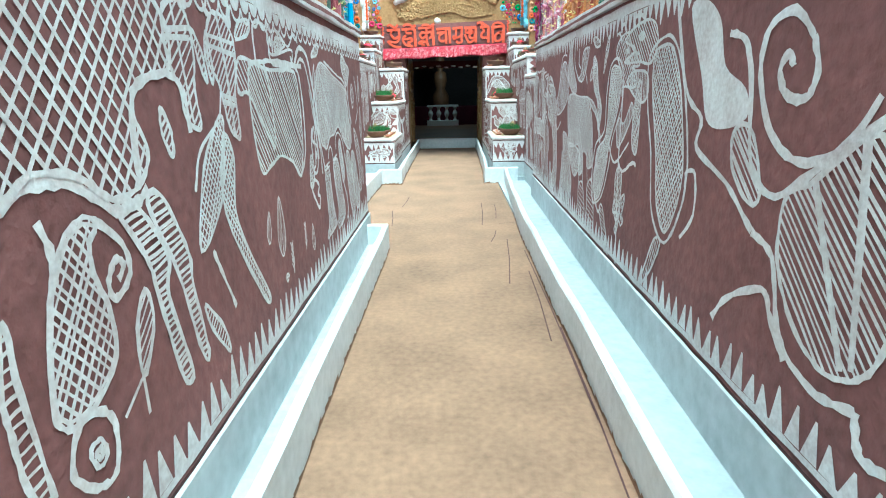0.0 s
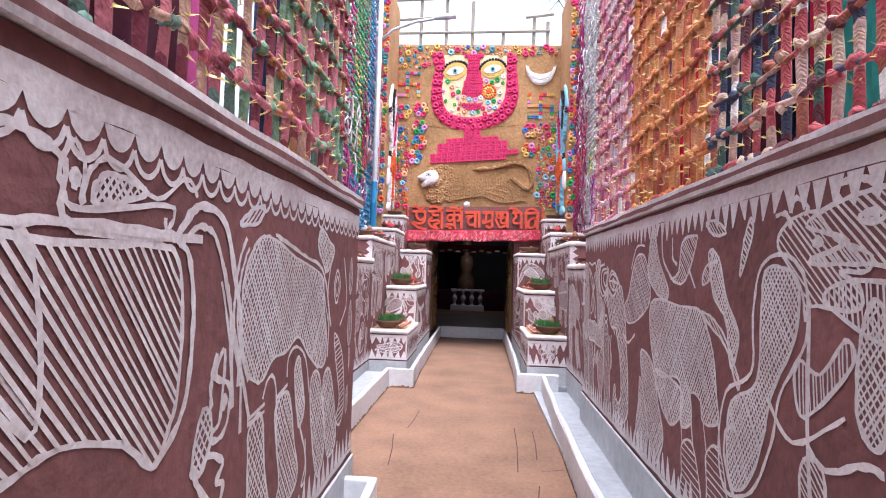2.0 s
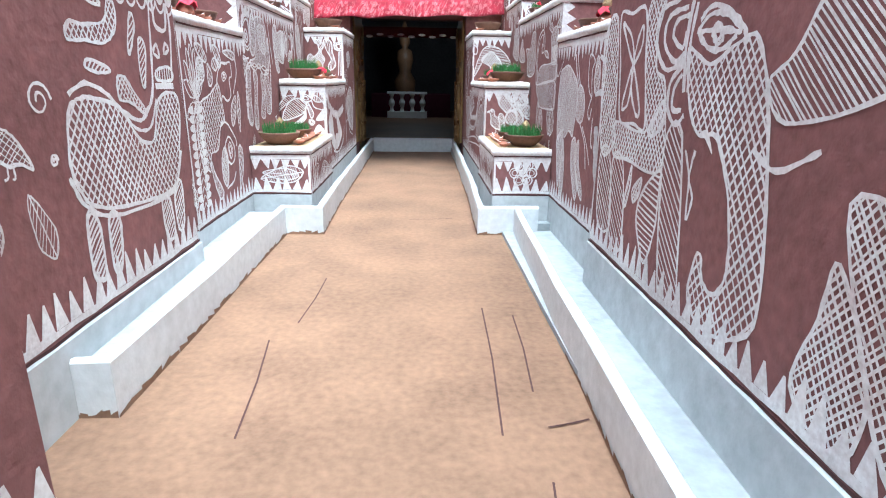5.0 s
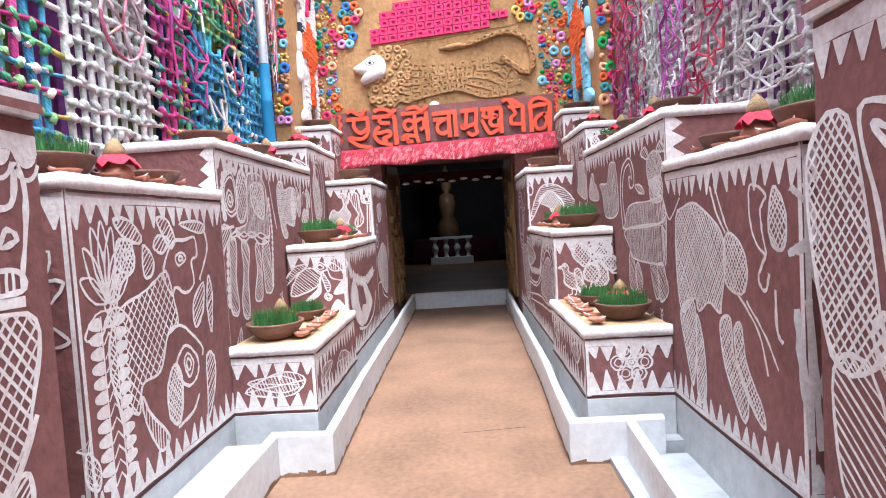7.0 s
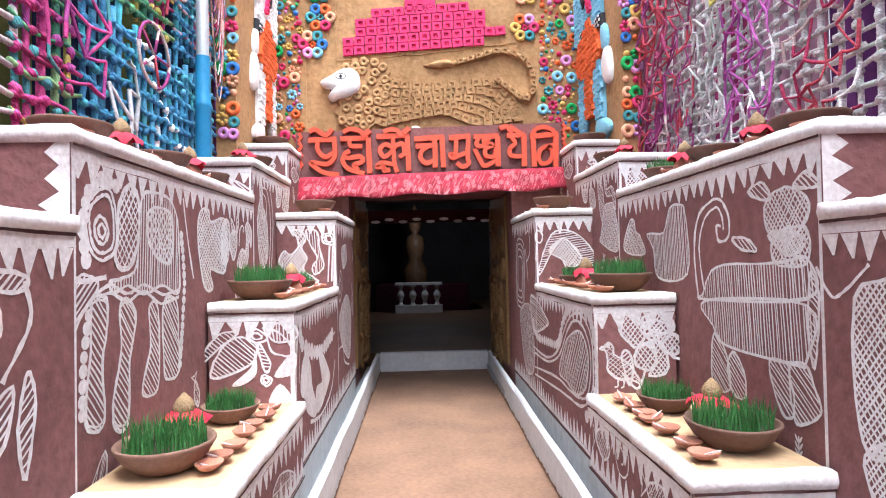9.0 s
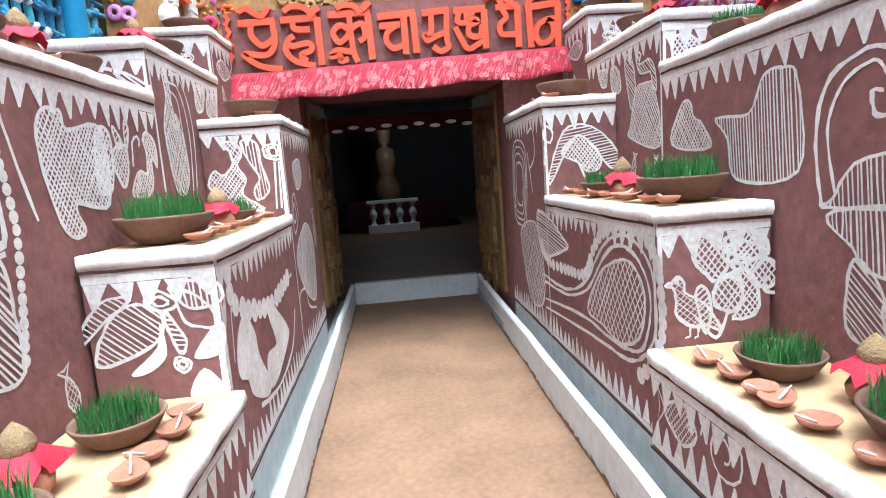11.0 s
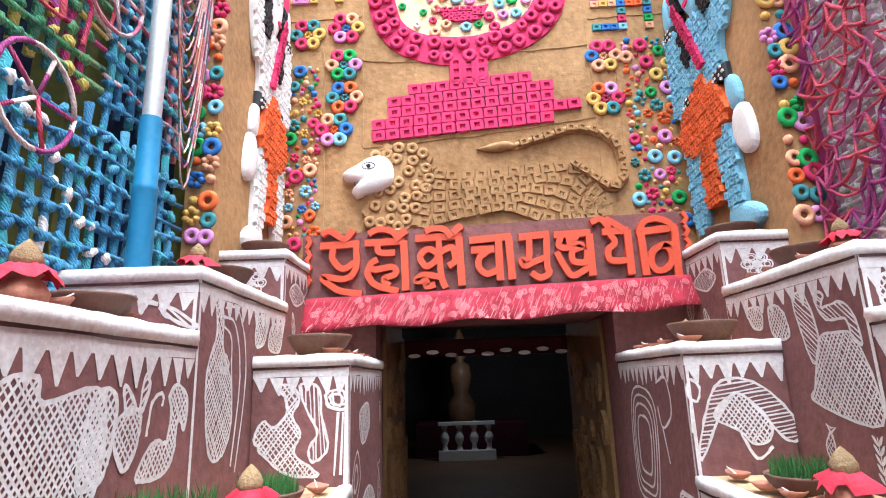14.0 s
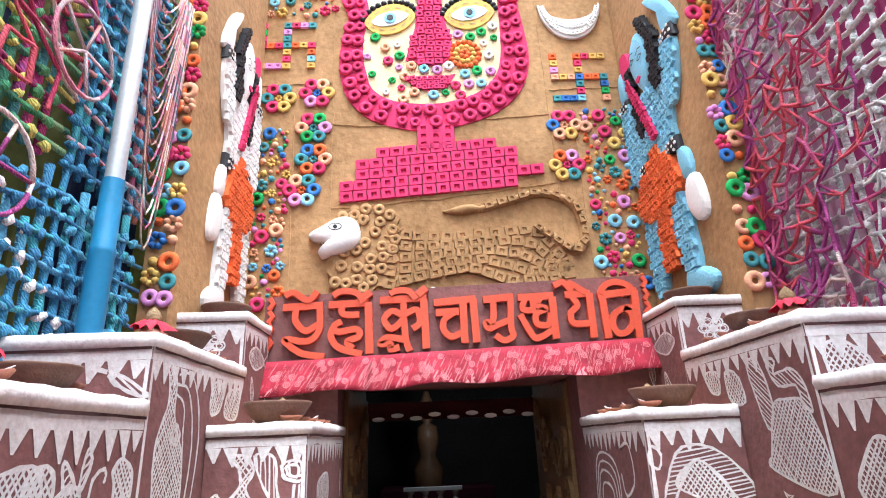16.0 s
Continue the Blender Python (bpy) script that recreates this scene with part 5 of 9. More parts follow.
def wall_right_near_bear(m):
    """A bear rearing to face the other, with a sprig between them."""
    m.pen("painted_bear", 0.015)
    m.shape([(6.76, 1.66), (6.58, 1.72), (6.32, 1.73), (6.20, 1.64), (6.27, 1.52), (6.46, 1.53), (6.75, 1.54), (6.55, 1.60)], SLANT, 1.0, True, 0.034, False, 0.6)
    m.line([(6.58, 1.72), (6.60, 1.77), (6.48, 1.77), (6.42, 1.73)], 1.3)
    m.nest([(6.45, 1.68), (6.50, 1.66), (6.45, 1.64), (6.40, 1.66)], (1, 0.5))
    m.shape([(6.23, 1.55), (6.07, 1.59), (5.96, 1.55), (5.85, 1.38), (5.75, 1.08), (5.77, 0.89), (5.89, 0.72), (6.03, 0.83), (6.10, 1.08), (6.21, 1.35)], CROSS, 1.0, True, 0.036, False, 0.6)
    m.line([(6.30, 1.55), (6.07, 1.63), (5.92, 1.56), (5.80, 1.38), (5.70, 1.09), (5.72, 0.88), (5.88, 0.67), (6.09, 0.78), (6.17, 1.07), (6.28, 1.32)], 1.2, True)
    m.shape([(6.33, 1.47), (6.56, 1.48), (6.66, 1.42), (6.41, 1.32), (6.29, 1.36)], UPRIGHT, 1.0, True, 0.03, False, 0.6)
    m.line([(5.71, 0.74), (5.59, 0.87), (5.61, 1.04), (5.70, 1.04), (5.70, 0.97)], 1.3)
    m.shape([(5.93, 0.66), (6.03, 0.49), (6.18, 0.36), (6.10, 0.53), (6.01, 0.66)], SLANT, 1.0, True, 0.034, False, 0.6)
    m.line([(6.74, 1.42), (6.74, 0.89), (6.67, 0.32)], 1.3)
    m.line([(7.00, 1.05), (6.83, 0.94), (6.56, 1.09)], 1.2)
    m.shape([(6.78, 0.88), (6.66, 0.90), (6.66, 0.63), (6.76, 0.62)], SLANT, 1.0, True, 0.03, False, 0.6)
    m.used.append((5.59, 0.32, 7.00, 1.77))


def wall_right_small_cat(m):
    """Painted feline."""
    m.pen("painted_feline", 0.014)
    m.shape([(6.73, 0.64), (6.69, 0.71), (6.59, 0.78), (6.57, 0.74), (6.60, 0.66), (6.57, 0.62), (6.61, 0.58), (6.66, 0.60), (6.70, 0.51), (6.74, 0.53), (6.70, 0.61)], SLANT, 1.0, True, 0.03, False, 0.6)
    m.line([(6.73, 0.64), (6.80, 0.63), (6.79, 0.70), (6.75, 0.71)], 1.2)
    m.shape([(7.14, 0.57), (7.08, 0.62), (6.97, 0.50), (6.86, 0.34), (6.92, 0.30), (7.06, 0.47)], LEVEL, 1.0, True, 0.034, False, 0.6)
    m.used.append((6.57, 0.30, 7.14, 0.78))


def wall_right_bear(m):
    """Painted bear."""
    m.pen("painted_bear", 0.014)
    m.shape([(6.93, 1.60), (6.87, 1.68), (6.71, 1.70), (6.61, 1.61), (6.46, 1.56), (6.47, 1.51), (6.59, 1.51), (6.50, 1.47), (6.51, 1.40), (6.73, 1.40), (6.76, 1.35), (6.79, 1.46)], SLANT, 1.0, True, 0.034, False, 0.6)
    m.line([(6.95, 1.71), (6.88, 1.71), (6.85, 1.66)], 1.4)
    m.line([(6.85, 1.71), (6.82, 1.76), (6.75, 1.72), (6.77, 1.70)], 1.4)
    m.nest([(6.70, 1.62), (6.72, 1.60), (6.69, 1.59), (6.67, 1.60)], (1, 0.5))
    m.shape([(7.02, 1.51), (6.88, 1.52), (6.80, 1.46), (6.82, 1.29), (6.97, 1.06), (7.04, 0.86), (7.15, 0.68), (7.28, 0.63), (7.33, 0.78), (7.29, 0.97), (7.08, 1.09), (7.05, 1.34)], CROSS, 1.0, True, 0.024, False, 0.6)
    m.line([(7.05, 1.53), (6.88, 1.57), (6.76, 1.48), (6.76, 1.28), (6.91, 1.08), (6.97, 0.89), (7.11, 0.67), (7.33, 0.59), (7.41, 0.75), (7.34, 1.00), (7.12, 1.12), (7.11, 1.34)], 1.2, True)
    m.shape([(6.82, 1.13), (6.79, 1.22), (6.68, 1.19), (6.56, 1.31), (6.53, 1.24), (6.76, 1.04)], UPRIGHT, 1.0, True, 0.028, False, 0.6)
    m.shape([(6.45, 1.43), (6.50, 1.30), (6.51, 1.12), (6.46, 1.04), (6.40, 1.08), (6.40, 1.38)], CROSS, 1.0, True, 0.03, False, 0.6)
    m.shape([(7.14, 1.72), (7.12, 1.66), (7.22, 1.49), (7.20, 1.61)], SLANT, 1.0, True, 0.025, False, 0.6)
    m.shape([(7.58, 1.74), (7.46, 1.74), (7.36, 1.68), (7.49, 1.68)], SLANT, 1.0, True, 0.025, False, 0.6)
    m.shape([(7.54, 1.60), (7.43, 1.57), (7.35, 1.40), (7.23, 1.25), (7.30, 1.11), (7.35, 1.30), (7.48, 1.40)], CROSS, 1.0, True, 0.022, False, 0.6)
    m.line([(6.76, 0.97), (6.65, 0.91), (6.48, 0.98), (6.40, 0.98)], 1.5)
    m.used.append((6.40, 0.59, 7.58, 1.76))


def wall_right_elephant(m):
    """Painted elephant."""
    m.pen("painted_elephant", 0.014)
    m.shape([(8.42, 1.32), (7.89, 1.33), (7.66, 1.33), (7.56, 1.26), (7.47, 1.12), (7.44, 0.97), (7.42, 0.85), (7.58, 0.81), (7.62, 0.90), (7.74, 0.91), (7.73, 0.77), (7.87, 0.72), (7.88, 0.88), (7.94, 0.95), (8.31, 0.93)], CROSS, 1.0, True, 0.03, False, 0.6)
    m.shape([(8.31, 0.93), (7.88, 0.90), (7.87, 0.77), (8.04, 0.68), (8.21, 0.77)], CROSS, 1.0, True, 0.03, False, 0.6)
    m.shape([(7.85, 0.63), (7.70, 0.66), (7.59, 0.37), (7.86, 0.36), (7.85, 0.49)], LEVEL, 1.0, True, 0.05, False, 0.6)
    m.shape([(7.54, 0.68), (7.39, 0.73), (7.29, 0.43), (7.32, 0.38), (7.55, 0.35), (7.53, 0.51)], LEVEL, 1.0, True, 0.05, False, 0.6)
    m.line([(7.87, 0.73), (7.85, 0.63)], 1.0)
    m.line([(7.73, 0.77), (7.70, 0.66)], 1.0)
    m.line([(7.58, 0.81), (7.54, 0.68)], 1.0)
    m.line([(7.42, 0.85), (7.39, 0.73)], 1.0)
    m.shape([(8.63, 0.98), (8.38, 0.96), (8.26, 0.76), (8.15, 0.56), (8.30, 0.38), (8.45, 0.56)], CROSS, 1.0, True, 0.032, False, 0.6)
    m.shape([(8.62, 0.83), (8.45, 0.56), (8.49, 0.35), (8.70, 0.44), (8.65, 0.67)], CROSS, 1.0, True, 0.032, False, 0.6)
    m.shape([(8.39, 1.81), (8.29, 1.60), (8.10, 1.41), (8.17, 1.35), (8.39, 1.42), (8.50, 1.53)], CROSS, 1.0, True, 0.024, False, 0.6)
    m.shape([(8.55, 1.60), (8.74, 1.62), (8.85, 1.51), (8.95, 1.34), (9.05, 1.26), (8.94, 1.15), (8.63, 1.22), (8.43, 1.36)], SLANT, 1.0, True, 0.026, False, 0.6)
    m.line([(8.57, 1.68), (8.76, 1.68), (8.89, 1.53)], 1.0)
    m.line([(9.08, 1.06), (8.94, 1.01), (8.77, 1.09)], 1.4)
    m.shape([(7.62, 1.32), (7.48, 1.25), (7.35, 1.19), (7.24, 1.04), (7.23, 1.08), (7.36, 1.23), (7.49, 1.30)], SLANT, 1.0, True, 0.03, False, 0.6)
    m.used.append((7.23, 0.35, 9.08, 1.81))


def wall_right_long_bird(m):
    """Painted bird."""
    m.pen("painted_bird", 0.014)
    m.shape([(7.88, 1.67), (7.70, 1.69), (7.69, 1.66), (7.77, 1.53), (7.88, 1.45), (8.04, 1.47), (7.94, 1.51)], SLANT, 1.0, True, 0.024, False, 0.6)
    m.line([(8.23, 1.78), (8.20, 1.59), (8.04, 1.47)], 1.4)
    m.line([(8.04, 1.70), (8.03, 1.59), (7.96, 1.55)], 1.3)
    m.line([(7.79, 1.53), (7.70, 1.43)], 1.0)
    m.shape([(7.61, 1.45), (7.59, 1.52), (7.51, 1.55), (7.52, 1.48)], SLANT, 1.0, True, 0.024, False, 0.6)
    m.line([(7.51, 1.55), (7.49, 1.62)], 1.0)
    m.line([(7.51, 1.55), (7.44, 1.56)], 1.0)
    m.line([(7.23, 0.85), (7.28, 0.87), (7.34, 0.83), (7.35, 0.73), (7.28, 0.62), (7.17, 0.55), (7.12, 0.60)], 1.6)
    m.used.append((7.12, 0.55, 8.23, 1.78))


def wall_right_great_elephant_head(m):
    """Painted elephant."""
    m.pen("painted_elephant", 0.017)
    m.line([(9.56, 1.44), (9.49, 1.49), (9.39, 1.49), (9.29, 1.45), (9.26, 1.42), (9.34, 1.43), (9.48, 1.44)], 1.3, True)
    m.line([(9.56, 1.44), (9.47, 1.38), (9.36, 1.37), (9.28, 1.41)], 1.3)
    m.nest([(9.42, 1.46), (9.45, 1.43), (9.41, 1.39), (9.37, 1.40), (9.38, 1.44)], (1, 0.6))
    m.line([(9.55, 1.48), (9.48, 1.52), (9.36, 1.50), (9.24, 1.43), (9.21, 1.38)], 1.3)
    m.shape([(9.62, 1.38), (9.43, 1.32), (9.27, 1.38), (9.14, 1.39), (9.02, 1.15), (8.92, 0.73), (8.91, 0.53), (9.00, 0.44), (9.13, 0.39), (9.28, 0.40), (9.35, 0.47), (9.33, 0.62), (9.29, 0.64), (9.26, 0.56), (9.18, 0.53), (9.12, 0.59), (9.11, 0.69), (9.17, 0.88), (9.25, 1.01), (9.32, 1.08), (9.44, 1.07), (9.54, 1.16)], CROSS, 1.0, True, 0.05, False, 0.6)
    m.fill([(9.44, 1.07), (9.39, 1.06), (9.32, 1.01), (9.38, 1.09)])
    m.line([(9.75, 1.58), (9.93, 1.55), (9.95, 1.43), (9.82, 1.31), (9.65, 1.34)], 1.3)
    m.line([(9.67, 1.54), (9.84, 1.52), (9.86, 1.42), (9.74, 1.34), (9.65, 1.37)], 1.3)
    m.line([(9.64, 1.51), (9.75, 1.50), (9.78, 1.44), (9.68, 1.39), (9.66, 1.45)], 1.3)
    m.line([(9.64, 1.33), (9.75, 1.26), (9.75, 1.15), (9.66, 1.09), (9.59, 1.13)], 1.3)
    m.line([(9.65, 1.29), (9.71, 1.23), (9.70, 1.15), (9.62, 1.15)], 1.3)
    m.line([(9.63, 1.56), (9.65, 1.42), (9.62, 1.22)], 1.4)
    m.line([(9.59, 1.55), (9.61, 1.40), (9.58, 1.22)], 1.4)
    m.used.append((8.91, 0.39, 9.95, 1.58))


def wall_right_great_elephant_body(m):
    """Painted elephant."""
    m.pen("painted_elephant", 0.016)
    m.shape([(10.51, 1.58), (10.70, 1.46), (10.60, 0.89), (10.39, 0.92), (10.40, 1.06)], CROSS, 1.0, True, 0.042, False, 0.6)
    m.shape([(10.39, 1.05), (9.98, 1.03), (9.79, 1.18), (9.76, 0.88), (10.17, 0.88), (10.38, 0.88)], CROSS, 1.0, True, 0.042, False, 0.6)
    m.shape([(10.08, 1.57), (9.90, 1.60), (9.94, 1.47), (9.91, 1.31), (9.81, 1.26), (9.78, 1.08), (9.96, 1.06)], CROSS, 1.0, True, 0.042, False, 0.6)
    m.shape([(9.73, 0.99), (9.58, 1.06), (9.45, 0.48), (9.44, 0.40), (9.52, 0.35), (9.63, 0.41)], SLANT, 1.0, True, 0.045, False, 0.6)
    m.shape([(10.59, 0.85), (10.43, 0.88), (10.32, 0.49), (10.54, 0.47)], SLANT, 1.0, True, 0.045, False, 0.6)
    m.shape([(10.37, 0.85), (10.21, 0.85), (10.12, 0.43), (10.31, 0.44)], SLANT, 1.0, True, 0.045, False, 0.6)
    m.shape([(9.75, 0.89), (9.91, 0.76), (9.95, 0.62), (9.81, 0.44), (9.73, 0.62), (9.73, 0.80)], LEVEL, 1.0, True, 0.04, False, 0.6)
    m.line([(9.53, 1.00), (9.47, 0.90), (9.45, 0.74), (9.42, 0.83), (9.47, 0.90), (9.45, 1.01)], 1.0)
    m.shape([(10.08, 0.86), (10.13, 0.71), (10.12, 0.64), (10.08, 0.74)], SLANT, 1.0, True, 0.03, False, 0.6)
    m.shape([(9.94, 0.82), (10.04, 0.75), (10.02, 0.69), (9.96, 0.73)], CROSS, 1.0, True, 0.03, False, 0.6)
    m.used.append((9.00, 0.35, 10.70, 1.60))


def wall_right_saddle_cloth(m):
    """Painted saddle cloth."""
    m.pen("painted_saddle_cloth", 0.015)
    m.line([(10.46, 1.59), (10.29, 1.58), (10.12, 1.58), (10.05, 1.32), (9.98, 1.05), (10.13, 1.06), (10.33, 1.07), (10.40, 1.33)], 1.2, True)
    m.line([(10.21, 1.34), (10.35, 1.47), (10.41, 1.55), (10.26, 1.46)], 1.3, True)
    m.line([(10.21, 1.34), (10.18, 1.45), (10.13, 1.51), (10.12, 1.42)], 1.3, True)
    m.line([(10.21, 1.34), (10.29, 1.21), (10.31, 1.12), (10.23, 1.16)], 1.3, True)
    m.line([(10.21, 1.34), (10.07, 1.14), (10.10, 1.10), (10.20, 1.21)], 1.3, True)
    m.used.append((9.00, 1.05, 10.46, 1.59))


# ---- the large structure ----
g = Geo()
nx, ny = 30, 90
for j in range(ny + 1):
    for i in range(nx + 1):
        x, y = -3 + 6 * i / nx, -4 + 18.5 * j / ny
        g.v.append((x, y, 0.004 * noise.noise((x * 2.3, y * 1.7, 0))))
for j in range(ny):
    for i in range(nx):
        a = j * (nx + 1) + i
        g.f.append((a, a + 1, a + nx + 2, a + nx + 1))
floor_ob = structure("floor", g, EARTH, "ochre-brown trodden earth floor of the walkway, with a few cracks", True)
g = Geo()
for x0, y0, x1, y1 in ((0.56, 4.0, 0.66, 5.3), (0.50, 5.2, 0.58, 5.65), (0.70, 3.0, 0.74, 4.3), (0.63, 5.95, 0.80, 6.0), (0.45, 5.9, 0.50, 7.1), (-0.52, 5.9, -0.60, 6.7),
                       (0.62, 6.2, 0.66, 7.0), (-0.50, 6.9, -0.46, 7.6), (0.74, 1.3, 0.79, 3.2), (0.05, 9.2, 0.45, 9.25), (0.77, 2.2, 0.78, 4.9)):
    g.ribbon([(x0, y0), ((x0 + x1) / 2 + 0.01, (y0 + y1) / 2), (x1, y1)], 0.008, lambda u, v, h: Vector((u, v, h)), 0.006)
part("crack", g, DARK, floor_ob)
structure("ground", (lambda q: (q.box(-60, 60, -60, 90, -0.5, -0.06), q)[1])(Geo()), CONCRETE, "bare grey-brown ground around the passage")


def kerb(name, pts, width, label, h=0.24):
    """A low rendered kerb along pts; width is laid to the left of the way of going (negative: to the right)."""
    P = [Vector(p) for p in pts]
    off = []
    for i, p in enumerate(P):
        a = (P[i] - P[i - 1]).normalized() if i else (P[1] - P[0]).normalized()
        b = (P[i + 1] - P[i]).normalized() if i < len(P) - 1 else a
        na, nb = Vector((-a.y, a.x)), Vector((-b.y, b.x))
        m = (na + nb).normalized()
        off.append(p + m * width / max(m.dot(na), 0.35))
    g = Geo()
    n = len(P)
    bev = 0.012
    lay = [(P, 0.0, 0.0), (P, h - bev, 0), (P, h, bev), (off, h, -bev), (off, h - bev, 0), (off, 0, 0)]
    for k, (L, z, ins) in enumerate(lay):
        for i, p in enumerate(L):
            o = (off[i] - P[i]).normalized() * ins
            g.v.append((p.x + o.x, p.y + o.y, z + (rnd.uniform(-0.006, 0.006) if z else 0)))
    for k in range(5):
        for i in range(n - 1):
            g.f.append((k * n + i, k * n + i + 1, (k + 1) * n + i + 1, (k + 1) * n + i))
    g.f.append(tuple(k * n for k in range(6)))
    g.f.append(tuple(k * n + n - 1 for k in range(6))[::-1])
    ob = structure(name, g, KERB, label)
    q = Geo()
    for i in range(n - 1):
        for t in range(6):
            a, b = P[i].lerp(P[i + 1], t / 6), P[i].lerp(P[i + 1], (t + 1) / 6)
            o = (P[i] - off[i]).normalized() * 0.004
            h0, h1 = rnd.uniform(0.008, 0.04), rnd.uniform(0.008, 0.04)
            q.poly([(a.x + o.x, a.y + o.y, 0), (b.x + o.x, b.y + o.y, 0), (b.x + o.x, b.y + o.y, h1), (a.x + o.x, a.y + o.y, h0)])
    part("mud_splash", q, EARTH, ob, "dried mud along the kerb foot")
    return ob


def dense(pts, step=0.45):
    out = []
    for (x0, y0), (x1, y1) in zip(pts, pts[1:]):
        n = max(1, int(math.hypot(x1 - x0, y1 - y0) / step))
        out += [(x0 + (x1 - x0) * i / n + rnd.uniform(-0.006, 0.006) * (i > 0), y0 + (y1 - y0) * i / n) for i in range(n)]
    return out + [pts[-1]]


kerb("kerb_right", dense([(0.80, -3), (0.805, 5.2), (0.85, 6.9), (0.93, 8.66)]), -0.05, "white-painted low concrete kerb beside the drain")
kerb("kerb_right_inner", dense([(1.14, 8.69), (0.63, 8.69), (0.67, 9.9), (0.72, 14.3)]), -0.05, "white-painted low kerb along the stepped plinth")
kerb("kerb_left", dense([(-0.43, -3), (-0.45, 5.02), (-0.66, 5.02)]), 0.05, "white-painted low concrete kerb with a rounded end")
kerb("kerb_left_mid", dense([(-1.17, 6.05), (-1.0, 6.05), (-0.96, 8.69), (-0.655, 8.69), (-0.68, 9.9), (-0.68, 14.3)]), 0.05, "white-painted low kerb turning round the plinth")
g = Geo()
g.box(0.84, 1.30, -3, 8.70, -0.02, 0.035)
g.box(0.70, 1.30, 8.735, 14.2, -0.02, 0.09)
g.box(-1.30, -0.71, 8.735, 14.2, -0.02, 0.09)
g.box(-0.70, -0.48, -3, 4.97, -0.02, 0.06)
g.box(-1.25, -1.01, 6.10, 8.69, -0.02, 0.19)
structure("drain_bed", g, GUTTER, "whitewashed gutter bed between kerb and wall")



def long_wall(name, pts, out, top, label, fat=0.32, foot=0.31):
    """A mud wall along two points with a whitewashed foot; out is the side it faces."""
    (x0, y0), (x1, y1) = pts
    d = Vector((x1 - x0, y1 - y0, 0)).normalized()
    n = Vector((d.y, -d.x, 0))
    if n.dot(Vector((out, 0, 0))) < 0:
        n = -n
    L = math.hypot(x1 - x0, y1 - y0)
    o = Vector((x0, y0, 0))
    at = face(o, d, n)

    def slab(z0, z1, h0, h1, u0=0.0, u1=L, steps=1):
        q = Geo()
        cut = [u0 + (u1 - u0) * i / steps for i in range(steps + 1)]
        for i in range(steps + 1):
            for v, h in ((z0, h0), (z1, h0), (z1, h1), (z0, h1)):
                q.v.append(tuple(at(cut[i], v + (rnd.uniform(-0.007, 0.007) if steps > 1 and v == z1 else 0), h + (rnd.uniform(-0.006, 0.006) if steps > 1 and h == h1 else 0))))
        for i in range(steps):
            for k in range(4):
                j = (k + 1) % 4
                q.f.append((4 * i + k, 4 * i + j, 4 * i + 4 + j, 4 * i + 4 + k))
        q.f.append((3, 2, 1, 0))
        q.f.append(tuple(4 * steps + k for k in range(4)))
        return q

    w = structure(name, slab(foot, top - 0.02, -fat, 0), BROWN, label)
    part("foot", slab(-0.02, foot - 0.002, -fat, 0.022), LIME, w, "whitewashed wall foot")
    part("coping", slab(top - 0.015, top + 0.05, -fat - 0.01, 0.022, 0, L, max(2, int(L / 0.25))), WHITE, w, "uneven white coping")
    dark_line(at, 0, L, foot + 0.008, w)
    g = Geo()
    k = max(4, int(L / 0.2))
    g.ribbon([(L * i / k, top + 0.012 + rnd.uniform(-0.006, 0.006)) for i in range(k + 1)], [rnd.uniform(0.018, 0.032) for _ in range(k + 1)], at, 0.034)
    part("painted_line", g, BROWN, w)
    return w, at, L


WR, at_r, len_r = long_wall("wall_right", [(1.13, -3.2), (1.20, 7.45)], -1, 1.90, "maroon mud wall covered in white folk drawings of animals")
WL, at_l, len_l = long_wall("wall_left", [(-0.645, -3.2), (-0.66, 5.2)], 1, 1.87, "maroon mud wall with white folk drawings of cattle and elephants")
WM, at_m, len_m = long_wall("wall_left_mid", [(-1.17, 5.2), (-1.17, 7.40)], 1, 1.76, "maroon mud wall set back, with a white cross-hatched bull")


def edge(m, L, top, step=0.085, hgt=0.12, scallop=False, foot=0.31, drop=0.10):
    m.place(0, 0, 1, 1)
    m.band(0, L, foot + 0.02, foot + 0.05)
    m.teeth(0, L, foot + 0.05, step, hgt, True)
    if scallop:
        m.band(0, L, top - 0.12, top - 0.065)
        m.scallops(0, L, top - 0.12, step * 1.2, 0.05)
    else:
        m.band(0, L, top - drop, top - 0.04)
        m.teeth(0, L, top - drop, step, hgt * 0.8, False)


# right corridor wall
m = Mural(at_r)
edge(m, len_r, 1.90)
for draw in (wall_right_great_leaf, wall_right_near_bear, wall_right_small_cat, wall_right_bear, wall_right_elephant, wall_right_long_bird, wall_right_great_elephant_head, wall_right_great_elephant_body, wall_right_saddle_cloth):
    draw(m)
m.fillers(0.3, len_r - 0.1, 0.5, 1.72, 3000)
m.done(WR)

# left corridor wall
m = Mural(at_l)
edge(m, len_l, 1.87, scallop=True)
for draw in (wall_left_great_bull, wall_left_bull_heads, wall_left_paisley_bird, wall_left_fish_plant, wall_left_striped_bull, wall_left_songbird, wall_left_elephant, wall_left_elephant_head, wall_left_bull_head):
    draw(m)
m.fillers(0.3, len_l - 0.1, 0.5, 1.62, 2600)
m.done(WL)

# set-back wall
m = Mural(at_m)
edge(m, len_m, 1.76, scallop=True)
mid_wall_cat(m)
mid_wall_tail_and_fish(m)
m.fillers(0.05, len_m - 0.05, 0.5, 1.5, 700)
m.done(WM)

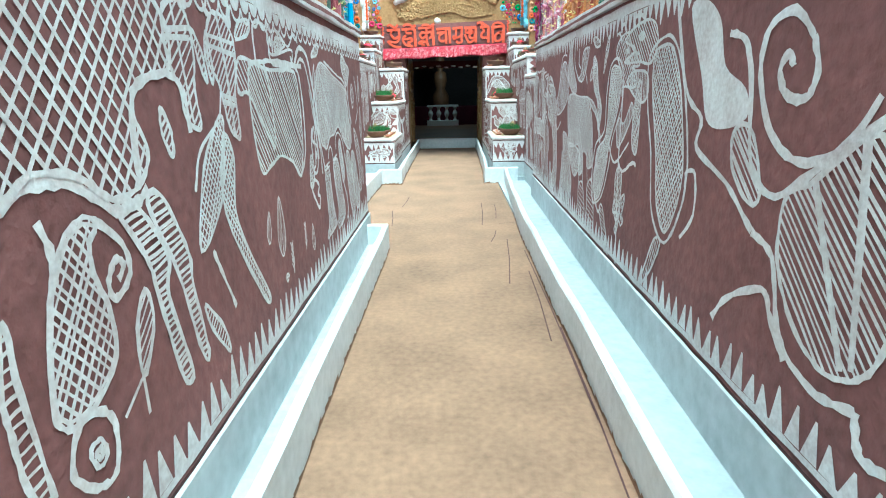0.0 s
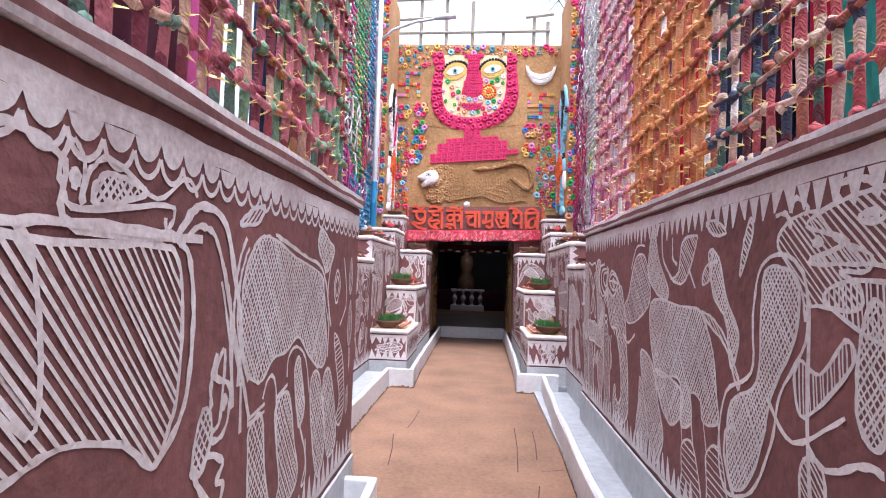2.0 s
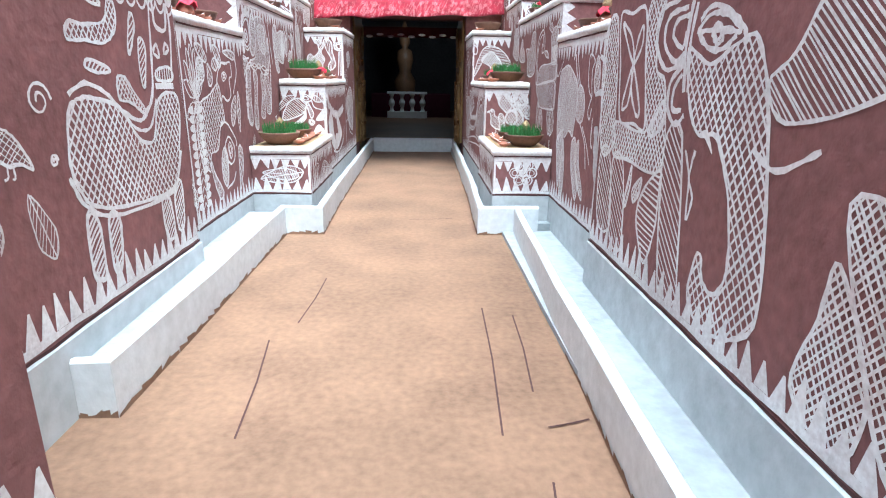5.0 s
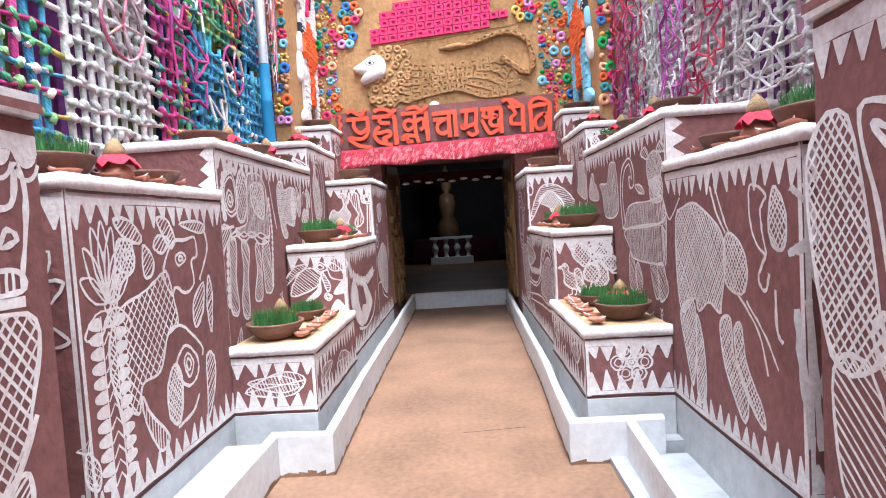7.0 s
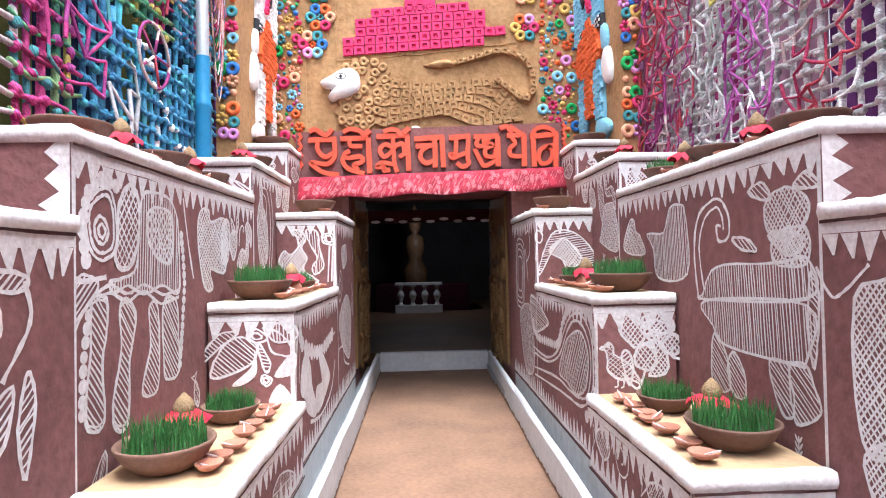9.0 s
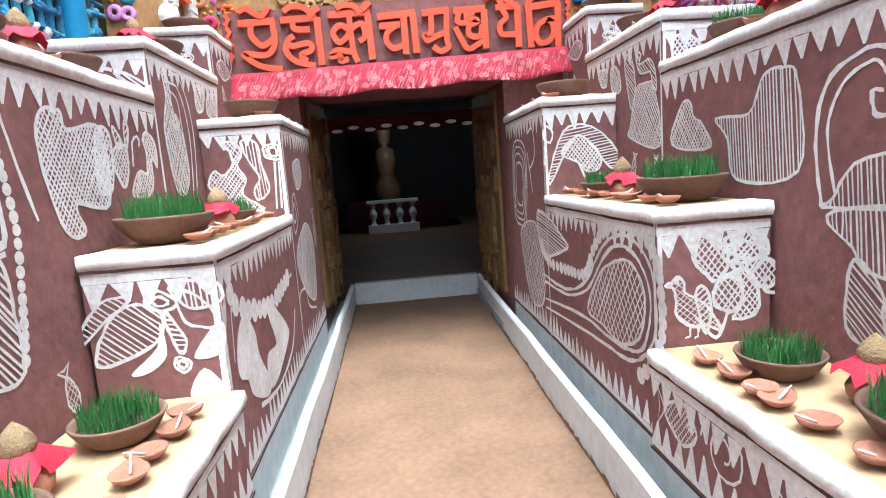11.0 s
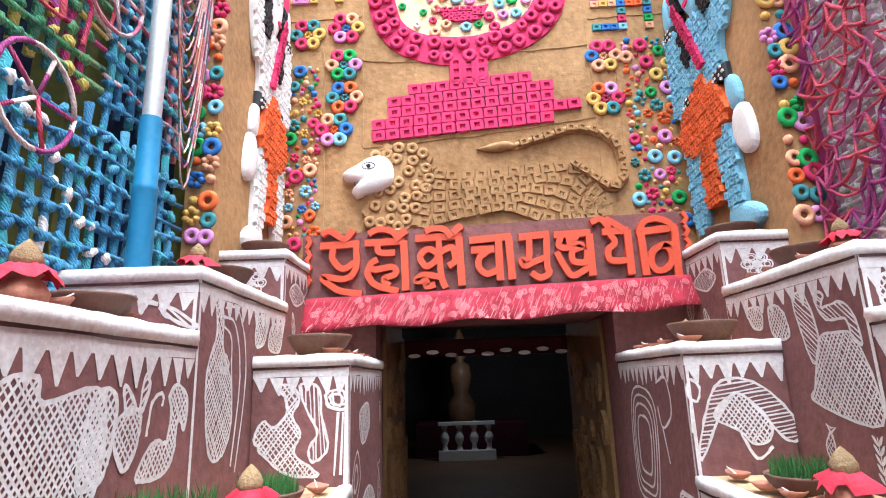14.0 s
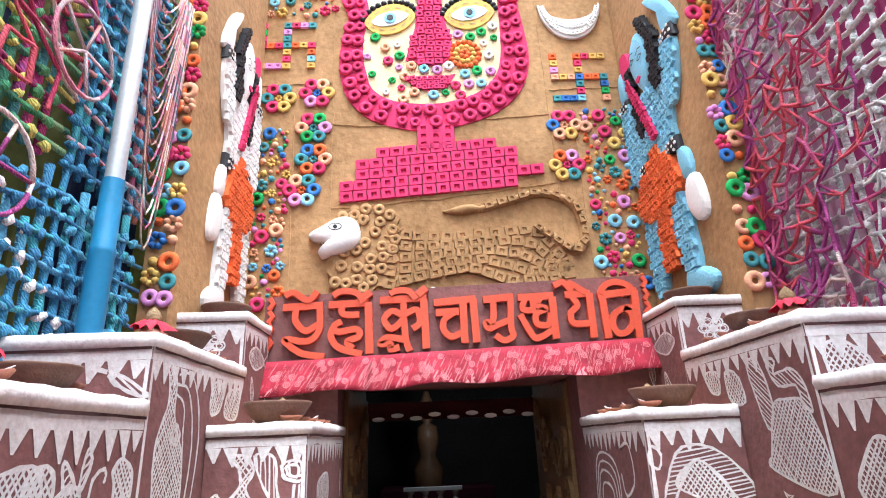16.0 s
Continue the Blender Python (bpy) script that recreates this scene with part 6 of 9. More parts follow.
# ---- stepped plinths either side of the doorway ----
def tier(name, x0, x1, y0, y1, top, side, label, foot=0.31, slab=SLAB):
    """One mud block of the stepped plinth; side -1 stands on the left. Returns it with its painted faces."""
    a, b = (x0, x1) if side > 0 else (-x1, -x0)
    g = Geo()
    g.box(a, b, y0, y1, foot, top - 0.03)
    w = structure(name, g, BROWN, label)
    g = Geo()
    g.box(a + (0 if side > 0 else 0), b, y0 - 0.015, y1, -0.02, foot - 0.002)
    part("foot", g, LIME, w, "whitewashed foot")
    # uneven rim and slab: one bent bar along the front and the inner edge
    xi, xo = (a, b) if side > 0 else (b, a)
    n1, n2 = max(4, int(abs(x1 - x0) / 0.07)), max(4, int((y1 - y0) / 0.07))
    line = [(xo + (xi - xo) * k / n1, y0) for k in range(n1)] + [(xi, y0 + (y1 - y0) * k / n2) for k in range(n2 + 1)]
    g = Geo()
    for k, (x, y) in enumerate(line):
        ox = -side * (1 if k >= n1 else 0)
        oy = -1 if k <= n1 else 0
        e, t = rnd.uniform(0.010, 0.026), rnd.uniform(0.004, 0.016)
        for d, z in ((e * 0.6, top - 0.05), (e, top - 0.025), (e * 0.7, top + t * 0.6), (-0.012, top + t), (-0.042, top + t * 0.5), (-0.042, top - 0.05)):
            g.v.append((x + ox * d, y + oy * d, z))
    for k in range(len(line) - 1):
        for j in range(6):
            i2 = (j + 1) % 6
            g.f.append((6 * k + j, 6 * k + i2, 6 * k + 6 + i2, 6 * k + 6 + j))
    g.f.append(tuple(range(6)))
    g.f.append(tuple(6 * (len(line) - 1) + j for j in range(6)))
    part("rim", g, WHITE, w, "lumpy white rim", True)
    g = Geo()
    ins = 0.035
    g.box(a + (ins if side > 0 else 0), b - (ins if side < 0 else 0), y0 + ins, y1, top - 0.03, top)
    part("slab", g, slab, w, "pale mud slab")
    front = face((a if side > 0 else b, y0, 0), (1 if side > 0 else -1, 0, 0), (0, -1, 0))
    inner = face((xi, y0, 0), (0, 1, 0), (-side, 0, 0))
    return w, front, inner, abs(x1 - x0), y1 - y0


def dress(front, inner, W, L, top, parent, foot, fig_front=None, fig_side=None, lo_front=None, lo_side=None, plain=False):
    """Borders and drawings on both faces of a block; a plain front has only a toothed upright edge."""
    for at, span, fig, lo in ((front, W, fig_front, lo_front), (inner, L, fig_side, lo_side)):
        m = Mural(at)
        base = foot if lo is None else lo
        m.place(0, 0, 1, 1)
        if plain and at is front:
            m.upright_teeth(0.0, base, top - 0.04, 0.085, 0.075)
            m.done(parent)
            continue
        m.band(0.0, span, top - 0.10, top - 0.05)
        m.teeth(0, span, top - 0.10, 0.085, 0.085, False)
        if base < 0.4:
            m.band(0, span, base + 0.015, base + 0.04)
            m.teeth(0, span, base + 0.04, 0.08, 0.10, True)
            dark_line(at, 0, span, base + 0.006, parent)
        m.line([(0.012, base), (0.012, top - 0.06)], 0.9, False, False)
        if fig:
            fig(m)
            m.fillers(0.04, span - 0.04, base + (0.16 if base < 0.4 else 0.04), top - 0.2, 60)
        m.done(parent)
        dark_line(at, 0, span, top - 0.055, parent, 0.012)


for s, tag in ((1, "right"), (-1, "left")):
    # low tiers towards the walkway
    w, f, i, W, L = tier("plinth_low_" + tag, 0.765, 1.25, 8.84, 9.99, 0.70, s, "lowest maroon mud step with white teeth and flowers")
    if s > 0:
        dress(f, i, W, L, 0.70, w, 0.31, lambda m: m.place(0.13, 0.38, 0.25, 0.25).flower(6), lambda m: (m.place(0.15, 0.42, 0.3, 0.18).fish(), m.place(0.55, 0.40, 0.25, 0.25).spiral((0.5, 0.5), 0.5), m.place(0.82, 0.4, 0.28, 0.22).fish()))
    else:
        dress(f, i, W, L, 0.70, w, 0.31, lambda m: (m.place(0.06, 0.50, 0.36, 0.36, -10).leaf(), m.place(0.10, 0.47, 0.3, 0.25, 4).leaf()), lambda m: (m.place(0.1, 0.45, 0.3, 0.3, 10).leaf(), m.place(0.55, 0.46, 0.4, 0.3, -8).leaf()))
    w, f, i, W, L = tier("plinth_mid_" + tag, 0.80, 1.25, 10.0, 11.48, 1.23, s, "middle maroon mud step with a white bird and flowers")
    dress(f, i, W, L, 1.23, w, 0.31, right_orchid if s > 0 else left_fish_bird, right_great_peacock if s > 0 else left_leaf_garland, lo_front=0.70)
    w, f, i, W, L = tier("plinth_high_" + tag, 0.80, 1.27, 11.49, 12.62, 1.83, s, "upper maroon mud step beside the doorway with a white peacock")
    dress(f, i, W, L, 1.83, w, 0.31, right_arched_bird if s > 0 else left_peacock_panel, left_tall_fish if s < 0 else None, lo_front=1.23)
    # tall tiers along the sides
    w, f, i, W, L = tier("side_block_front_" + tag, 1.255, 1.95, 7.62, 8.87, 1.60, s, "tall maroon block with a white lotus pillar and animals", 0.31, BROWN)
    if s > 0:
        dress(f, i, W, L, 1.60, w, 0.31, right_lotus_side, right_hatched_bull)
    else:
        dress(f, i, W, L, 1.60, w, 0.31, lambda m: (m.place(0.02, 1.02, 0.4, 0.42).lotus(), m.place(0.2, 0.42, 0.24, 0.66).pillar()),
              lambda m: (m.place(0.03, 1.02, 0.3, 0.42).lotus(), m.place(0.17, 0.42, 0.24, 0.66).pillar(), left_rearing_cow(m)))
    w, f, i, W, L = tier("side_block_mid_" + tag, 1.27, 1.95, 8.88, 10.87, 1.90, s, "tall maroon block with a white drawn elephant and horse", 0.31, BROWN)
    if s > 0:
        dress(f, i, W, L, 1.90, w, 0.31, None, lambda m: (right_horned_cow(m), right_small_horse(m)), lo_front=1.60, plain=True)
    else:
        dress(f, i, W, L, 1.90, w, 0.31, None, lambda m: (left_elephant(m), left_small_bull(m), left_swan_and_deer(m)), lo_front=1.60, plain=True)
    w, f, i, W, L = tier("side_block_back_" + tag, 1.275, 1.95, 10.88, 11.98, 2.16, s, "maroon block with a tall white peacock", 0.31, BROWN)
    dress(f, i, W, L, 2.16, w, 0.31, right_curled_leaf if s > 0 else left_wave_leaf, right_tall_peacock if s > 0 else left_tall_peacock, lo_front=1.90)
    w, f, i, W, L = tier("side_block_door_" + tag, 1.29, 1.75, 11.99, 12.62, 2.49, s, "small white-edged block under the facade with a flower", 0.31, BROWN)
    dress(f, i, W, L, 2.49, w, 0.31, lambda m: m.place(0.1, 2.22, 0.2, 0.15).flower(6), lambda m: m.place(0.1, 2.15, 0.4, 0.2).fish(), lo_front=2.16)

# ---- facade ----
FY = 13.2
g = Geo()
g.box(-1.74, 1.70, FY, FY + 0.25, 2.31, 6.22)
FAC = structure("wall_facade", g, TAN, "tan mud-plastered facade with a modelled red face, lion and clay rings")
g = Geo()
g.box(-3.4, -0.84, 12.63, FY + 0.25, -0.02, 2.305)
g.box(0.80, 3.4, 12.63, FY + 0.25, -0.02, 2.305)
g.box(-0.835, 0.795, 12.64, FY + 0.25, 2.13, 2.30)
structure("wall_doorway", g, BROWN, "maroon wall around the doorway")
for s, tag in ((1, "right"), (-1, "left")):
    g = Geo()
    xa = 1.69 if s > 0 else -1.86
    g.box(xa, xa + 0.17, 11.85, FY - 0.003, 2.16, 6.9)
    structure("wall_return_" + tag, g, TAN, "tan mud-plastered side panel with a modelled figure")
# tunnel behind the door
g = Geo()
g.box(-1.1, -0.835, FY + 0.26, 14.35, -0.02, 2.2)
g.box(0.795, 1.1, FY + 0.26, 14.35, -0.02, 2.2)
structure("wall_tunnel", g, CARVED, "passage wall behind the doorway, shade put into its ochre")
structure("ceiling_tunnel", (lambda q: (q.box(-1.1, 1.1, FY + 0.26, 14.4, 2.2, 2.35), q)[1])(Geo()), HALL, "low passage ceiling, shade put into its near-black colour")
g = Geo()
g.box(-0.68, 0.72, 14.30, 14.42, -0.02, 0.235)
structure("step_riser", g, KERB, "white-painted step at the temple threshold")
g = Geo()
g.box(-3.2, 3.2, 14.425, 24, 0.0, 0.225)
structure("floor_hall", g, material("hall_floor", (0.16, 0.085, 0.05), 0.7, 0.2, 5, 0.3, 30), "dim brown floor of the inner hall")
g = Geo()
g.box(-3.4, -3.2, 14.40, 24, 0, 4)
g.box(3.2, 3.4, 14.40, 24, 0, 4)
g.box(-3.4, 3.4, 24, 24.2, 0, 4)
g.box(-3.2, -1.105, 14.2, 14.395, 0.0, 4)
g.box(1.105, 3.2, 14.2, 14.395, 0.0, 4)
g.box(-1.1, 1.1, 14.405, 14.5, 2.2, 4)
structure("wall_hall", g, HALL, "inner hall walls, gloom put into their near-black colour")
structure("ceiling_hall", (lambda q: (q.box(-3.4, 3.4, 14.2, 24.2, 4.0, 4.2), q)[1])(Geo()), HALL, "inner hall ceiling, gloom put into its near-black colour")

# ---- wrapped lattices above the walls ----
TIN = []


def lattice(name, x, y0, y1, z0, z1, mats, step, rails, label, r=0.017, xi=1):
    top = thing(name, label, "lattice", "wrapped lattices")
    n = int((y1 - y0) / step)
    for k in range(n):
        y = y0 + step * (k + 0.5) + rnd.uniform(-0.012, 0.012)
        zt = z1 + rnd.uniform(-0.3, 0.1)
        g = Geo()
        pts = [(x + rnd.uniform(-0.008, 0.008), y + rnd.uniform(-0.008, 0.008), z0 + (zt - z0) * t / 14) for t in range(15)]
        g.tube(pts, [r * rnd.uniform(0.8, 1.3) for _ in pts], 6)
        part("upright", g, mats[k * len(mats) // n] if len(mats) > 1 else mats[0], top, "", True)
        for t in range(int((zt - z0) / 0.11)):
            TIN.append((x, y, z0 + 0.11 * t + rnd.uniform(0, 0.1)))
    q = int((z1 - z0) / rails)
    for k in range(q):
        z = z0 + 0.05 + rails * k
        m = max(4, int((y1 - y0) / 0.22))
        pts = [(x + 0.012 * xi, y0 + (y1 - y0) * t / m, z + rnd.uniform(-0.028, 0.028)) for t in range(m + 1)]
        g = Geo()
        g.tube(pts, [r * 0.8 * rnd.uniform(0.7, 1.3) for _ in pts], 5)
        part("rail", g, mats[k % len(mats)], top, "", True)
    g = Geo()
    for k in range(n):
        for j in range(q):
            y, z = y0 + step * (k + 0.5), z0 + 0.05 + rails * j
            c = Vector((x + 0.012 * xi, y + rnd.uniform(-0.01, 0.01), z + rnd.uniform(-0.02, 0.02)))
            d = Vector((rnd.uniform(-0.4, 0.4), rnd.uniform(-1, 1), rnd.uniform(-1, 1))).normalized() * r * 1.7
            g.tube([c - d, c, c + d], [r * 0.9, r * 1.5 * rnd.uniform(0.8, 1.25), r * 0.9], 5)
    kn = part("knot", g, mats[0], top, "tied cloth knots", True)
    kn["kind"] = "stuff"
    return top


lattice("lattice_screen", -0.76, -3, 5.15, 1.90, 5.3, [WRAP_L], 0.108, 0.175, "bamboo lattice wrapped in rose, maroon and green cloth with gold tinsel", 0.0175, 1)
lattice("lattice_screen", 1.27, -3, 3.3, 1.94, 5.2, [WRAP_RO], 0.108, 0.175, "bamboo lattice wrapped in rust and red cloth with gold tinsel", 0.0175, -1)
lattice("lattice_screen", 1.28, 3.3, 4.6, 1.94, 5.25, [WRAP_R], 0.108, 0.175, "bamboo lattice wrapped in dark, cream and green cloth", 0.0175, -1)
lattice("lattice_screen", 1.29, 4.6, 6.2, 1.94, 5.3, [WRAP_O], 0.108, 0.175, "bamboo lattice wrapped in orange cloth", 0.0175, -1)
lattice("lattice_screen", 1.30, 6.2, 7.5, 1.94, 5.4, [WRAP_PK], 0.108, 0.175, "bamboo lattice wrapped in pink and grey cloth", 0.0175, -1)

# ---- fabrics and enclosure behind the lattices ----
for s, tag in ((1, "right"), (-1, "left")):
    g = Geo()
    xa = 3.4 if s > 0 else -3.6
    g.box(xa, xa + 0.2, -4.2, 14.2, -0.02, 2.6)
    structure("wall_outer_" + tag, g, CLOTHS[1], "dark cloth-hung outer enclosure behind the lattice")


def hanging(name, x, y0, y1, z0, z1, mat, label):
    g = Geo()
    n = 14
    for i in range(n + 1):
        for z in (z0, z1):
            g.v.append((x + 0.05 * math.sin(i * 1.9) + rnd.uniform(-0.01, 0.01), y0 + (y1 - y0) * i / n, z))
    for i in range(n):
        g.f.append((2 * i, 2 * i + 2, 2 * i + 3, 2 * i + 1))
    ob = part(name, g, mat, None, "", True)
    so = ob.modifiers.new("thick", "SOLIDIFY")
    so.thickness = 0.006
    return tagged(ob, label, "cloth", "hanging cloths")


names = ["magenta", "maroon", "red", "turquoise", "violet", "olive", "rose", "lime green", "navy"]
for s in (1, -1):
    for k in range(4):
        hanging("hanging_cloth", s * 2.95, -3.2 + 2.7 * k, -0.45 + 2.7 * k, -0.055, 4.7, CLOTHS[(0, 6, 4, 0)[k]], names[(0, 6, 4, 0)[k]] + " cloth wall hanging behind the lattice")
    y = -3.0
    while y < 7.4:
        w = rnd.uniform(0.35, 0.9)
        k = rnd.choice((0, 1, 1, 4, 4, 5, 6, 8, 1, 1, 7, 4)) if s < 0 else rnd.choice((2, 2, 1, 1, 3, 4, 8, 1, 1, 4))
        if not (s < 0 and y > 4.6):
            z0 = -0.055
            hanging("hanging_cloth", s * rnd.uniform(1.9, 2.6) - (0 if s > 0 else -0.4), y, y + w, z0, rnd.uniform(3.8, 4.9), CLOTHS[k], names[k] + " cloth hanging behind the lattice")
        y += w * rnd.uniform(0.55, 0.85)
structure("wall_rear", (lambda q: (q.box(-3.6, 3.6, -4.4, -4.2, -0.02, 2.6), q)[1])(Geo()), CLOTHS[1], "plain dark cloth wall closing the passage behind")

# ---- name board and awning ----
def multi(name, geos, label, category, parent=None, smooth=False):
    """One mesh made of several materials: geos is a list of (Geo, material)."""
    me = bpy.data.meshes.new(name)
    v, f, mi = [], [], []
    for k, (q, mat) in enumerate(geos):
        n = len(v)
        v += q.v
        f += [tuple(n + i for i in p) for p in q.f]
        mi += [k] * len(q.f)
        me.materials.append(mat)
    me.from_pydata(v, [], f)
    me.polygons.foreach_set("material_index", mi)
    if smooth:
        me.shade_smooth()
    me.update()
    ob = new(name, me)
    ob.parent = parent
    return tagged(ob, label, category)


board = thing("name_board", "maroon board with raised orange Devanagari letters over the doorway", "sign")
tilt = 0.028
at_b = lambda u, v, h: Vector((u, 12.50 - h, v + tilt * u))
g = Geo()
g.prism([(-1.33, 2.30), (1.33, 2.30), (1.33, 2.745), (-1.33, 2.745)], at_b, -0.1, 0.0)
part("panel", g, BROWN, board)
letter_ai = ([(-1.20, 2.64), (-0.93, 2.64)],
    [(-1.11, 2.62), (-1.11, 2.54), (-1.04, 2.47), (-0.96, 2.51)],
    [(-0.95, 2.62), (-0.95, 2.47), (-1.02, 2.40), (-1.16, 2.42), (-1.17, 2.40), (-1.06, 2.32), (-0.91, 2.29)],
    [(-1.19, 2.72), (-1.13, 2.74), (-1.03, 2.68), (-0.97, 2.74)],)
letter_hrim = ([(-0.89, 2.64), (-0.62, 2.64)],
    [(-0.80, 2.63), (-0.79, 2.57), (-0.68, 2.56)],
    [(-0.80, 2.52), (-0.85, 2.49), (-0.82, 2.45), (-0.70, 2.46), (-0.68, 2.41), (-0.76, 2.38), (-0.72, 2.33)],
    [(-0.85, 2.49), (-0.87, 2.42), (-0.81, 2.34), (-0.66, 2.29)],
    [(-0.62, 2.64), (-0.61, 2.29)],
    [(-0.86, 2.70), (-0.80, 2.73), (-0.70, 2.71), (-0.65, 2.64)],
    [(-0.60, 2.71), (-0.67, 2.67)],)
letter_klim = ([(-0.54, 2.65), (-0.22, 2.65)],
    [(-0.37, 2.52), (-0.45, 2.57), (-0.51, 2.52), (-0.47, 2.45), (-0.41, 2.48), (-0.37, 2.54)],
    [(-0.38, 2.65), (-0.37, 2.39), (-0.34, 2.29)],
    [(-0.37, 2.54), (-0.29, 2.57), (-0.27, 2.48), (-0.32, 2.44)],
    [(-0.38, 2.37), (-0.49, 2.39), (-0.54, 2.35), (-0.47, 2.35), (-0.47, 2.31), (-0.41, 2.32)],
    [(-0.24, 2.64), (-0.23, 2.30)],
    [(-0.47, 2.69), (-0.42, 2.71), (-0.34, 2.70), (-0.29, 2.64)],
    [(-0.22, 2.72), (-0.28, 2.67)],)
letter_cha = ([(-0.17, 2.61), (0.12, 2.62)],
    [(-0.16, 2.54), (-0.00, 2.54)],
    [(-0.02, 2.54), (-0.10, 2.49), (-0.11, 2.42), (-0.06, 2.37), (0.01, 2.39)],
    [(0.03, 2.61), (0.03, 2.32)],
    [(0.10, 2.62), (0.11, 2.32)],)
letter_mu = ([(0.17, 2.61), (0.38, 2.62)],
    [(0.24, 2.61), (0.23, 2.46), (0.18, 2.45), (0.20, 2.41), (0.26, 2.43), (0.35, 2.46)],
    [(0.36, 2.61), (0.35, 2.41), (0.36, 2.35), (0.30, 2.32), (0.24, 2.36)],)
letter_nda = ([(0.41, 2.61), (0.66, 2.61)],
    [(0.46, 2.60), (0.44, 2.53), (0.51, 2.52), (0.51, 2.60)],
    [(0.57, 2.60), (0.54, 2.55), (0.60, 2.52), (0.53, 2.49), (0.53, 2.42), (0.61, 2.41), (0.63, 2.49)],
    [(0.42, 2.49), (0.47, 2.38), (0.52, 2.32), (0.63, 2.37)],
    [(0.65, 2.60), (0.65, 2.31)],)
letter_yai = ([(0.74, 2.61), (0.92, 2.61)],
    [(0.67, 2.68), (0.74, 2.70), (0.79, 2.63)],
    [(0.77, 2.70), (0.83, 2.66), (0.91, 2.60)],
    [(0.79, 2.59), (0.82, 2.53), (0.77, 2.48), (0.78, 2.41), (0.89, 2.40)],
    [(0.91, 2.61), (0.91, 2.30)],)
letter_vi = ([(0.97, 2.59), (1.25, 2.61)],
    [(1.00, 2.59), (1.01, 2.29)],
    [(0.99, 2.60), (1.03, 2.66), (1.11, 2.68), (1.19, 2.65), (1.23, 2.60)],
    [(1.23, 2.49), (1.14, 2.49), (1.07, 2.45), (1.05, 2.38), (1.08, 2.32), (1.15, 2.33), (1.19, 2.39), (1.18, 2.46), (1.14, 2.49)],
    [(1.23, 2.61), (1.22, 2.27)],)
for strokes in (letter_ai, letter_hrim, letter_klim, letter_cha, letter_mu, letter_nda, letter_yai, letter_vi):
    g = Geo()
    for k, st in enumerate(strokes):
        q = [(p[0], p[1] + 0.018) for p in (smooth_line(st, False, 5) if len(st) > 2 else st)]
        g.ribbon(q, 0.043 if len(st) > 2 else 0.05, at_b, 0.035 + 0.0015 * k, False, 0.0)
    part("letter", g, ORANGE, board)
for x in (-1.285, 1.31):
    g = Geo()
    for k in range(4):
        g.ribbon([(x - 0.012, 2.38 + k * 0.09), (x + 0.015, 2.42 + k * 0.09), (x - 0.008, 2.46 + k * 0.09)], 0.03, at_b, 0.028 + 0.001 * k, False, 0.0)
    part("end_scroll", g, ORANGE, board)

awn = thing("awning", "crimson printed cotton frill hung under the name board", "awning")
g, gp = Geo(), Geo()
n = 150
fold = [0.005 * math.sin(i * 0.9) + 0.004 * math.sin(i * 2.3 + 1) + 0.012 * math.sin(i * 0.23) for i in range(n + 1)]
rows_ = 5
def awn_at(u, t):
    i = (u + 1.31) / 2.64 * n
    k = max(0, min(n - 1, int(i)))
    f = fold[k] + (fold[k + 1] - fold[k]) * (i - k)
    return Vector((u, 12.46 - 0.10 * t - f * (0.4 + t), 2.292 + tilt * u - t * (0.225 + 0.012 * math.sin(u * 9))))
for i in range(n + 1):
    for r in range(rows_ + 1):
        g.v.append(tuple(awn_at(-1.31 + 2.64 * i / n, r / rows_)))
for i in range(n):
    for r in range(rows_):
        a = i * (rows_ + 1) + r
        g.f.append((a, a + 1, a + rows_ + 2, a + rows_ + 1))
for k in range(420):
    u, t = rnd.uniform(-1.22, 1.30), rnd.uniform(0.02, 0.8)
    L = rnd.uniform(0.05, 0.16)
    p = [awn_at(u - d * L * 0.5, min(t + d * L / 0.225, 0.98)) + Vector((0, -0.004, 0)) for d in (0, 0.5, 1)]
    w = rnd.uniform(0.0015, 0.0038)
    gp.poly([p[0] + Vector((w, 0, 0)), p[1] + Vector((w, 0, 0)), p[2] + Vector((w, 0, 0)), p[2], p[1], p[0]])
for k in range(80):
    u, t = rnd.uniform(-1.26, 1.28), rnd.uniform(0.12, 0.88)
    for r0 in (0.021, 0.011):
        for i in range(10):
            a0, a1 = i * 0.6283, (i + 1) * 0.6283
            gp.poly([awn_at(u + r * math.cos(a), t + r / 0.225 * math.sin(a)) + Vector((0, -0.005, 0)) for r, a in ((r0, a0), (r0, a1), (r0 - 0.005, a1), (r0 - 0.005, a0))])
cl = part("cloth", g, RED, awn, "", True)
so = cl.modifiers.new("thick", "SOLIDIFY")
so.thickness = 0.003
so.offset = 1
part("printed_pattern", gp, PALE, awn, "pale pink printed streaks")["kind"] = "stuff"

# ---- relief work on the facade ----
at_f = face((0, FY, 0), (1, 0, 0), (0, -1, 0))
PAL = [PINK, GREEN, YELLOW, ROYAL, ORANGE2, TEAL, LILAC, BLUE, PEACH, PINK, PINK, ORANGE2, TEAL, YELLOW, PEACH]


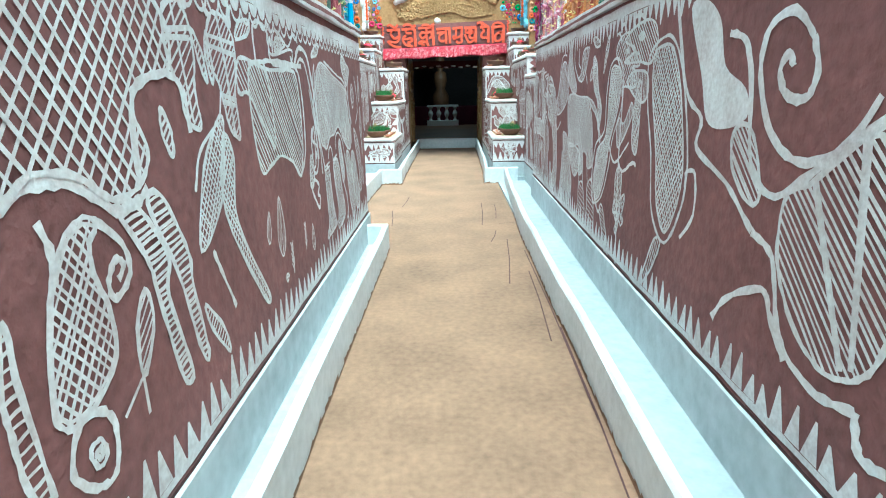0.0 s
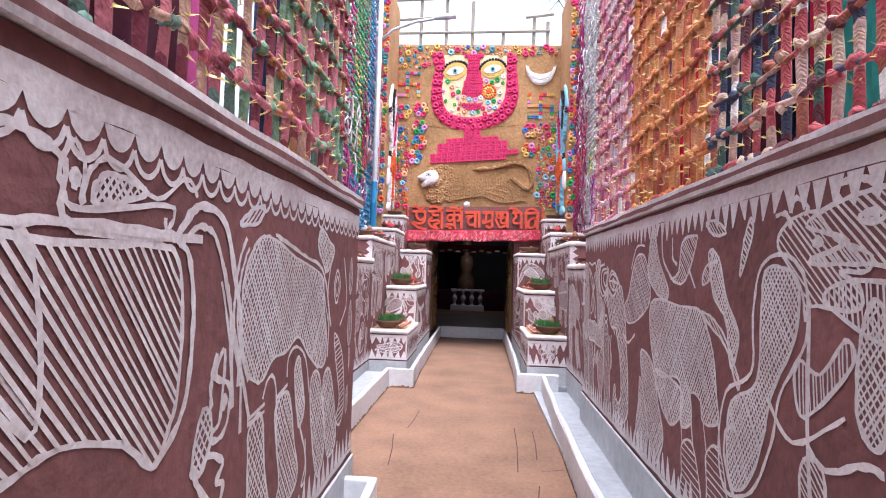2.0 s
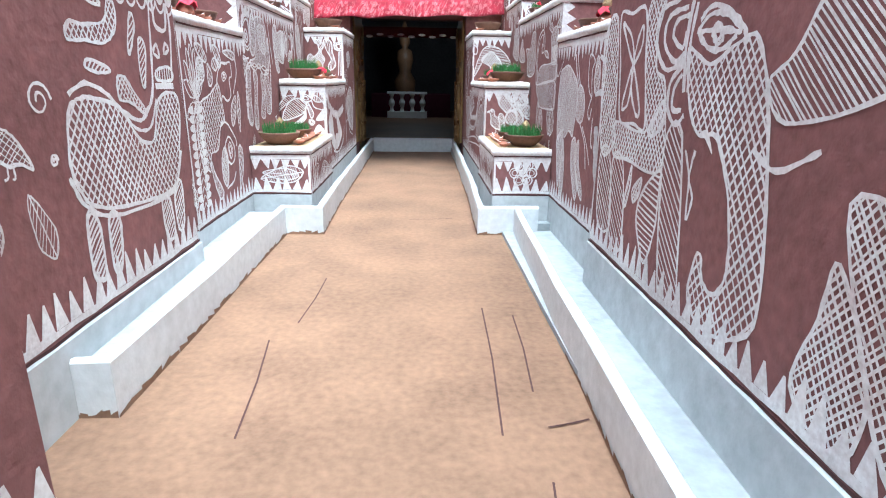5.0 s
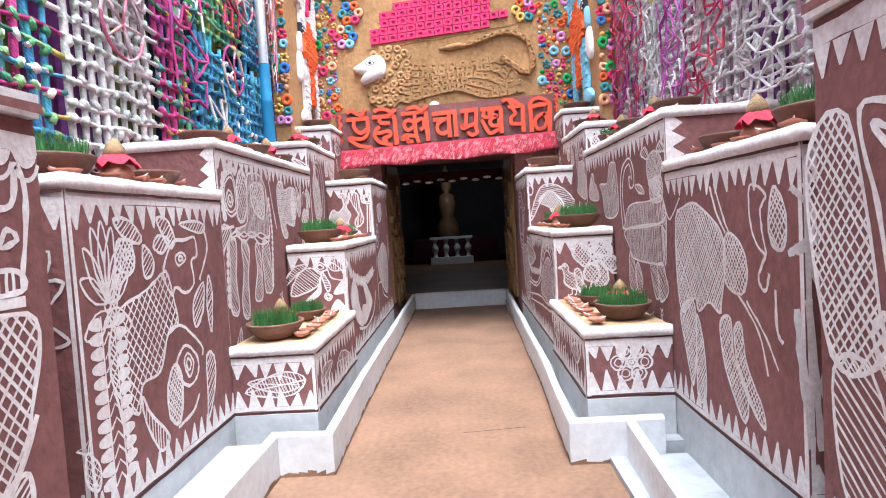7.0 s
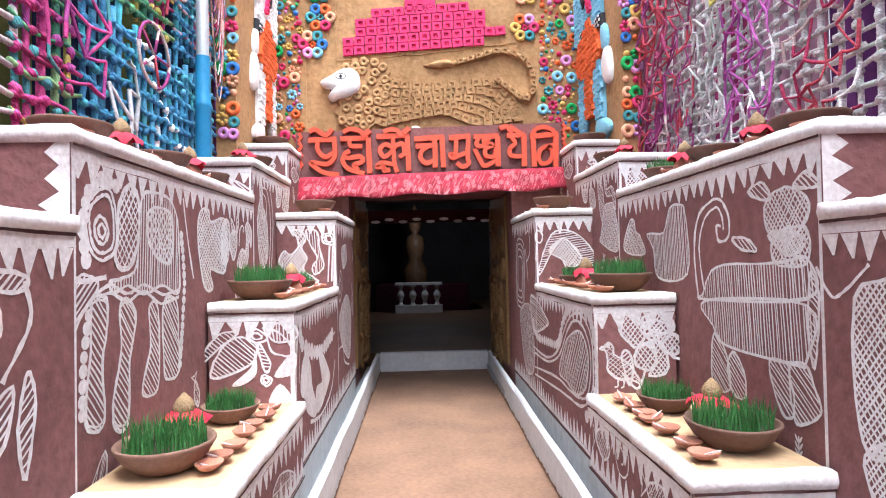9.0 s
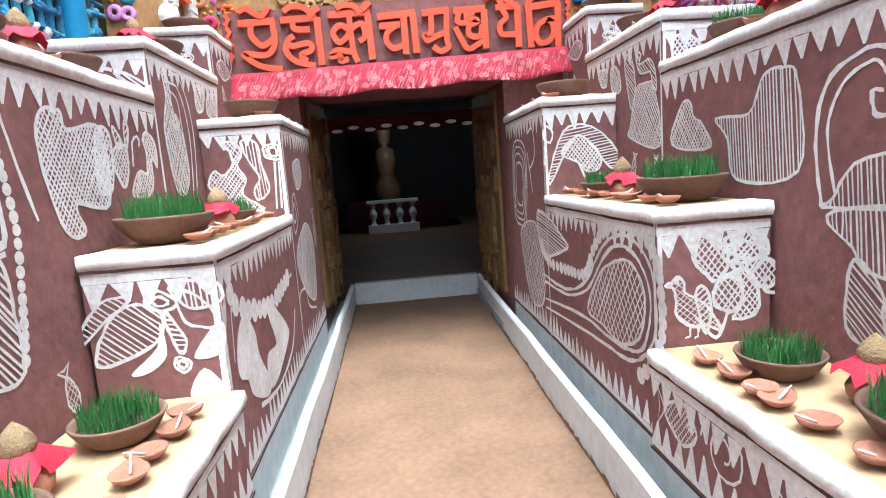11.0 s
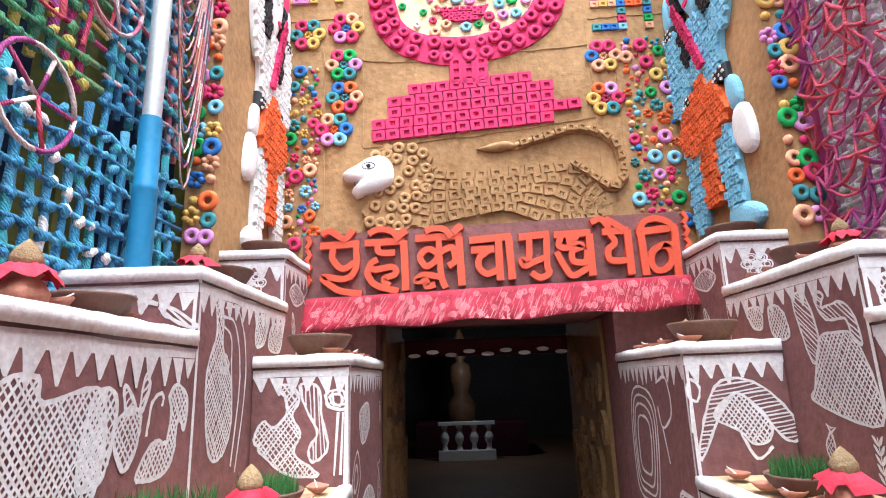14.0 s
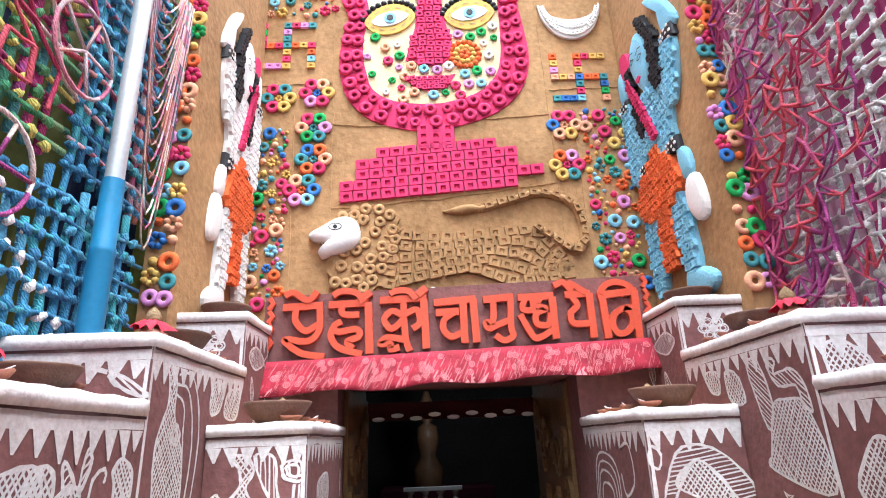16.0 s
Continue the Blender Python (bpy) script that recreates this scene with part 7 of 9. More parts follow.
def torus_mesh(R, r, n=14, k=6, flat=0.7):
    g = Geo()
    for i in range(n):
        a = 2 * math.pi * i / n
        for j in range(k):
            b = 2 * math.pi * j / k
            g.v.append(((R + r * math.cos(b)) * math.cos(a), -flat * r * (1 + math.sin(b)), (R + r * math.cos(b)) * math.sin(a)))
    for i in range(n):
        for j in range(k):
            g.f.append((i * k + j, i * k + (j + 1) % k, (i + 1) % n * k + (j + 1) % k, (i + 1) % n * k + j))
    return g.mesh("clay_ring", True)


def blossom_mesh(R):
    g = Geo()
    for i in range(6):
        a = i * math.pi / 3
        c = (0.62 * R * math.cos(a), 0, 0.62 * R * math.sin(a))
        for q, (rr, d) in enumerate(((0.36 * R, 0), (0.33 * R, -0.35 * R), (0.15 * R, -0.5 * R))):
            for j in range(7):
                b = 2 * math.pi * j / 7
                g.v.append((c[0] + rr * math.cos(b), d, c[2] + rr * math.sin(b)))
        n0 = len(g.v) - 21
        for q in range(2):
            for j in range(7):
                g.f.append((n0 + q * 7 + j, n0 + q * 7 + (j + 1) % 7, n0 + q * 7 + 7 + (j + 1) % 7, n0 + q * 7 + 7 + j))
        g.f.append(tuple(n0 + 14 + j for j in range(7)))
    return g.mesh("clay_blossom", True)


def bead_mesh(R):
    g = Geo()
    g.lathe([(R, 0), (R * 0.95, R * 0.5), (R * 0.6, R * 0.85), (0.001, R)], 9)
    g.v = [(x, -z, y) for x, y, z in g.v]
    return g.mesh("clay_bead", True)


def tile_mesh(w, h, d=0.03):
    """A square clay tile with a dimple in the middle."""
    g = Geo()
    def loop(s, y):
        g.v.extend([(-w / 2 * s, y, -h / 2 * s), (w / 2 * s, y, -h / 2 * s), (w / 2 * s, y, h / 2 * s), (-w / 2 * s, y, h / 2 * s)])
    loop(1, 0), loop(0.94, -d), loop(0.42, -d), loop(0.3, -d * 0.35)
    for k in range(3):
        for i in range(4):
            j = (i + 1) % 4
            g.f.append((4 * k + i, 4 * k + j, 4 * k + 4 + j, 4 * k + 4 + i))
    g.f.append((12, 13, 14, 15))
    return g.mesh("clay_tile")


MESHES = {}


def stick(kind, mesh, mat, x, z, parent=FAC, y=None, rot=0.0, side=0):
    """Sets a clay piece on the facade, or on a side panel (side -1 or 1)."""
    key = (mesh.name, mat.name)
    if key not in MESHES:
        MESHES[key] = mesh.copy()
        MESHES[key].materials.append(mat)
    ob = new(kind, MESHES[key])
    ob.parent = parent
    if side:
        ob.matrix_world = pose(side * 1.688, y, z, 0, 0, 90 * side - 180 if side > 0 else 90) @ pose(0, 0, 0, 0, rot, 0)
    else:
        ob.matrix_world = pose(x, (FY if y is None else y) - 0.002, z, 0, rot, 0)
    return ob


RING_L, RING_M, RING_S = torus_mesh(0.042, 0.023), torus_mesh(0.033, 0.019), torus_mesh(0.024, 0.014, 12)
BLOS, BLOS_S, BEAD, BEAD_S = blossom_mesh(0.06), blossom_mesh(0.042), bead_mesh(0.03), bead_mesh(0.018)
TILE, TILE_M, TILE_S = tile_mesh(0.117, 0.097), tile_mesh(0.075, 0.06, 0.022), tile_mesh(0.05, 0.045, 0.02)

# plaster seams
g = Geo()
for pts in ([(-1.04, 2.75), (-1.03, 4.6), (-1.05, 6.0)], [(1.0, 2.75), (0.98, 4.2), (0.95, 6.0)], [(-1.04, 4.50), (-0.3, 4.46), (0.1, 4.50), (0.97, 4.56)], [(-1.04, 3.66), (0.0, 3.74), (0.98, 3.86)], [(-1.7, 4.93), (-1.04, 4.95)], [(1.0, 4.82), (1.66, 4.84)], [(-1.36, 2.75), (-1.38, 4.6)], [(1.2, 2.75), (1.2, 4.6)]):
    q = [(p.x + rnd.uniform(-0.006, 0.006), p.y + rnd.uniform(-0.006, 0.006)) for p in smooth_line(pts, False, 10)]
    g.ribbon(q, [rnd.uniform(0.008, 0.022) for _ in q], at_f, 0.008, False, 0.0)
part("plaster_seam", g, TAN, FAC)
# the modelled face: a magenta rim round a cream ground
rim_out = smooth_line([(-1.0, 6.0), (-0.96, 5.87), (-0.9, 5.68), (-0.95, 5.48), (-0.98, 5.15), (-0.95, 4.93), (-0.88, 4.74), (-0.72, 4.56), (-0.51, 4.46), (-0.27, 4.41), (-0.04, 4.42), (0.17, 4.46), (0.38, 4.53), (0.57, 4.64), (0.72, 4.80), (0.81, 5.0), (0.84, 5.25), (0.81, 5.57), (0.78, 5.82), (0.80, 6.0)], False, 5)
rim_in = smooth_line([(-0.74, 6.0), (-0.70, 5.8), (-0.71, 5.62), (-0.75, 5.44), (-0.75, 5.2), (-0.72, 5.04), (-0.68, 4.89), (-0.59, 4.79), (-0.44, 4.72), (-0.24, 4.69), (-0.04, 4.69), (0.10, 4.72), (0.24, 4.76), (0.38, 4.84), (0.48, 4.95), (0.54, 5.08), (0.57, 5.25), (0.58, 5.48), (0.58, 5.75), (0.58, 6.0)], False, 5)
nose = [(-0.30, 6.02), (0.10, 6.02), (0.02, 5.88), (0.06, 5.55), (0.10, 5.22), (0.02, 5.14), (-0.12, 5.10), (-0.35, 5.17), (-0.25, 5.56), (-0.21, 5.88)]
mouth = [(-0.37, 4.99), (-0.13, 4.96), (0.12, 5.01), (0.04, 4.86), (-0.13, 4.83), (-0.27, 4.86)]


def inside(p, poly):
    c = False
    for i in range(len(poly)):
        (x0, y0), (x1, y1) = poly[i], poly[i - 1]
        if (y0 > p[1]) != (y1 > p[1]) and p[0] < (x1 - x0) * (p[1] - y0) / (y1 - y0) + x0:
            c = not c
    return c


g = Geo()
for i in range(len(rim_out) - 1):
    g.poly([at_f(p.x, p.y, 0.014) for p in (rim_out[i], rim_out[i + 1], rim_in[i + 1], rim_in[i])])
    g.poly([at_f(rim_out[i].x, rim_out[i].y, h) for h in (0, 0.014)] + [at_f(rim_out[i + 1].x, rim_out[i + 1].y, h) for h in (0.014, 0)])
part("face_outline", g, PINK, FAC, "magenta outline of the modelled face")
g = Geo()
g.poly([at_f(p.x, p.y, 0.008) for p in rim_in])
part("face_ground", g, CREAM, FAC)
g = Geo()
g.prism(nose, at_f, 0.006, 0.016)
g.prism(mouth, at_f, 0.006, 0.016)
part("face_nose_and_mouth", g, PINK, FAC)
for t, gap in ((0.27, 0.138), (0.74, 0.125)):
    last = None
    for a, b in zip(rim_out, rim_in):
        p = a.lerp(b, t)
        if last is None or (p - last).length > gap:
            stick("clay_ring", RING_L if rnd.random() < 0.75 else RING_M, PINK, p.x + rnd.uniform(-0.012, 0.012), p.y, y=FY - 0.014)
            last = p
for poly, mesh, dx, dz in ((nose, TILE_M, 0.083, 0.07), (mouth, TILE_S, 0.054, 0.05)):
    z = min(p[1] for p in poly) + dz * 0.6
    while z < max(p[1] for p in poly):
        x = -0.62 + rnd.uniform(0, 0.03)
        while x < 0.5:
            if inside((x, z), poly):
                stick("clay_tile", mesh, PINK, x, z + rnd.uniform(-0.006, 0.006), y=FY - 0.016, rot=(x + 0.1) * 60 + rnd.uniform(-7, 7))
            x += dx
        z += dz
ground = [tuple(p) for p in rim_in]
spots = []
for _ in range(1500):
    x, z = rnd.uniform(-0.72, 0.55), rnd.uniform(4.72, 5.60)
    if not inside((x, z), ground) or not inside((x * 1.06 + 0.005, z - 0.03), ground):
        continue
    if any(inside((x + d, z + e), q) for q in (nose, mouth) for d, e in ((0.05, 0), (-0.05, 0), (0, 0.045), (0, -0.045))) or math.hypot(x - 0.22, z - 5.23) < 0.2 or ((x + 0.49) / 0.28) ** 2 + ((z - 5.65) / 0.23) ** 2 < 1 or ((x - 0.29) / 0.3) ** 2 + ((z - 5.70) / 0.21) ** 2 < 1:
        continue
    if all((x - a) ** 2 + (z - b) ** 2 > 0.108 ** 2 for a, b in spots):
        spots.append((x, z))
        stick("clay_ring", RING_M if rnd.random() < 0.75 else RING_S, rnd.choice((GREEN, LILAC, BLUE, PEACH, CHALK, LILAC, GREEN, PINK)), x, z, y=FY - 0.008)
for rr, mt, ms, n in ((0.14, ORANGE2, BEAD, 16), (0.085, YELLOW, BEAD, 10), (0.035, ORANGE2, BEAD, 5)):
    for i in range(n):
        stick("clay_bead", ms, mt, 0.22 + rr * math.cos(i * 6.2832 / n), 5.23 + rr * math.sin(i * 6.2832 / n), y=FY - 0.008)
for ex, ez, tip in ((-0.49, 5.65, 0.04), (0.29, 5.70, 0.03)):
    eye = thing("modelled_eye", "large painted clay eye with yellow lid and blue pupil", "relief")

    def lens(w, h, n=24):
        return [(ex + w * math.cos(2 * math.pi * i / n), ez + h * math.sin(2 * math.pi * i / n) * (abs(math.sin(2 * math.pi * i / n)) ** 0.35) + tip * math.cos(2 * math.pi * i / n)) for i in range(n)]

    for nm, w, h, d, mt in (("lid", 0.25, 0.18, 0.03, YELLOW), ("eyeball", 0.18, 0.085, 0.04, CHALK)):
        g = Geo()
        g.prism(lens(w, h), at_f, 0.009, d)
        part(nm, g, mt, eye)
    for nm, r, d, mt in (("iris", 0.06, 0.05, BLUE), ("pupil", 0.032, 0.058, INK)):
        g = Geo()
        g.prism([(ex + r * math.cos(i * 0.5236), ez + r * math.sin(i * 0.5236)) for i in range(12)], at_f, 0.03, d)
        part(nm, g, mt, eye)
    g = Geo()
    for q in (lens(0.215, 0.13),):
        for i in range(0, 24, 2):
            g.ribbon([q[i], q[i + 1]], 0.012, at_f, 0.034)
    part("lid_marks", g, SLAB, eye)["kind"] = "stuff"
    bead = BEAD.copy()
    bead.materials.append(INK)
    for i in range(13):
        a = radians(12 + 13 * i)
        b = new("brow_bead", bead)
        b.parent = eye
        b.matrix_world = pose(ex + 0.27 * math.cos(a), FY - 0.012, ez + 0.215 * math.sin(a) + tip * math.cos(a))
# neck and stepped shoulders of tiles
sh = lambda x: 0.075 * (x + 0.94)
for r, x0, n in ((0, -0.95, 13), (1, -0.95, 15), (2, -0.81, 12), (3, -0.81, 12), (4, -0.63, 9)):
    for i in range(n):
        x = x0 + 0.121 * (i + 0.5)
        stick("clay_tile", TILE, PINK, x, 3.755 + 0.1 * r + sh(x), rot=-4.2 + rnd.uniform(-2, 2))
for r in range(3):
    for i in range(3):
        stick("clay_tile", TILE, PINK, -0.20 + 0.112 * i, 4.26 + 0.082 * r, rot=-2)
# crescent
g = Geo()
cres = [(1.285 + 0.315 * math.cos(a), 5.83 + 0.45 * math.sin(a)) for a in [radians(184 + 10 * i) for i in range(18)]]
cres += [(1.285 + 0.305 * math.cos(a), 5.84 + 0.23 * math.sin(a)) for a in [radians(354 - 10 * i) for i in range(17)]]
g.prism(cres, at_f, 0.002, 0.03)
moon = tagged(part("crescent_relief", g, CHALK), "white clay crescent with tile facets on the facade", "relief")
for i in range(15):
    a = radians(198 + 10.3 * i)
    for s1, s2 in ((0.28, 0.40), (0.285, 0.315)):
        stick("clay_tile", TILE_S, CHALK, 1.285 + s1 * math.cos(a), 5.835 + s2 * math.sin(a), moon, FY - 0.03, rot=-math.degrees(a) + 90)
# tile signs, blossoms and rings in the side columns
for cx, cz in ((-1.48, 5.37), (1.30, 4.95)):
    for r in range(7):
        for c in range(7):
            if c in (3,) or r in (3,) or (r == 0 and c < 3) or (r == 6 and c > 3) or (c == 0 and r > 3) or (c == 6 and r < 3):
                if (c + r) % 8 != 9:
                    stick("clay_tile", TILE_M, rnd.choice(PAL), cx + (c - 3) * 0.078, cz + (r - 3) * 0.078)
for cx, cz in ((-1.53, 4.78), (-1.18, 4.83), (-1.20, 4.46), (-1.19, 4.14), (-1.28, 3.84), (1.10, 4.43), (1.08, 4.02)):
    stick("clay_blossom", BLOS_S, rnd.choice(PAL), cx, cz)
    for i in range(6):
        stick("clay_ring", RING_L, rnd.choice(PAL), cx + 0.105 * math.cos(i * 1.047), cz + 0.105 * math.sin(i * 1.047))
placed = []
def column(x0, x1, z0, z1, tries, side=0, y=None):
    for _ in range(tries):
        x, z = rnd.uniform(x0, x1), rnd.uniform(z0, z1)
        kind, ms, r = rnd.choice((("clay_ring", RING_L, 0.066), ("clay_ring", RING_M, 0.054), ("clay_ring", RING_L, 0.066), ("clay_blossom", BLOS, 0.064), ("clay_blossom", BLOS_S, 0.046), ("clay_bead", BEAD, 0.032), ("clay_bead", BEAD_S, 0.02)))
        if all((x - a) ** 2 + (z - b) ** 2 > (0.93 * (r + c)) ** 2 for a, b, c in placed):
            placed.append((x, z, r))
            stick(kind, ms, rnd.choice(PAL), x, z, rot=rnd.uniform(0, 360))
column(-1.68, -1.42, 2.78, 4.45, 2600)
column(1.26, 1.64, 2.78, 4.60, 2600)
column(-1.70, 1.64, 6.02, 6.19, 500)
column(-1.70, -1.02, 5.72, 5.98, 120)
# lion of clay tiles
lion = thing("lion_relief", "tan clay lion made of dimpled tiles with a white head", "relief")
back = smooth_line([(-0.50, 3.45), (-0.27, 3.41), (0.02, 3.40), (0.41, 3.42), (0.73, 3.44), (0.88, 3.30), (1.0, 3.06)], False, 8)
belly = smooth_line([(-0.52, 2.92), (-0.30, 2.98), (-0.05, 3.03), (0.15, 3.05), (0.40, 2.95), (0.58, 2.93), (0.98, 3.0)], False, 8)
mane = [tuple(p) for p in smooth_line([(-0.95, 3.56), (-0.76, 3.64), (-0.56, 3.62), (-0.46, 3.48), (-0.47, 3.33), (-0.50, 3.13), (-0.62, 2.95), (-0.94, 2.93), (-0.98, 3.15)], True, 4)]
g = Geo()
g.prism([tuple(p) for p in back] + [tuple(p) for p in belly[::-1]], at_f, 0.002, 0.018)
g.prism(mane, at_f, 0.002, 0.022)
part("body", g, TAN, lion)
TILE_L = tile_mesh(0.1, 0.086, 0.016)
RING_F = torus_mesh(0.033, 0.02, 14, 6, 0.45)
for t in (0.08, 0.29, 0.5, 0.71, 0.92):
    last = None
    for a, b in zip(back, belly):
        p = a.lerp(b, t)
        if last is None or (p - last).length > 0.1:
            d = (p - last) if last is not None else Vector((1, -0.1))
            stick("clay_tile", TILE_L, TAN, p.x, p.y, lion, FY - 0.018, rot=-math.degrees(math.atan2(d.y, d.x)) + rnd.uniform(-8, 8))
            last = p
spots = []
for _ in range(700):
    x, z = rnd.uniform(-0.98, -0.45), rnd.uniform(2.92, 3.64)
    if inside((x, z), mane) and all((x - a) ** 2 + (z - b) ** 2 > 0.088 ** 2 for a, b in spots):
        spots.append((x, z))
        stick("clay_ring", RING_F, TAN, x, z, lion, FY - 0.022)
for i in range(0, len(mane), 2):
    a, b = Vector(mane[i]), Vector(mane[(i + 2) % len(mane)])
    n = Vector((b.y - a.y, a.x - b.x)).normalized()
    g = Geo()
    g.prism([tuple(a), tuple(b), tuple((a + b) / 2 - n * 0.06)], at_f, 0.004, 0.03)
    part("mane_spike", g, TAN, lion)
tail = smooth_line([(0.76, 3.42), (0.88, 3.33), (0.99, 3.24), (1.09, 3.22), (1.15, 3.31), (1.15, 3.46), (1.10, 3.61), (0.97, 3.71), (0.78, 3.75), (0.58, 3.70), (0.40, 3.65), (0.26, 3.61)], False, 6)
g = Geo()
g.tube([at_f(p.x, p.y, 0.004) for p in tail], [0.052 - 0.0003 * i for i in range(len(tail))], 8)
part("tail", g, TAN, lion, "", True)
last = None
for p in tail[:-4]:
    if last is None or (p - last).length > 0.088:
        d = (p - last) if last is not None else Vector((1, -1))
        stick("clay_tile", TILE_M, TAN, p.x, p.y, lion, FY - 0.045, rot=-math.degrees(math.atan2(d.y, d.x)))
        last = p
g = Geo()
g.tube([at_f(x, z, 0.01) for x, z in ((0.28, 3.61), (0.2, 3.62), (0.12, 3.61), (0.03, 3.60), (-0.06, 3.60))], [0.022, 0.045, 0.05, 0.03, 0.006], 8)
part("tail_tuft", g, TAN, lion, "", True)
prof = smooth_line([(-1.19, 3.42), (-1.07, 3.49), (-0.97, 3.55), (-0.85, 3.56), (-0.77, 3.47), (-0.77, 3.33), (-0.86, 3.26), (-1.0, 3.22), (-1.08, 3.20), (-1.11, 3.26), (-1.04, 3.31), (-1.10, 3.34), (-1.17, 3.36)], True, 4)
c = Vector((-0.94, 3.40))
g = Geo()
lay = ((1.0, 0.0), (1.0, 0.045), (0.94, 0.07), (0.8, 0.092), (0.55, 0.105))
for k, h in lay:
    g.v += [tuple(at_f(*(c + (p - c) * k), h)) for p in prof]
m_ = len(prof)
for r in range(len(lay) - 1):
    for i in range(m_):
        j = (i + 1) % m_
        g.f.append((r * m_ + i, r * m_ + j, r * m_ + m_ + j, r * m_ + m_ + i))
g.f.append(tuple((len(lay) - 1) * m_ + i for i in range(m_)))
head = part("head", g, CHALK, lion, "smooth white lion head", True)
g = Geo()
g.ribbon([(-0.965 + 0.055 * math.cos(i * 0.6283), 3.455 + 0.03 * math.sin(i * 0.6283)) for i in range(10)], 0.008, at_f, 0.109, True)
g.prism([(-0.965 + 0.018 * math.cos(i * 0.6283), 3.455 + 0.018 * math.sin(i * 0.6283)) for i in range(10)], at_f, 0.09, 0.11)
for i in range(5):
    g.ribbon([(-1.085 + 0.022 * i, 3.325), (-1.08 + 0.022 * i, 3.295)], 0.007, at_f, 0.078)
part("eye_and_teeth", g, INK, head)
g = Geo()
g.lathe([(0.07, 0), (0.065, 0.03), (0.04, 0.055), (0.001, 0.065)], 12)
g.v = [(x - 0.16, FY - z - 0.002, y + 2.86) for x, y, z in g.v]
tagged(part("clay_paw_relief", g, CHALK, None, "", True), "small white clay paw above the name board", "relief")

# ---- relief figures on the side panels ----
def lump_fill(q, poly, at, step, d, h0, size):
    """Covers an outline with close-set square clay dabs, dimpled in the middle."""
    lo = [min(p[k] for p in poly) for k in (0, 1)]
    hi = [max(p[k] for p in poly) for k in (0, 1)]
    v, row = lo[1] + step * 0.3, 0
    while v < hi[1]:
        u = lo[0] + (step / 2 if row % 2 else 0)
        while u < hi[0]:
            if inside((u, v), poly):
                c = (u + rnd.uniform(-0.006, 0.006), v + rnd.uniform(-0.006, 0.006))
                n, a0 = len(q.v), 0.785 + rnd.uniform(-0.3, 0.3)
                for s, h in ((1.0, h0), (0.85, h0 + d), (0.4, h0 + d), (0.25, h0 + d * 0.3)):
                    for i in range(4):
                        a = a0 + i * 1.5708
                        q.v.append(tuple(at(c[0] + size * s * math.cos(a), c[1] + size * s * 0.9 * math.sin(a), h)))
                for r in range(3):
                    for i in range(4):
                        j = (i + 1) % 4
                        q.f.append((n + 4 * r + i, n + 4 * r + j, n + 4 * r + 4 + j, n + 4 * r + 4 + i))
                q.f.append((n + 12, n + 13, n + 14, n + 15))
            u += step
        v += step * 0.9
        row += 1


def dome(q, pts, at, h):
    """A rounded pad of clay over an outline."""
    c = Vector((sum(p[0] for p in pts) / len(pts), sum(p[1] for p in pts) / len(pts)))
    n, m = len(q.v), len(pts)
    rows = ((1.0, 0.0), (0.98, 0.45), (0.9, 0.72), (0.76, 0.9), (0.55, 0.99), (0.25, 1.03))
    for k, e in rows:
        q.v += [tuple(at(*(c + (Vector(p) - c) * k), h * e)) for p in pts]
    for r in range(len(rows) - 1):
        for i in range(m):
            j = (i + 1) % m
            q.f.append((n + r * m + i, n + r * m + j, n + r * m + m + j, n + r * m + m + i))
    q.f.append(tuple(n + (len(rows) - 1) * m + i for i in range(m)))


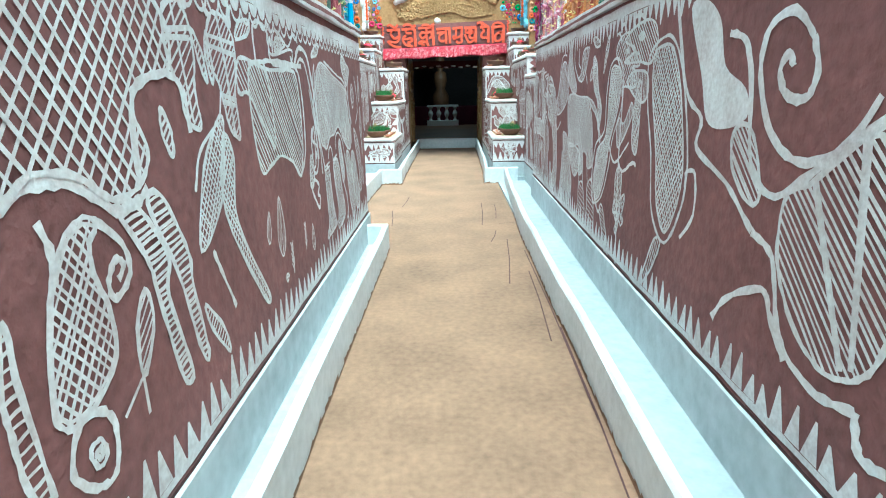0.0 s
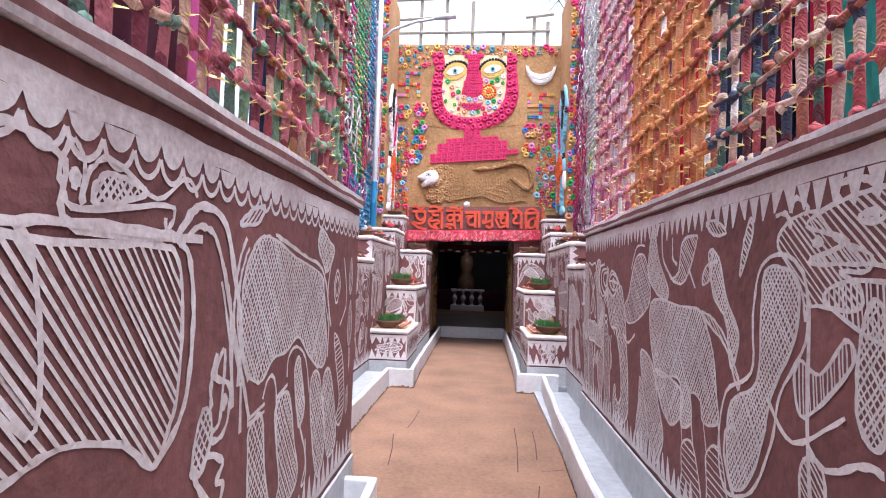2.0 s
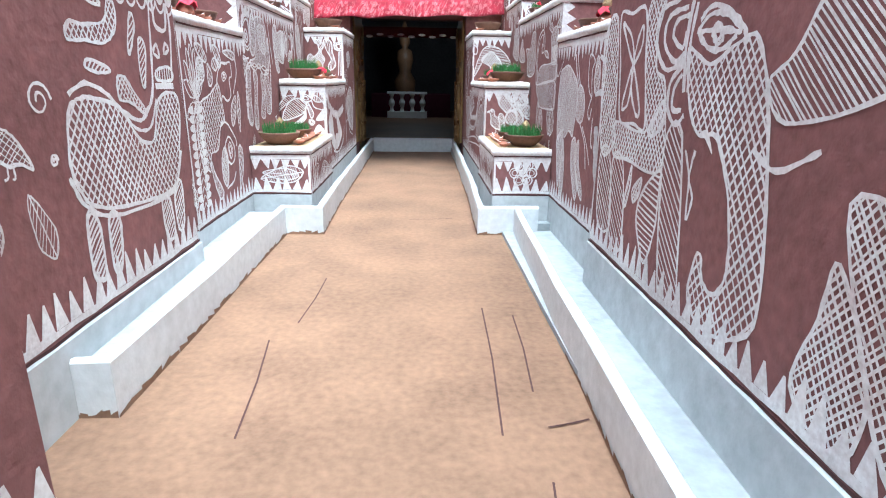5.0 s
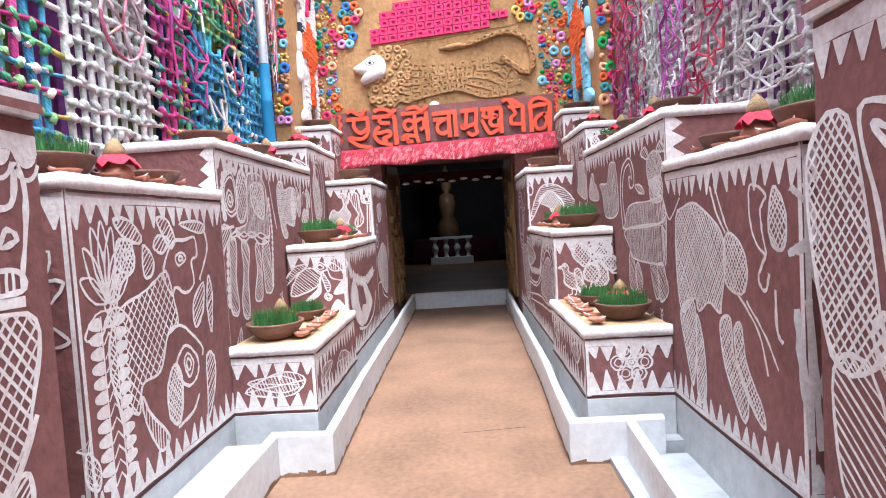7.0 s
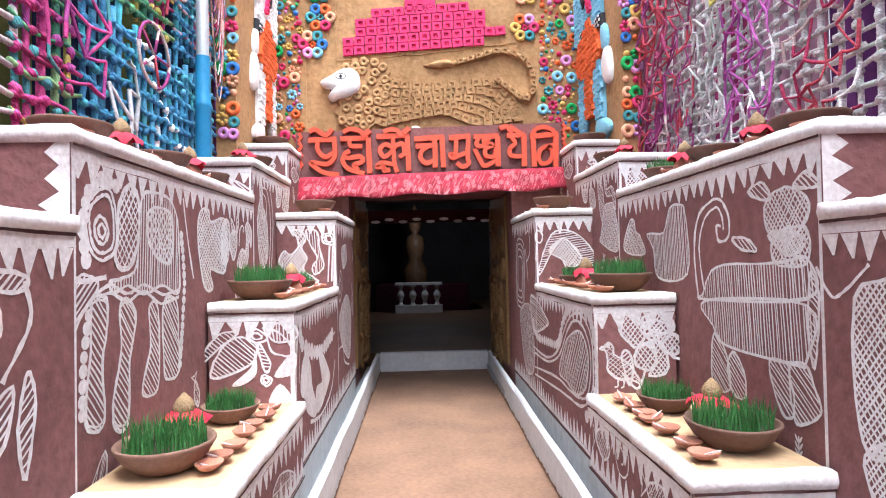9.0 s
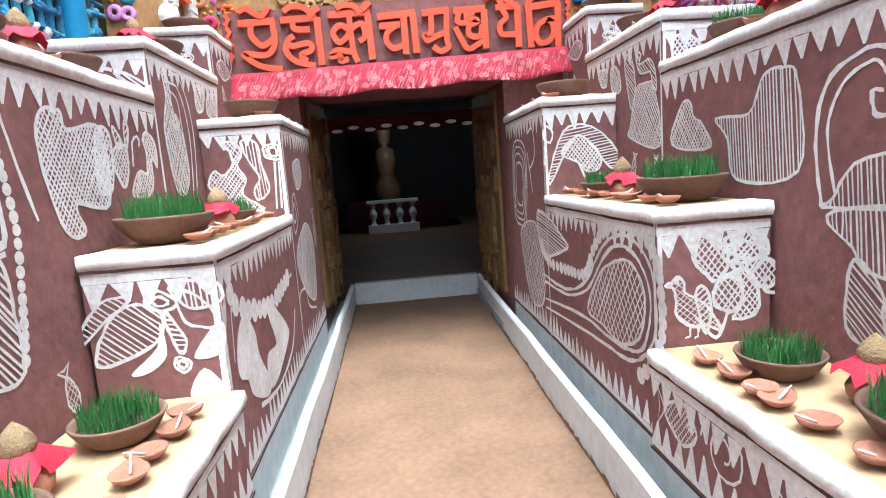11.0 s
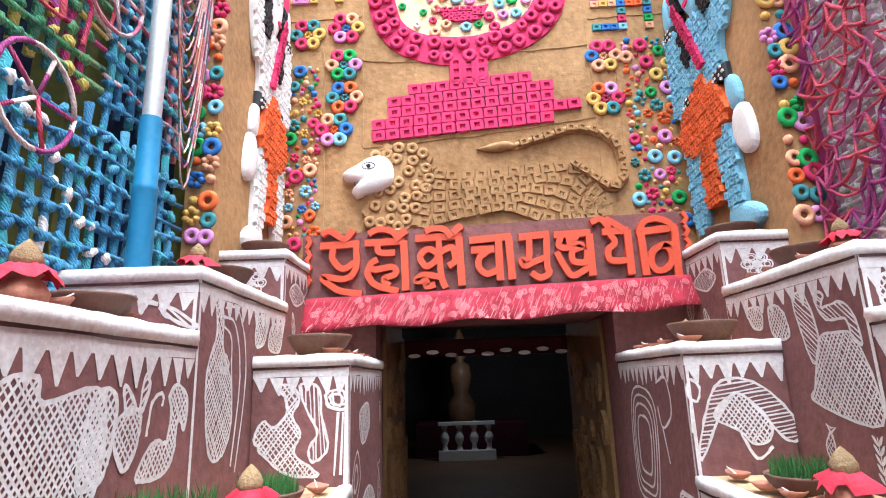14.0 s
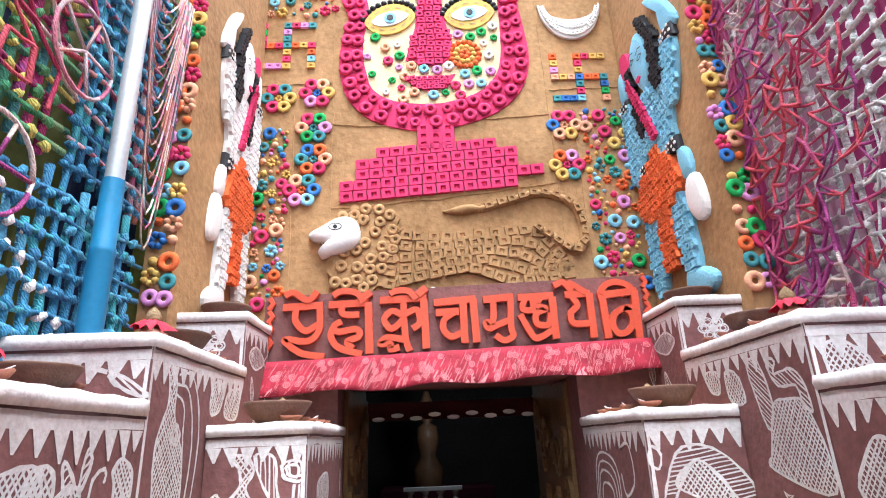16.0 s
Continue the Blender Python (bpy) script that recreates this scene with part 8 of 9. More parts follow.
def figure(side, skin, name, label):
    """A relief figure with one raised arm, its weight on the forward leg."""
    place = (lambda u: u) if side > 0 else (lambda u: 12.22 + (u - 12.06) * 0.76)
    on_wall = face((side * 1.688, 0, 0), (0, 1, 0), (-side, 0, 0))
    at = lambda u, v, h: on_wall(place(u), v, h)
    S = lambda pts: [tuple(p) for p in smooth_line(pts, True, 3)]
    gs, go, gi, gp, gw = Geo(), Geo(), Geo(), Geo(), Geo()
    torso = [(12.64, 4.42), (12.27, 4.2), (12.31, 3.9), (12.34, 3.70), (12.84, 3.92), (12.79, 4.29)]
    raised_arm = [(12.26, 4.59), (12.06, 4.47), (12.13, 4.17), (12.25, 4.02), (12.42, 4.20)]
    low_arm = [(13.16, 4.54), (13.0, 4.50), (12.82, 4.05), (12.93, 3.74), (13.18, 3.80), (13.22, 4.16)]
    rear_leg = [(13.06, 3.44), (12.77, 3.36), (12.86, 2.78), (13.07, 2.80)]
    front_leg = [(12.64, 3.36), (12.33, 3.35), (12.31, 3.07), (12.31, 2.76), (12.52, 2.76), (12.53, 2.98)]
    for p in (torso, raised_arm, low_arm, rear_leg, front_leg):
        q = S(p)
        gs.prism(q, at, 0.0, 0.03)
        lump_fill(gs, q, at, 0.074, 0.026, 0.028, 0.046)
    hand_up = [(12.2, 4.60), (11.99, 4.58), (12.06, 4.78), (12.22, 5.0), (12.45, 5.15), (12.34, 4.98), (12.2, 4.8)]
    hand_side = [(13.17, 4.60), (13.06, 4.60), (13.05, 4.75), (13.12, 4.92), (13.18, 4.80)]
    foot = [(12.52, 2.80), (12.31, 2.78), (12.14, 2.69), (12.18, 2.60), (12.45, 2.56), (12.55, 2.66)]
    wrist = [(12.34, 3.70), (12.2, 3.62), (12.18, 3.45), (12.32, 3.44)]
    visage = [(12.62, 4.98), (12.47, 4.78), (12.52, 4.50), (12.60, 4.38), (12.70, 4.45), (12.82, 4.70), (12.80, 4.88), (12.71, 4.97)]
    for p, h in ((hand_up, 0.045), (hand_side, 0.045), (foot, 0.055), (wrist, 0.045), (visage, 0.075)):
        q = S(p)
        dome(gs, q, at, h)
    skirt = S([(12.60, 3.86), (12.31, 3.53), (12.38, 3.38), (12.67, 3.26), (13.08, 3.42), (13.04, 3.66), (12.82, 3.80)])
    sash = S([(12.76, 3.32), (12.58, 3.28), (12.55, 2.92), (12.77, 2.88), (12.81, 3.08)])
    for q in (skirt, sash):
        go.prism(q, at, 0.0, 0.045)
        lump_fill(go, q, at, 0.07, 0.03, 0.043, 0.045)
    shell = S([(12.28, 3.43), (12.14, 3.40), (12.08, 3.21), (12.11, 3.08), (12.25, 3.09), (12.34, 3.26)])
    dome(gw, shell, at, 0.05)
    hair = S([(12.64, 5.10), (12.44, 4.98), (12.30, 4.72), (12.30, 4.32), (12.48, 4.36), (12.44, 4.75), (12.6, 5.0)])
    tress = S([(12.86, 4.80), (12.80, 4.55), (12.78, 4.30), (12.72, 4.10), (12.82, 4.08), (12.88, 4.35), (12.92, 4.7)])
    for q in (hair, tress):
        lump_fill(gi, q, at, 0.062, 0.05, 0.02, 0.045)
    for u, v in ((12.12, 4.56), (12.36, 3.74), (12.88, 3.80), (13.09, 4.53)):
        band = [(u - 0.09, v - 0.08), (u + 0.09, v - 0.04), (u + 0.1, v + 0.06), (u - 0.08, v + 0.05)]
        dome(gi, band, at, 0.06)
        lump_fill(gw, band, at, 0.05, 0.012, 0.052, 0.016)
    for u, v in ((12.72, 4.74), (12.56, 4.68)):
        gi.ribbon([(u - 0.05, v), (u, v + 0.025), (u + 0.05, v), (u, v - 0.02)], 0.012, at, 0.08, True)
        gi.ribbon([(u - 0.06, v + 0.06), (u, v + 0.085), (u + 0.06, v + 0.06)], 0.01, at, 0.08)
    gp.prism(S([(12.64, 4.55), (12.60, 4.52), (12.66, 4.50), (12.70, 4.53)]), at, 0.06, 0.082)
    gp.prism(S([(12.90, 4.98), (12.86, 4.80), (13.0, 4.76), (13.04, 4.98)]), at, 0.0, 0.05)
    n = 14
    for i in range(n):
        u, v = 12.88 - 0.34 * i / n, 4.62 - 0.72 * i / n
        lump_fill(gp, [(u - 0.03, v - 0.03), (u + 0.03, v - 0.03), (u + 0.03, v + 0.03), (u - 0.03, v + 0.03)], at, 0.05, 0.03, 0.055, 0.032)
    return multi(name, [(gs, skin), (go, ORANGE2), (gi, INK), (gp, PINK), (gw, CHALK)], label, "relief")


figure(1, BLUE, "relief_figure", "sky-blue clay relief figure in an orange skirt on the side panel")
figure(-1, CHALK, "relief_figure", "white clay relief figure in an orange skirt on the side panel")
# ring edging at the front of both side panels
for side in (1, -1):
    zz = 2.55
    wall = bpy.data.objects["wall_return_right" if side > 0 else "wall_return_left"]
    while zz < 6.8:
        for x in (1.715, 1.80):
            stick(*rnd.choice((("clay_ring", RING_L), ("clay_blossom", BLOS), ("clay_bead", BEAD), ("clay_ring", RING_M))), rnd.choice(PAL), side * (x + rnd.uniform(-0.012, 0.012)), zz + rnd.uniform(-0.02, 0.02), wall, 11.85, rnd.uniform(0, 90))
        zz += 0.115

# ---- coloured lattices beside the facade ----
for x, y0, y1, z0, z1, mats, lab in ((-1.84, 7.7, 8.5, 1.3, 6.7, [WRAP_G, WRAP_M, WRAP_B], "green, magenta and blue"), (-1.84, 8.5, 9.4, 1.3, 6.7, [WRAP_W], "white"), (-1.85, 9.4, 9.9, 1.3, 6.7, [WRAP_M, WRAP_G], "magenta, green and teal"),
                                     (-1.86, 9.9, 11.8, 1.3, 2.95, [WRAP_B], "blue"), (-1.86, 9.9, 11.0, 2.95, 6.7, [WRAP_G, WRAP_G, WRAP_M], "green and magenta"), (-1.86, 11.0, 11.8, 2.95, 6.7, [WRAP_B, WRAP_PK], "blue and grey-pink")):
    lattice("lattice_screen", x, y0, y1, z0, z1, mats, 0.092, 0.105, "bamboo lattice wrapped in " + lab + " cloth strips", 0.017)
lattice("lattice_screen", 1.90, 7.6, 11.8, 1.3, 6.7, [WRAP_W], 0.12, 0.092, "white-wrapped bamboo lattice behind coloured nets", 0.016, -1)


def rope_net(name, x, y0, y1, z0, z1, mat, cells, label, r=0.009):
    """A hand-tied net of wrapped cords stretched before a lattice."""
    nyy, nz = max(2, int((y1 - y0) / cells)), max(2, int((z1 - z0) / cells))
    P = {(i, k): Vector((x + rnd.uniform(-0.025, 0.025), y0 + (y1 - y0) * i / nyy + rnd.uniform(-0.018, 0.018), z0 + (z1 - z0) * k / nz + rnd.uniform(-0.035, 0.035))) for i in range(nyy + 1) for k in range(nz + 1)}
    net = thing(name, label, "net", "rope nets")
    g = Geo()
    for (i, k), p in P.items():
        for d in ((1, 0), (0, 1), (1, 1), (1, -1)):
            q = P.get((i + d[0], k + d[1]))
            if q is not None and rnd.random() < (0.62 if 0 in d else 0.3):
                g.tube([p, p.lerp(q, 0.5) + Vector((0, 0, -0.006)), q], r * rnd.uniform(0.7, 1.3), 5, 1.0, False)
    part("netting", g, mat, net, "knotted wrapped cords", True)["kind"] = "stuff"
    return net


for yk in range(9):
    hanging("hanging_cloth", 2.45 + 0.05 * (yk % 2), 7.5 + 0.72 * yk, 8.3 + 0.72 * yk, -0.055, 6.2, CLOTHS[(6, 0, 6, 4, 6, 0)[yk % 6]], names[(6, 0, 6, 4, 6, 0)[yk % 6]] + " cloth hanging behind the white lattice")
    hanging("hanging_cloth", -2.4 - 0.05 * (yk % 2), 7.5 + 0.72 * yk, 8.3 + 0.72 * yk, -0.055, 5.8, CLOTHS[(8, 5, 4, 5, 8, 5)[yk % 6]], names[(8, 5, 4, 5, 8, 5)[yk % 6]] + " cloth hanging behind the coloured lattice")
for k, (y0, y1, z0, z1, mt, nm) in enumerate(((7.7, 8.3, 1.95, 3.2, WRAP_V, "crimson"), (8.1, 8.7, 2.5, 3.9, WRAP_M, "magenta"), (8.6, 9.2, 1.95, 2.7, WRAP_W, "cream"), (8.9, 9.5, 2.6, 4.4, WRAP_P, "purple"), (9.4, 9.9, 1.95, 2.9, WRAP_V, "crimson"),
                                                    (9.6, 10.1, 3.0, 4.8, WRAP_PK, "pink"), (10.0, 10.5, 1.95, 3.0, WRAP_P, "purple"), (10.3, 10.6, 3.1, 3.6, WRAP_G, "green"), (10.5, 11.0, 2.2, 3.1, WRAP_W, "cream"), (10.9, 11.3, 2.2, 4.6, WRAP_V, "crimson"), (10.4, 11.2, 4.2, 6.2, WRAP_W, "cream"))):
    rope_net("rope_net", 1.83, y0, y1, z0, z1, mt, 0.10, nm + " hand-tied rope net hung on the white lattice", 0.0075)
rope_net("rope_net", 1.80, 11.25, 11.8, 2.2, 6.5, WRAP_V, 0.09, "crimson hand-tied rope net beside the facade", 0.01)
for y0, y1, z0, z1, mt, nm in ((9.55, 10.05, 2.35, 3.2, WRAP_M, "red"), (10.1, 10.4, 2.1, 2.6, WRAP_W, "white"), (10.45, 10.95, 3.1, 4.3, WRAP_V, "crimson"), (8.75, 9.25, 2.75, 3.5, WRAP_PK, "pink"), (9.7, 10.1, 3.3, 4.0, WRAP_W, "white")):
    rope_net("rope_net", -1.79, y0, y1, z0, z1, mt, 0.15, nm + " hand-tied rope net on the coloured lattice", 0.011)
for y, z, r, mt in ((8.95, 2.6, 0.2, WRAP_PK), (10.55, 2.75, 0.2, WRAP_V), (9.3, 3.6, 0.25, WRAP_W), (10.9, 3.5, 0.22, WRAP_PK)):
    wheel = thing("spoked_ornament", "cloth-wrapped spoked wheel tied to the lattice", "ornament", "spoked ornaments")
    g = Geo()
    g.tube([(-1.77, y + r * math.cos(i * 0.3307), z + r * math.sin(i * 0.3307)) for i in range(20)], 0.011, 5)
    part("rim", g, mt, wheel, "", True)
    for i in range(5):
        a = i * 1.2566
        g = Geo()
        g.tube([(-1.77, y, z), (-1.77, y + r * math.cos(a), z + r * math.sin(a))], 0.009, 5)
        part("spoke", g, mt, wheel, "", True)
# looped cords by the pipe
for k in range(16):
    g = Geo()
    y0, d = 11.28 + 0.006 * k, 0.25 + 0.085 * k
    g.tube([(-1.79 + 0.003 * k, y0 + 0.46 * t / 12, 4.6 - d * 1.2 * math.sin(math.pi * t / 12) ** 0.8 + rnd.uniform(-0.01, 0.01)) for t in range(13)], 0.0055, 5)
    tagged(part("looped_cord", g, WRAP_R if k % 2 else WRAP_PK, None, "", True), "grey-pink wrapped cord hanging in a loop beside the pipe", "cord", "looped cords")

# lamp post
post = thing("lamp_post", "galvanised steel lamp post with a blue-painted lower part", "lamp post")
g = Geo()
g.lathe([(0.056, 2.17), (0.056, 2.60), (0.0575, 2.605), (0.0575, 2.63), (0.053, 2.64), (0.051, 2.98)], 20, (-1.72, 11.2, 0))
part("lower_pipe", g, PIPEBLUE, post, "glossy blue lower pipe", True)
g = Geo()
g.lathe([(0.044, 2.97), (0.044, 7.0), (0.0, 7.0)], 20, (-1.72, 11.2, 0))
part("upper_pipe", g, STEEL, post, "bare galvanised upper pipe", True)
g = Geo()
g.tube([(-1.72, 11.2, 5.45), (-1.5, 11.2, 5.65), (-1.1, 11.2, 5.80), (-0.75, 11.2, 5.86)], 0.025, 8)
g.tube([(-0.78, 11.2, 5.86), (-0.6, 11.2, 5.89), (-0.4, 11.2, 5.9)], [0.03, 0.06, 0.04], 8)
part("lamp_arm", g, STEEL, post, "", True)
# tinsel
g = Geo()
for x, y, z in TIN:
    if y > 7.55:
        continue
    for _ in range(5):
        a = rnd.uniform(0, 6.28)
        d = Vector((math.cos(a) * 0.035, math.sin(a) * 0.03, rnd.uniform(-0.015, 0.03)))
        p = Vector((x - 0.018 * (1 if x > 0 else -1), y, z))
        w = Vector((0, 0.006, 0.006))
        g.poly([p - w, p + w, p + d])
tagged(part("tinsel", g, GOLD), "gold tinsel tufts tied round the wrapped lattice", "tinsel", "", "stuff")


# ---- pots and lamps ----
CACHE = {}


def cached(name, mat, build, smooth=True):
    if name not in CACHE:
        q = Geo()
        build(q)
        CACHE[name] = q.mesh(name, smooth)
        CACHE[name].materials.append(mat)
    return CACHE[name]


def bowl_build(q):
    q.lathe([(0.001, 0.0), (0.45, 0.0), (0.62, 0.06), (0.85, 0.28), (1.0, 0.52), (1.03, 0.58), (1.02, 0.62), (0.97, 0.62), (0.93, 0.56), (0.78, 0.36), (0.4, 0.2), (0.001, 0.18)], 28)


def soil_build(q):
    q.lathe([(0.86, 0.47), (0.5, 0.52), (0.001, 0.53)], 20)


def grass_build(seed):
    def run(q):
        r2 = random.Random(seed)
        for _ in range(420):
            a, r = r2.uniform(0, 6.28), 0.84 * math.sqrt(r2.random())
            x, y = r * math.cos(a), r * math.sin(a)
            h = r2.uniform(0.3, 0.72)
            lx, ly = r2.uniform(-0.16, 0.16), r2.uniform(-0.16, 0.16)
            b = r2.uniform(0, 3.14)
            wx, wy = 0.017 * math.cos(b), 0.017 * math.sin(b)
            n = len(q.v)
            q.v += [(x - wx, y - wy, 0.48), (x + wx, y + wy, 0.48), (x + lx * 0.4 + wx * 0.8, y + ly * 0.4 + wy * 0.8, 0.5 + h * 0.6), (x + lx * 0.4 - wx * 0.8, y + ly * 0.4 - wy * 0.8, 0.5 + h * 0.6), (x + lx, y + ly, 0.5 + h)]
            q.f += [(n, n + 1, n + 2, n + 3), (n + 3, n + 2, n + 4)]
    return run


def bowl(x, y, z, r, grassy=True):
    if grassy:
        t = thing("grass_bowl", "earthenware bowl of sprouting green barley grass on the mud ledge", "bowl", "bowls on the ledges")
    else:
        t = thing("clay_bowl", "empty shallow earthenware bowl on the mud ledge", "bowl", "bowls on the ledges")
    t.matrix_world = Matrix.LocRotScale((x, y, z + 0.001), Euler((0, 0, rnd.uniform(0, 6))), (r, r, r * (1.0 if grassy else 1.05)))
    for nm, mt, bd in (("bowl", POT, bowl_build),) + ((("soil", SOIL, soil_build), ("grass", GRASS, grass_build(int(x * 100) % 3))) if grassy else ()):
        part(nm, cached(nm + (str(int(x * 100) % 3) if nm == "grass" else ""), mt, bd, nm != "grass"), mt, t)


def diya(x, y, z):
    t = thing("oil_lamp", "small terracotta oil lamp with a pinched lip on the ledge", "oil lamp", "oil lamps on the ledges")
    t.matrix_world = Matrix.LocRotScale((x, y, z + 0.001), Euler((0, 0, rnd.uniform(0, 6.28))), (1, 1, 1))

    def build(q):
        n = 16
        for r, h in ((0.022, 0.0), (0.04, 0.012), (0.05, 0.026), (0.046, 0.027), (0.03, 0.012), (0.001, 0.009)):
            for k in range(n):
                a = 2 * math.pi * k / n
                p = 1 + 0.35 * max(0, math.cos(a)) ** 6
                q.v.append((r * p * math.cos(a), r * math.sin(a), h + 0.008 * max(0, math.cos(a)) ** 6 * (h > 0.02)))
        for i in range(5):
            for k in range(n):
                q.f.append((i * n + k, i * n + (k + 1) % n, (i + 1) * n + (k + 1) % n, (i + 1) * n + k))
    part("dish", cached("dish", DIYA, build), DIYA, t)
    part("wick", cached("wick", WHITE, lambda q: q.tube([(0.01, 0, 0.014), (0.04, 0, 0.03), (0.065, 0.002, 0.042)], [0.004, 0.004, 0.002], 5)), WHITE, t)


def kalash(x, y, z, s=1.0):
    t = thing("ritual_pot", "terracotta pot topped with a husked coconut wrapped in red cloth", "pot", "ritual pots")
    t.matrix_world = Matrix.LocRotScale((x, y, z + 0.001), Euler((0, 0, rnd.uniform(0, 6.28))), (s, s, s))
    part("pot", cached("kalash_pot", DIYA, lambda q: q.lathe([(0.001, 0), (0.045, 0), (0.075, 0.03), (0.08, 0.06), (0.06, 0.095), (0.042, 0.11), (0.055, 0.125), (0.05, 0.128)], 20)), DIYA, t)

    def cloth_build(q):
        n = 24
        r3 = random.Random(4)
        j = [r3.uniform(-0.014, 0.014) for _ in range(n)]
        for r, h, k in ((0.04, 0.155, 0.2), (0.055, 0.15, 0.5), (0.075, 0.128, 1.0), (0.092, 0.10, 1.8)):
            for i in range(n):
                a = 2 * math.pi * i / n
                e = 1 + 0.55 * k / 1.8 * (abs(math.cos(a)) ** 8)
                q.v.append(((r * e + j[i] * k) * math.cos(a), (r + j[i] * k) * math.sin(a), h + j[(i * 5) % n] * k + 0.03 * (e - 1)))
        for i in range(3):
            for k in range(n):
                q.f.append((i * n + k, i * n + (k + 1) % n, (i + 1) * n + (k + 1) % n, (i + 1) * n + k))
    part("red_cloth", cached("kalash_cloth", REDCLOTH, cloth_build), REDCLOTH, t)
    part("coconut", cached("coconut", HUSK, lambda q: q.lathe([(0.03, 0.13), (0.048, 0.155), (0.05, 0.18), (0.035, 0.21), (0.012, 0.235), (0.001, 0.245)], 14)), HUSK, t)


for s in (1, -1):
    j = 0.02 * s
    for x, y, z, r, gr in ((1.06, 9.10 + j, 0.70, 0.168, True), (1.03, 9.66 - j, 0.70, 0.13, True), (1.06, 10.30, 1.23, 0.178, True), (1.0, 10.98 + j, 1.23, 0.13, True), (1.0, 11.70, 1.835, 0.165, False),
                           (1.50, 7.88, 1.60, 0.17, True), (1.45, 8.52, 1.60, 0.14, False), (1.46, 9.2, 1.90, 0.14, False), (1.42, 9.85, 1.90, 0.14, False), (1.42, 10.45, 1.90, 0.13, s > 0), (1.45, 11.45, 2.16, 0.16, False), (1.50, 12.25, 2.49, 0.15, False)):
        bowl(s * x, y, z, r, gr)
    for x, y, z, k in ((1.12, 9.38, 0.70, 0.85), (0.98, 10.72, 1.23, 0.85), (1.08, 12.1, 1.83, 0.7), (1.42, 8.20, 1.60, 0.9), (1.44, 9.52, 1.90, 0.8), (1.40, 10.15, 1.90, 0.8), (1.42, 11.15, 2.16, 0.7)):
        kalash(s * x, y, z, k)
    for x, ys, z in ((0.875, [9.0, 9.13, 9.27, 9.4, 9.53, 9.66, 9.8], 0.70), (0.905, [10.14, 10.3, 10.45, 10.6, 10.76, 10.92, 11.1, 11.3], 1.23), (1.355, [7.8, 8.0, 8.22, 8.4, 8.6], 1.60), (1.365, [9.1, 9.4, 9.65, 9.9, 10.2, 10.55], 1.90), (1.37, [11.1, 11.3, 11.6, 11.8], 2.16), (0.9, [11.6, 11.8, 12.0, 12.2, 12.4], 1.83)):
        for y in ys:
            diya(s * (x + rnd.uniform(-0.012, 0.012)), y + rnd.uniform(-0.03, 0.03), z + 0.012)

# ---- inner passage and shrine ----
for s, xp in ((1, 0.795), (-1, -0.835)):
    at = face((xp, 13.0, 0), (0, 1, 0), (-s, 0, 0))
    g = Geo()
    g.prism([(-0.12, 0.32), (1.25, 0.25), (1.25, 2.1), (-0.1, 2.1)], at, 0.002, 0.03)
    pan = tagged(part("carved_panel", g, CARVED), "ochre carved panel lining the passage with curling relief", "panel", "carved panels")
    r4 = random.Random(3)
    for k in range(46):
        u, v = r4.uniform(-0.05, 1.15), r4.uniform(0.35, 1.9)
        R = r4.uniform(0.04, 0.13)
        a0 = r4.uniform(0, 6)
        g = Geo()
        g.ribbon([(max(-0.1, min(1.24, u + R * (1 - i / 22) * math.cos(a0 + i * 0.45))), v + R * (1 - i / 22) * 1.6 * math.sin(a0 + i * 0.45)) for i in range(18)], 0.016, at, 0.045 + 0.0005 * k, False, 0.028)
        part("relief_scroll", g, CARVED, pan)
g = Geo()
g.ribbon([(-0.8, 2.0), (0.78, 2.0)], 0.16, face((0, 14.2, 0), (1, 0, 0), (0, -1, 0)), 0.0, False, -0.02)
val = tagged(part("inner_valance", g, VALANCE), "red cloth valance darkened for passage shade, with white discs", "valance")
for i in range(9):
    q = Geo()
    q.lathe([(0.06, 0.0), (0.055, 0.012), (0.001, 0.014)], 12)
    q.v = [(x - 0.7 + 0.175 * i, 14.17 - z, y * 0.35 + 1.93 + 0.03 * (i % 2)) for x, y, z in q.v]
    part("disc", q, CHALK, val)
bal = thing("balustrade", "white turned balustrade before the shrine", "balustrade")
g = Geo()
g.box(-0.74, 0.34, 19.85, 20.05, 0.22, 0.40)
g.box(-0.74, 0.34, 19.88, 20.02, 0.86, 0.92)
part("rail", g, CHALK, bal)
for i in range(4):
    g = Geo()
    g.lathe([(0.07, 0.40), (0.05, 0.44), (0.04, 0.5), (0.08, 0.59), (0.085, 0.65), (0.05, 0.73), (0.04, 0.78), (0.07, 0.83), (0.07, 0.86)], 14, (-0.62 + 0.28 * i, 19.95, 0))
    part("baluster", g, CHALK, bal, "", True)
g = Geo()
g.box(-1.2, 1.0, 20.3, 21.6, 0.226, 0.85)
tagged(part("altar", g, CLOTHS[1]), "dark maroon cloth-covered altar in the shrine", "altar")
g = Geo()
g.lathe([(0.28, 0.85), (0.3, 1.2), (0.16, 1.45), (0.24, 1.75), (0.2, 2.0), (0.07, 2.08), (0.14, 2.2), (0.15, 2.35), (0.16, 2.42), (0.09, 2.6), (0.02, 2.78), (0.001, 2.8)], 18, (-0.28, 20.8, 0))
tagged(part("idol_statue", g, IDOL, None, "", True), "painted idol in red and gold at the back of the shrine", "statue")

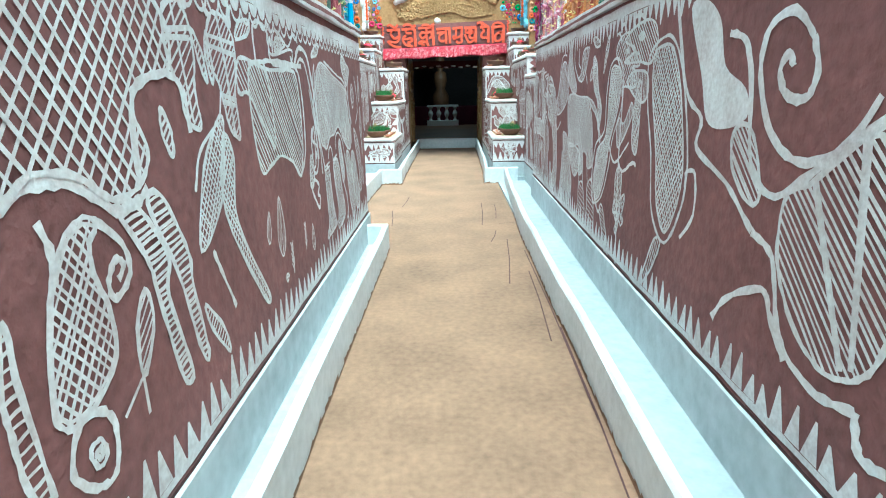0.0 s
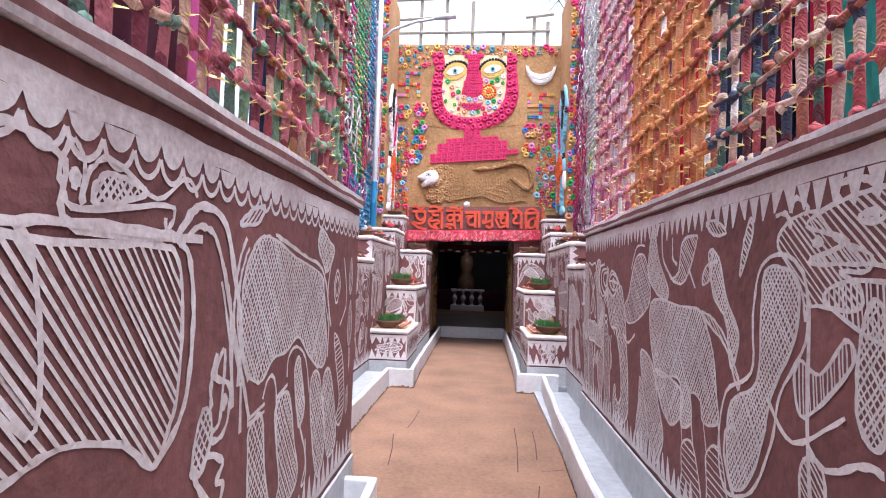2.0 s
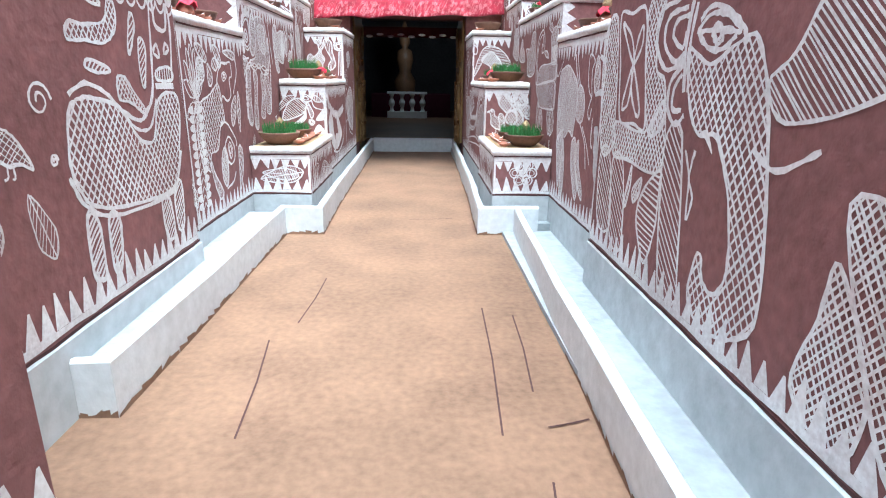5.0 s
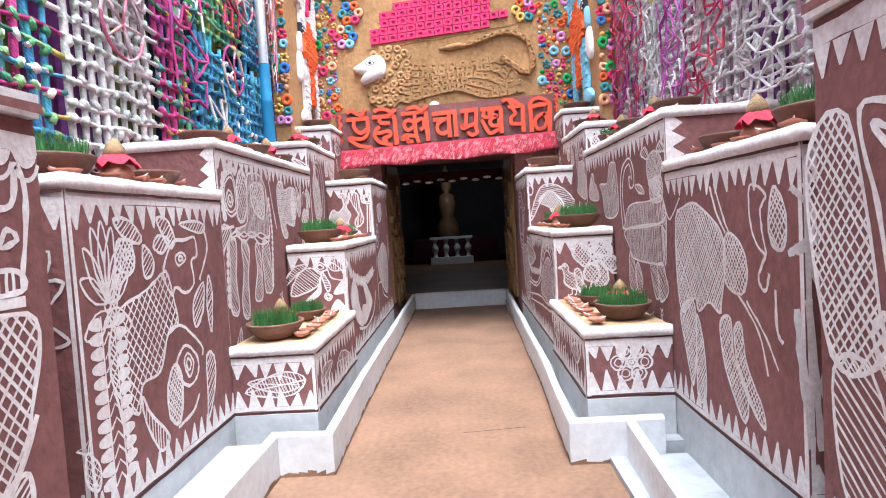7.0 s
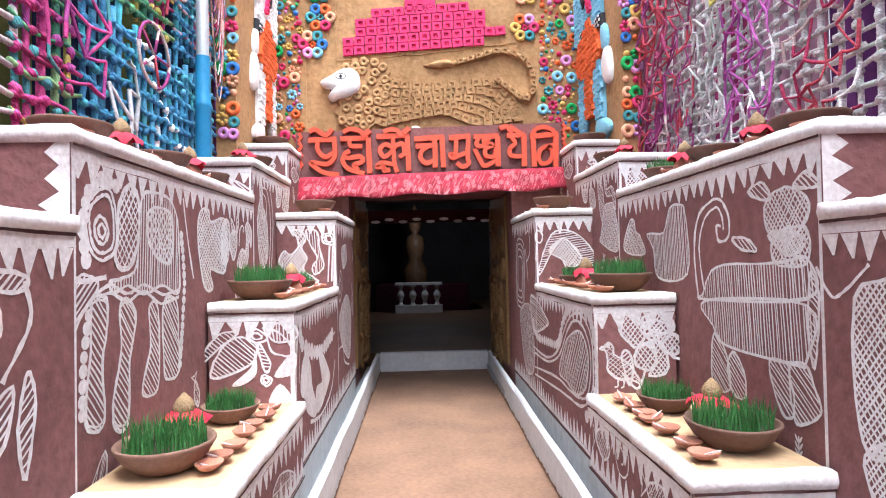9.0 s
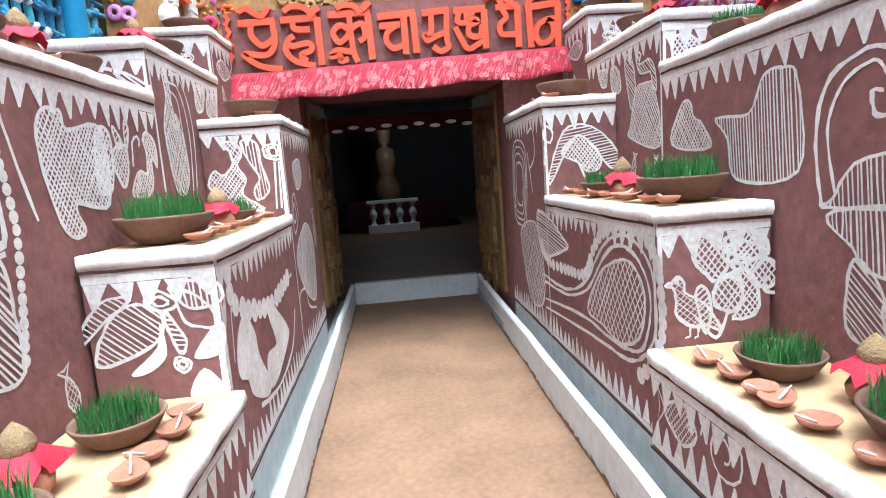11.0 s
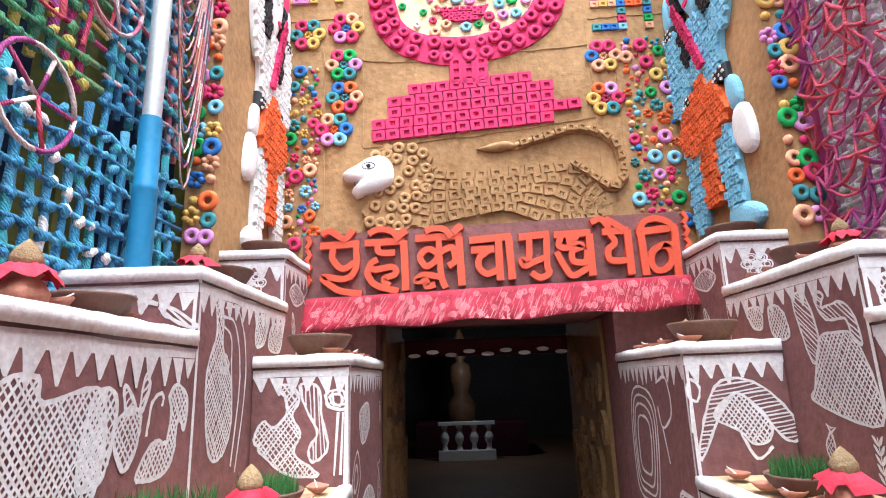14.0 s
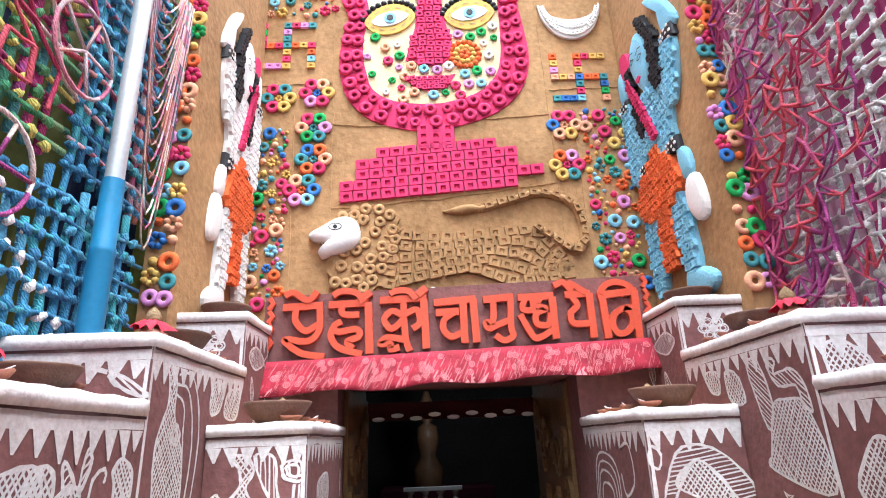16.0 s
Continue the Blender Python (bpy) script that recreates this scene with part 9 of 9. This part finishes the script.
# Unseen fill light added to brighten the balusters and inner hall.
lamp = bpy.data.lights.new("shrine_lamp", "POINT")
lamp.energy, lamp.color, lamp.shadow_soft_size = SHRINE, (0.92, 0.95, 1.0), 0.12
fill_ob = new("shrine_lamp", lamp)
fill_ob.location = (0.0, 19.5, 2.5)

# ---- beyond: scaffold poles and palm ----
sc = thing("bamboo_scaffold", "grey bamboo scaffold frame standing behind the facade", "scaffold")
for x, zt in ((-1.83, 10.2), (-1.07, 10.4), (-0.3, 9.5), (0.6, 8.6), (1.5, 9.0), (1.9, 8.9)):
    g = Geo()
    g.tube([(x, 18, 4.2), (x + 0.05, 18, zt)], 0.05, 6)
    part("pole", g, BAMBOO, sc)
for z, xa, xb in ((10.2, -2.6, -0.9), (9.5, -2.6, -0.2), (8.5, -2.6, 2.0), (8.0, -2.6, 2.0), (9.0, 1.3, 2.1), (8.9, -2.6, -1.0)):
    g = Geo()
    g.tube([(xa, 17.93, z), (xb, 17.93, z + 0.1)], 0.04, 6)
    part("rail", g, BAMBOO, sc)
palm = thing("palm_tree", "coconut palm with drooping fronds beyond the passage", "tree")
g = Geo()
g.tube([(4.1, 19, -0.06), (4.05, 19, 5), (3.8, 19, 9.6), (3.4, 19, 13.9)], [0.24, 0.19, 0.16, 0.13], 10)
part("trunk", g, BAMBOO, palm, "", True)
g = Geo()
for k in range(15):
    a = k * 2.4
    L = rnd.uniform(2.2, 3.2)
    up = rnd.uniform(-0.1, 0.9)
    spine = [Vector((3.4 + L * t * math.cos(a), 19 + L * t * math.sin(a), 13.9 + up * 2 * t - 2.6 * t * t)) for t in [i / 12 for i in range(13)]]
    g.tube(spine, 0.025, 4, 0.3)
    for i in range(1, 13):
        d = (spine[i] - spine[i - 1]).normalized()
        sd = d.cross(Vector((0, 0, 1))).normalized()
        for sg in (-1, 1):
            for o in (0.0, 0.5):
                b = spine[i - 1].lerp(spine[i], o)
                tip = b + sd * sg * rnd.uniform(0.45, 0.65) + d * 0.25 + Vector((0, 0, -rnd.uniform(0.25, 0.5)))
                g.poly([b - d * 0.03, b + d * 0.03, tip])
part("crown", g, FROND, palm)
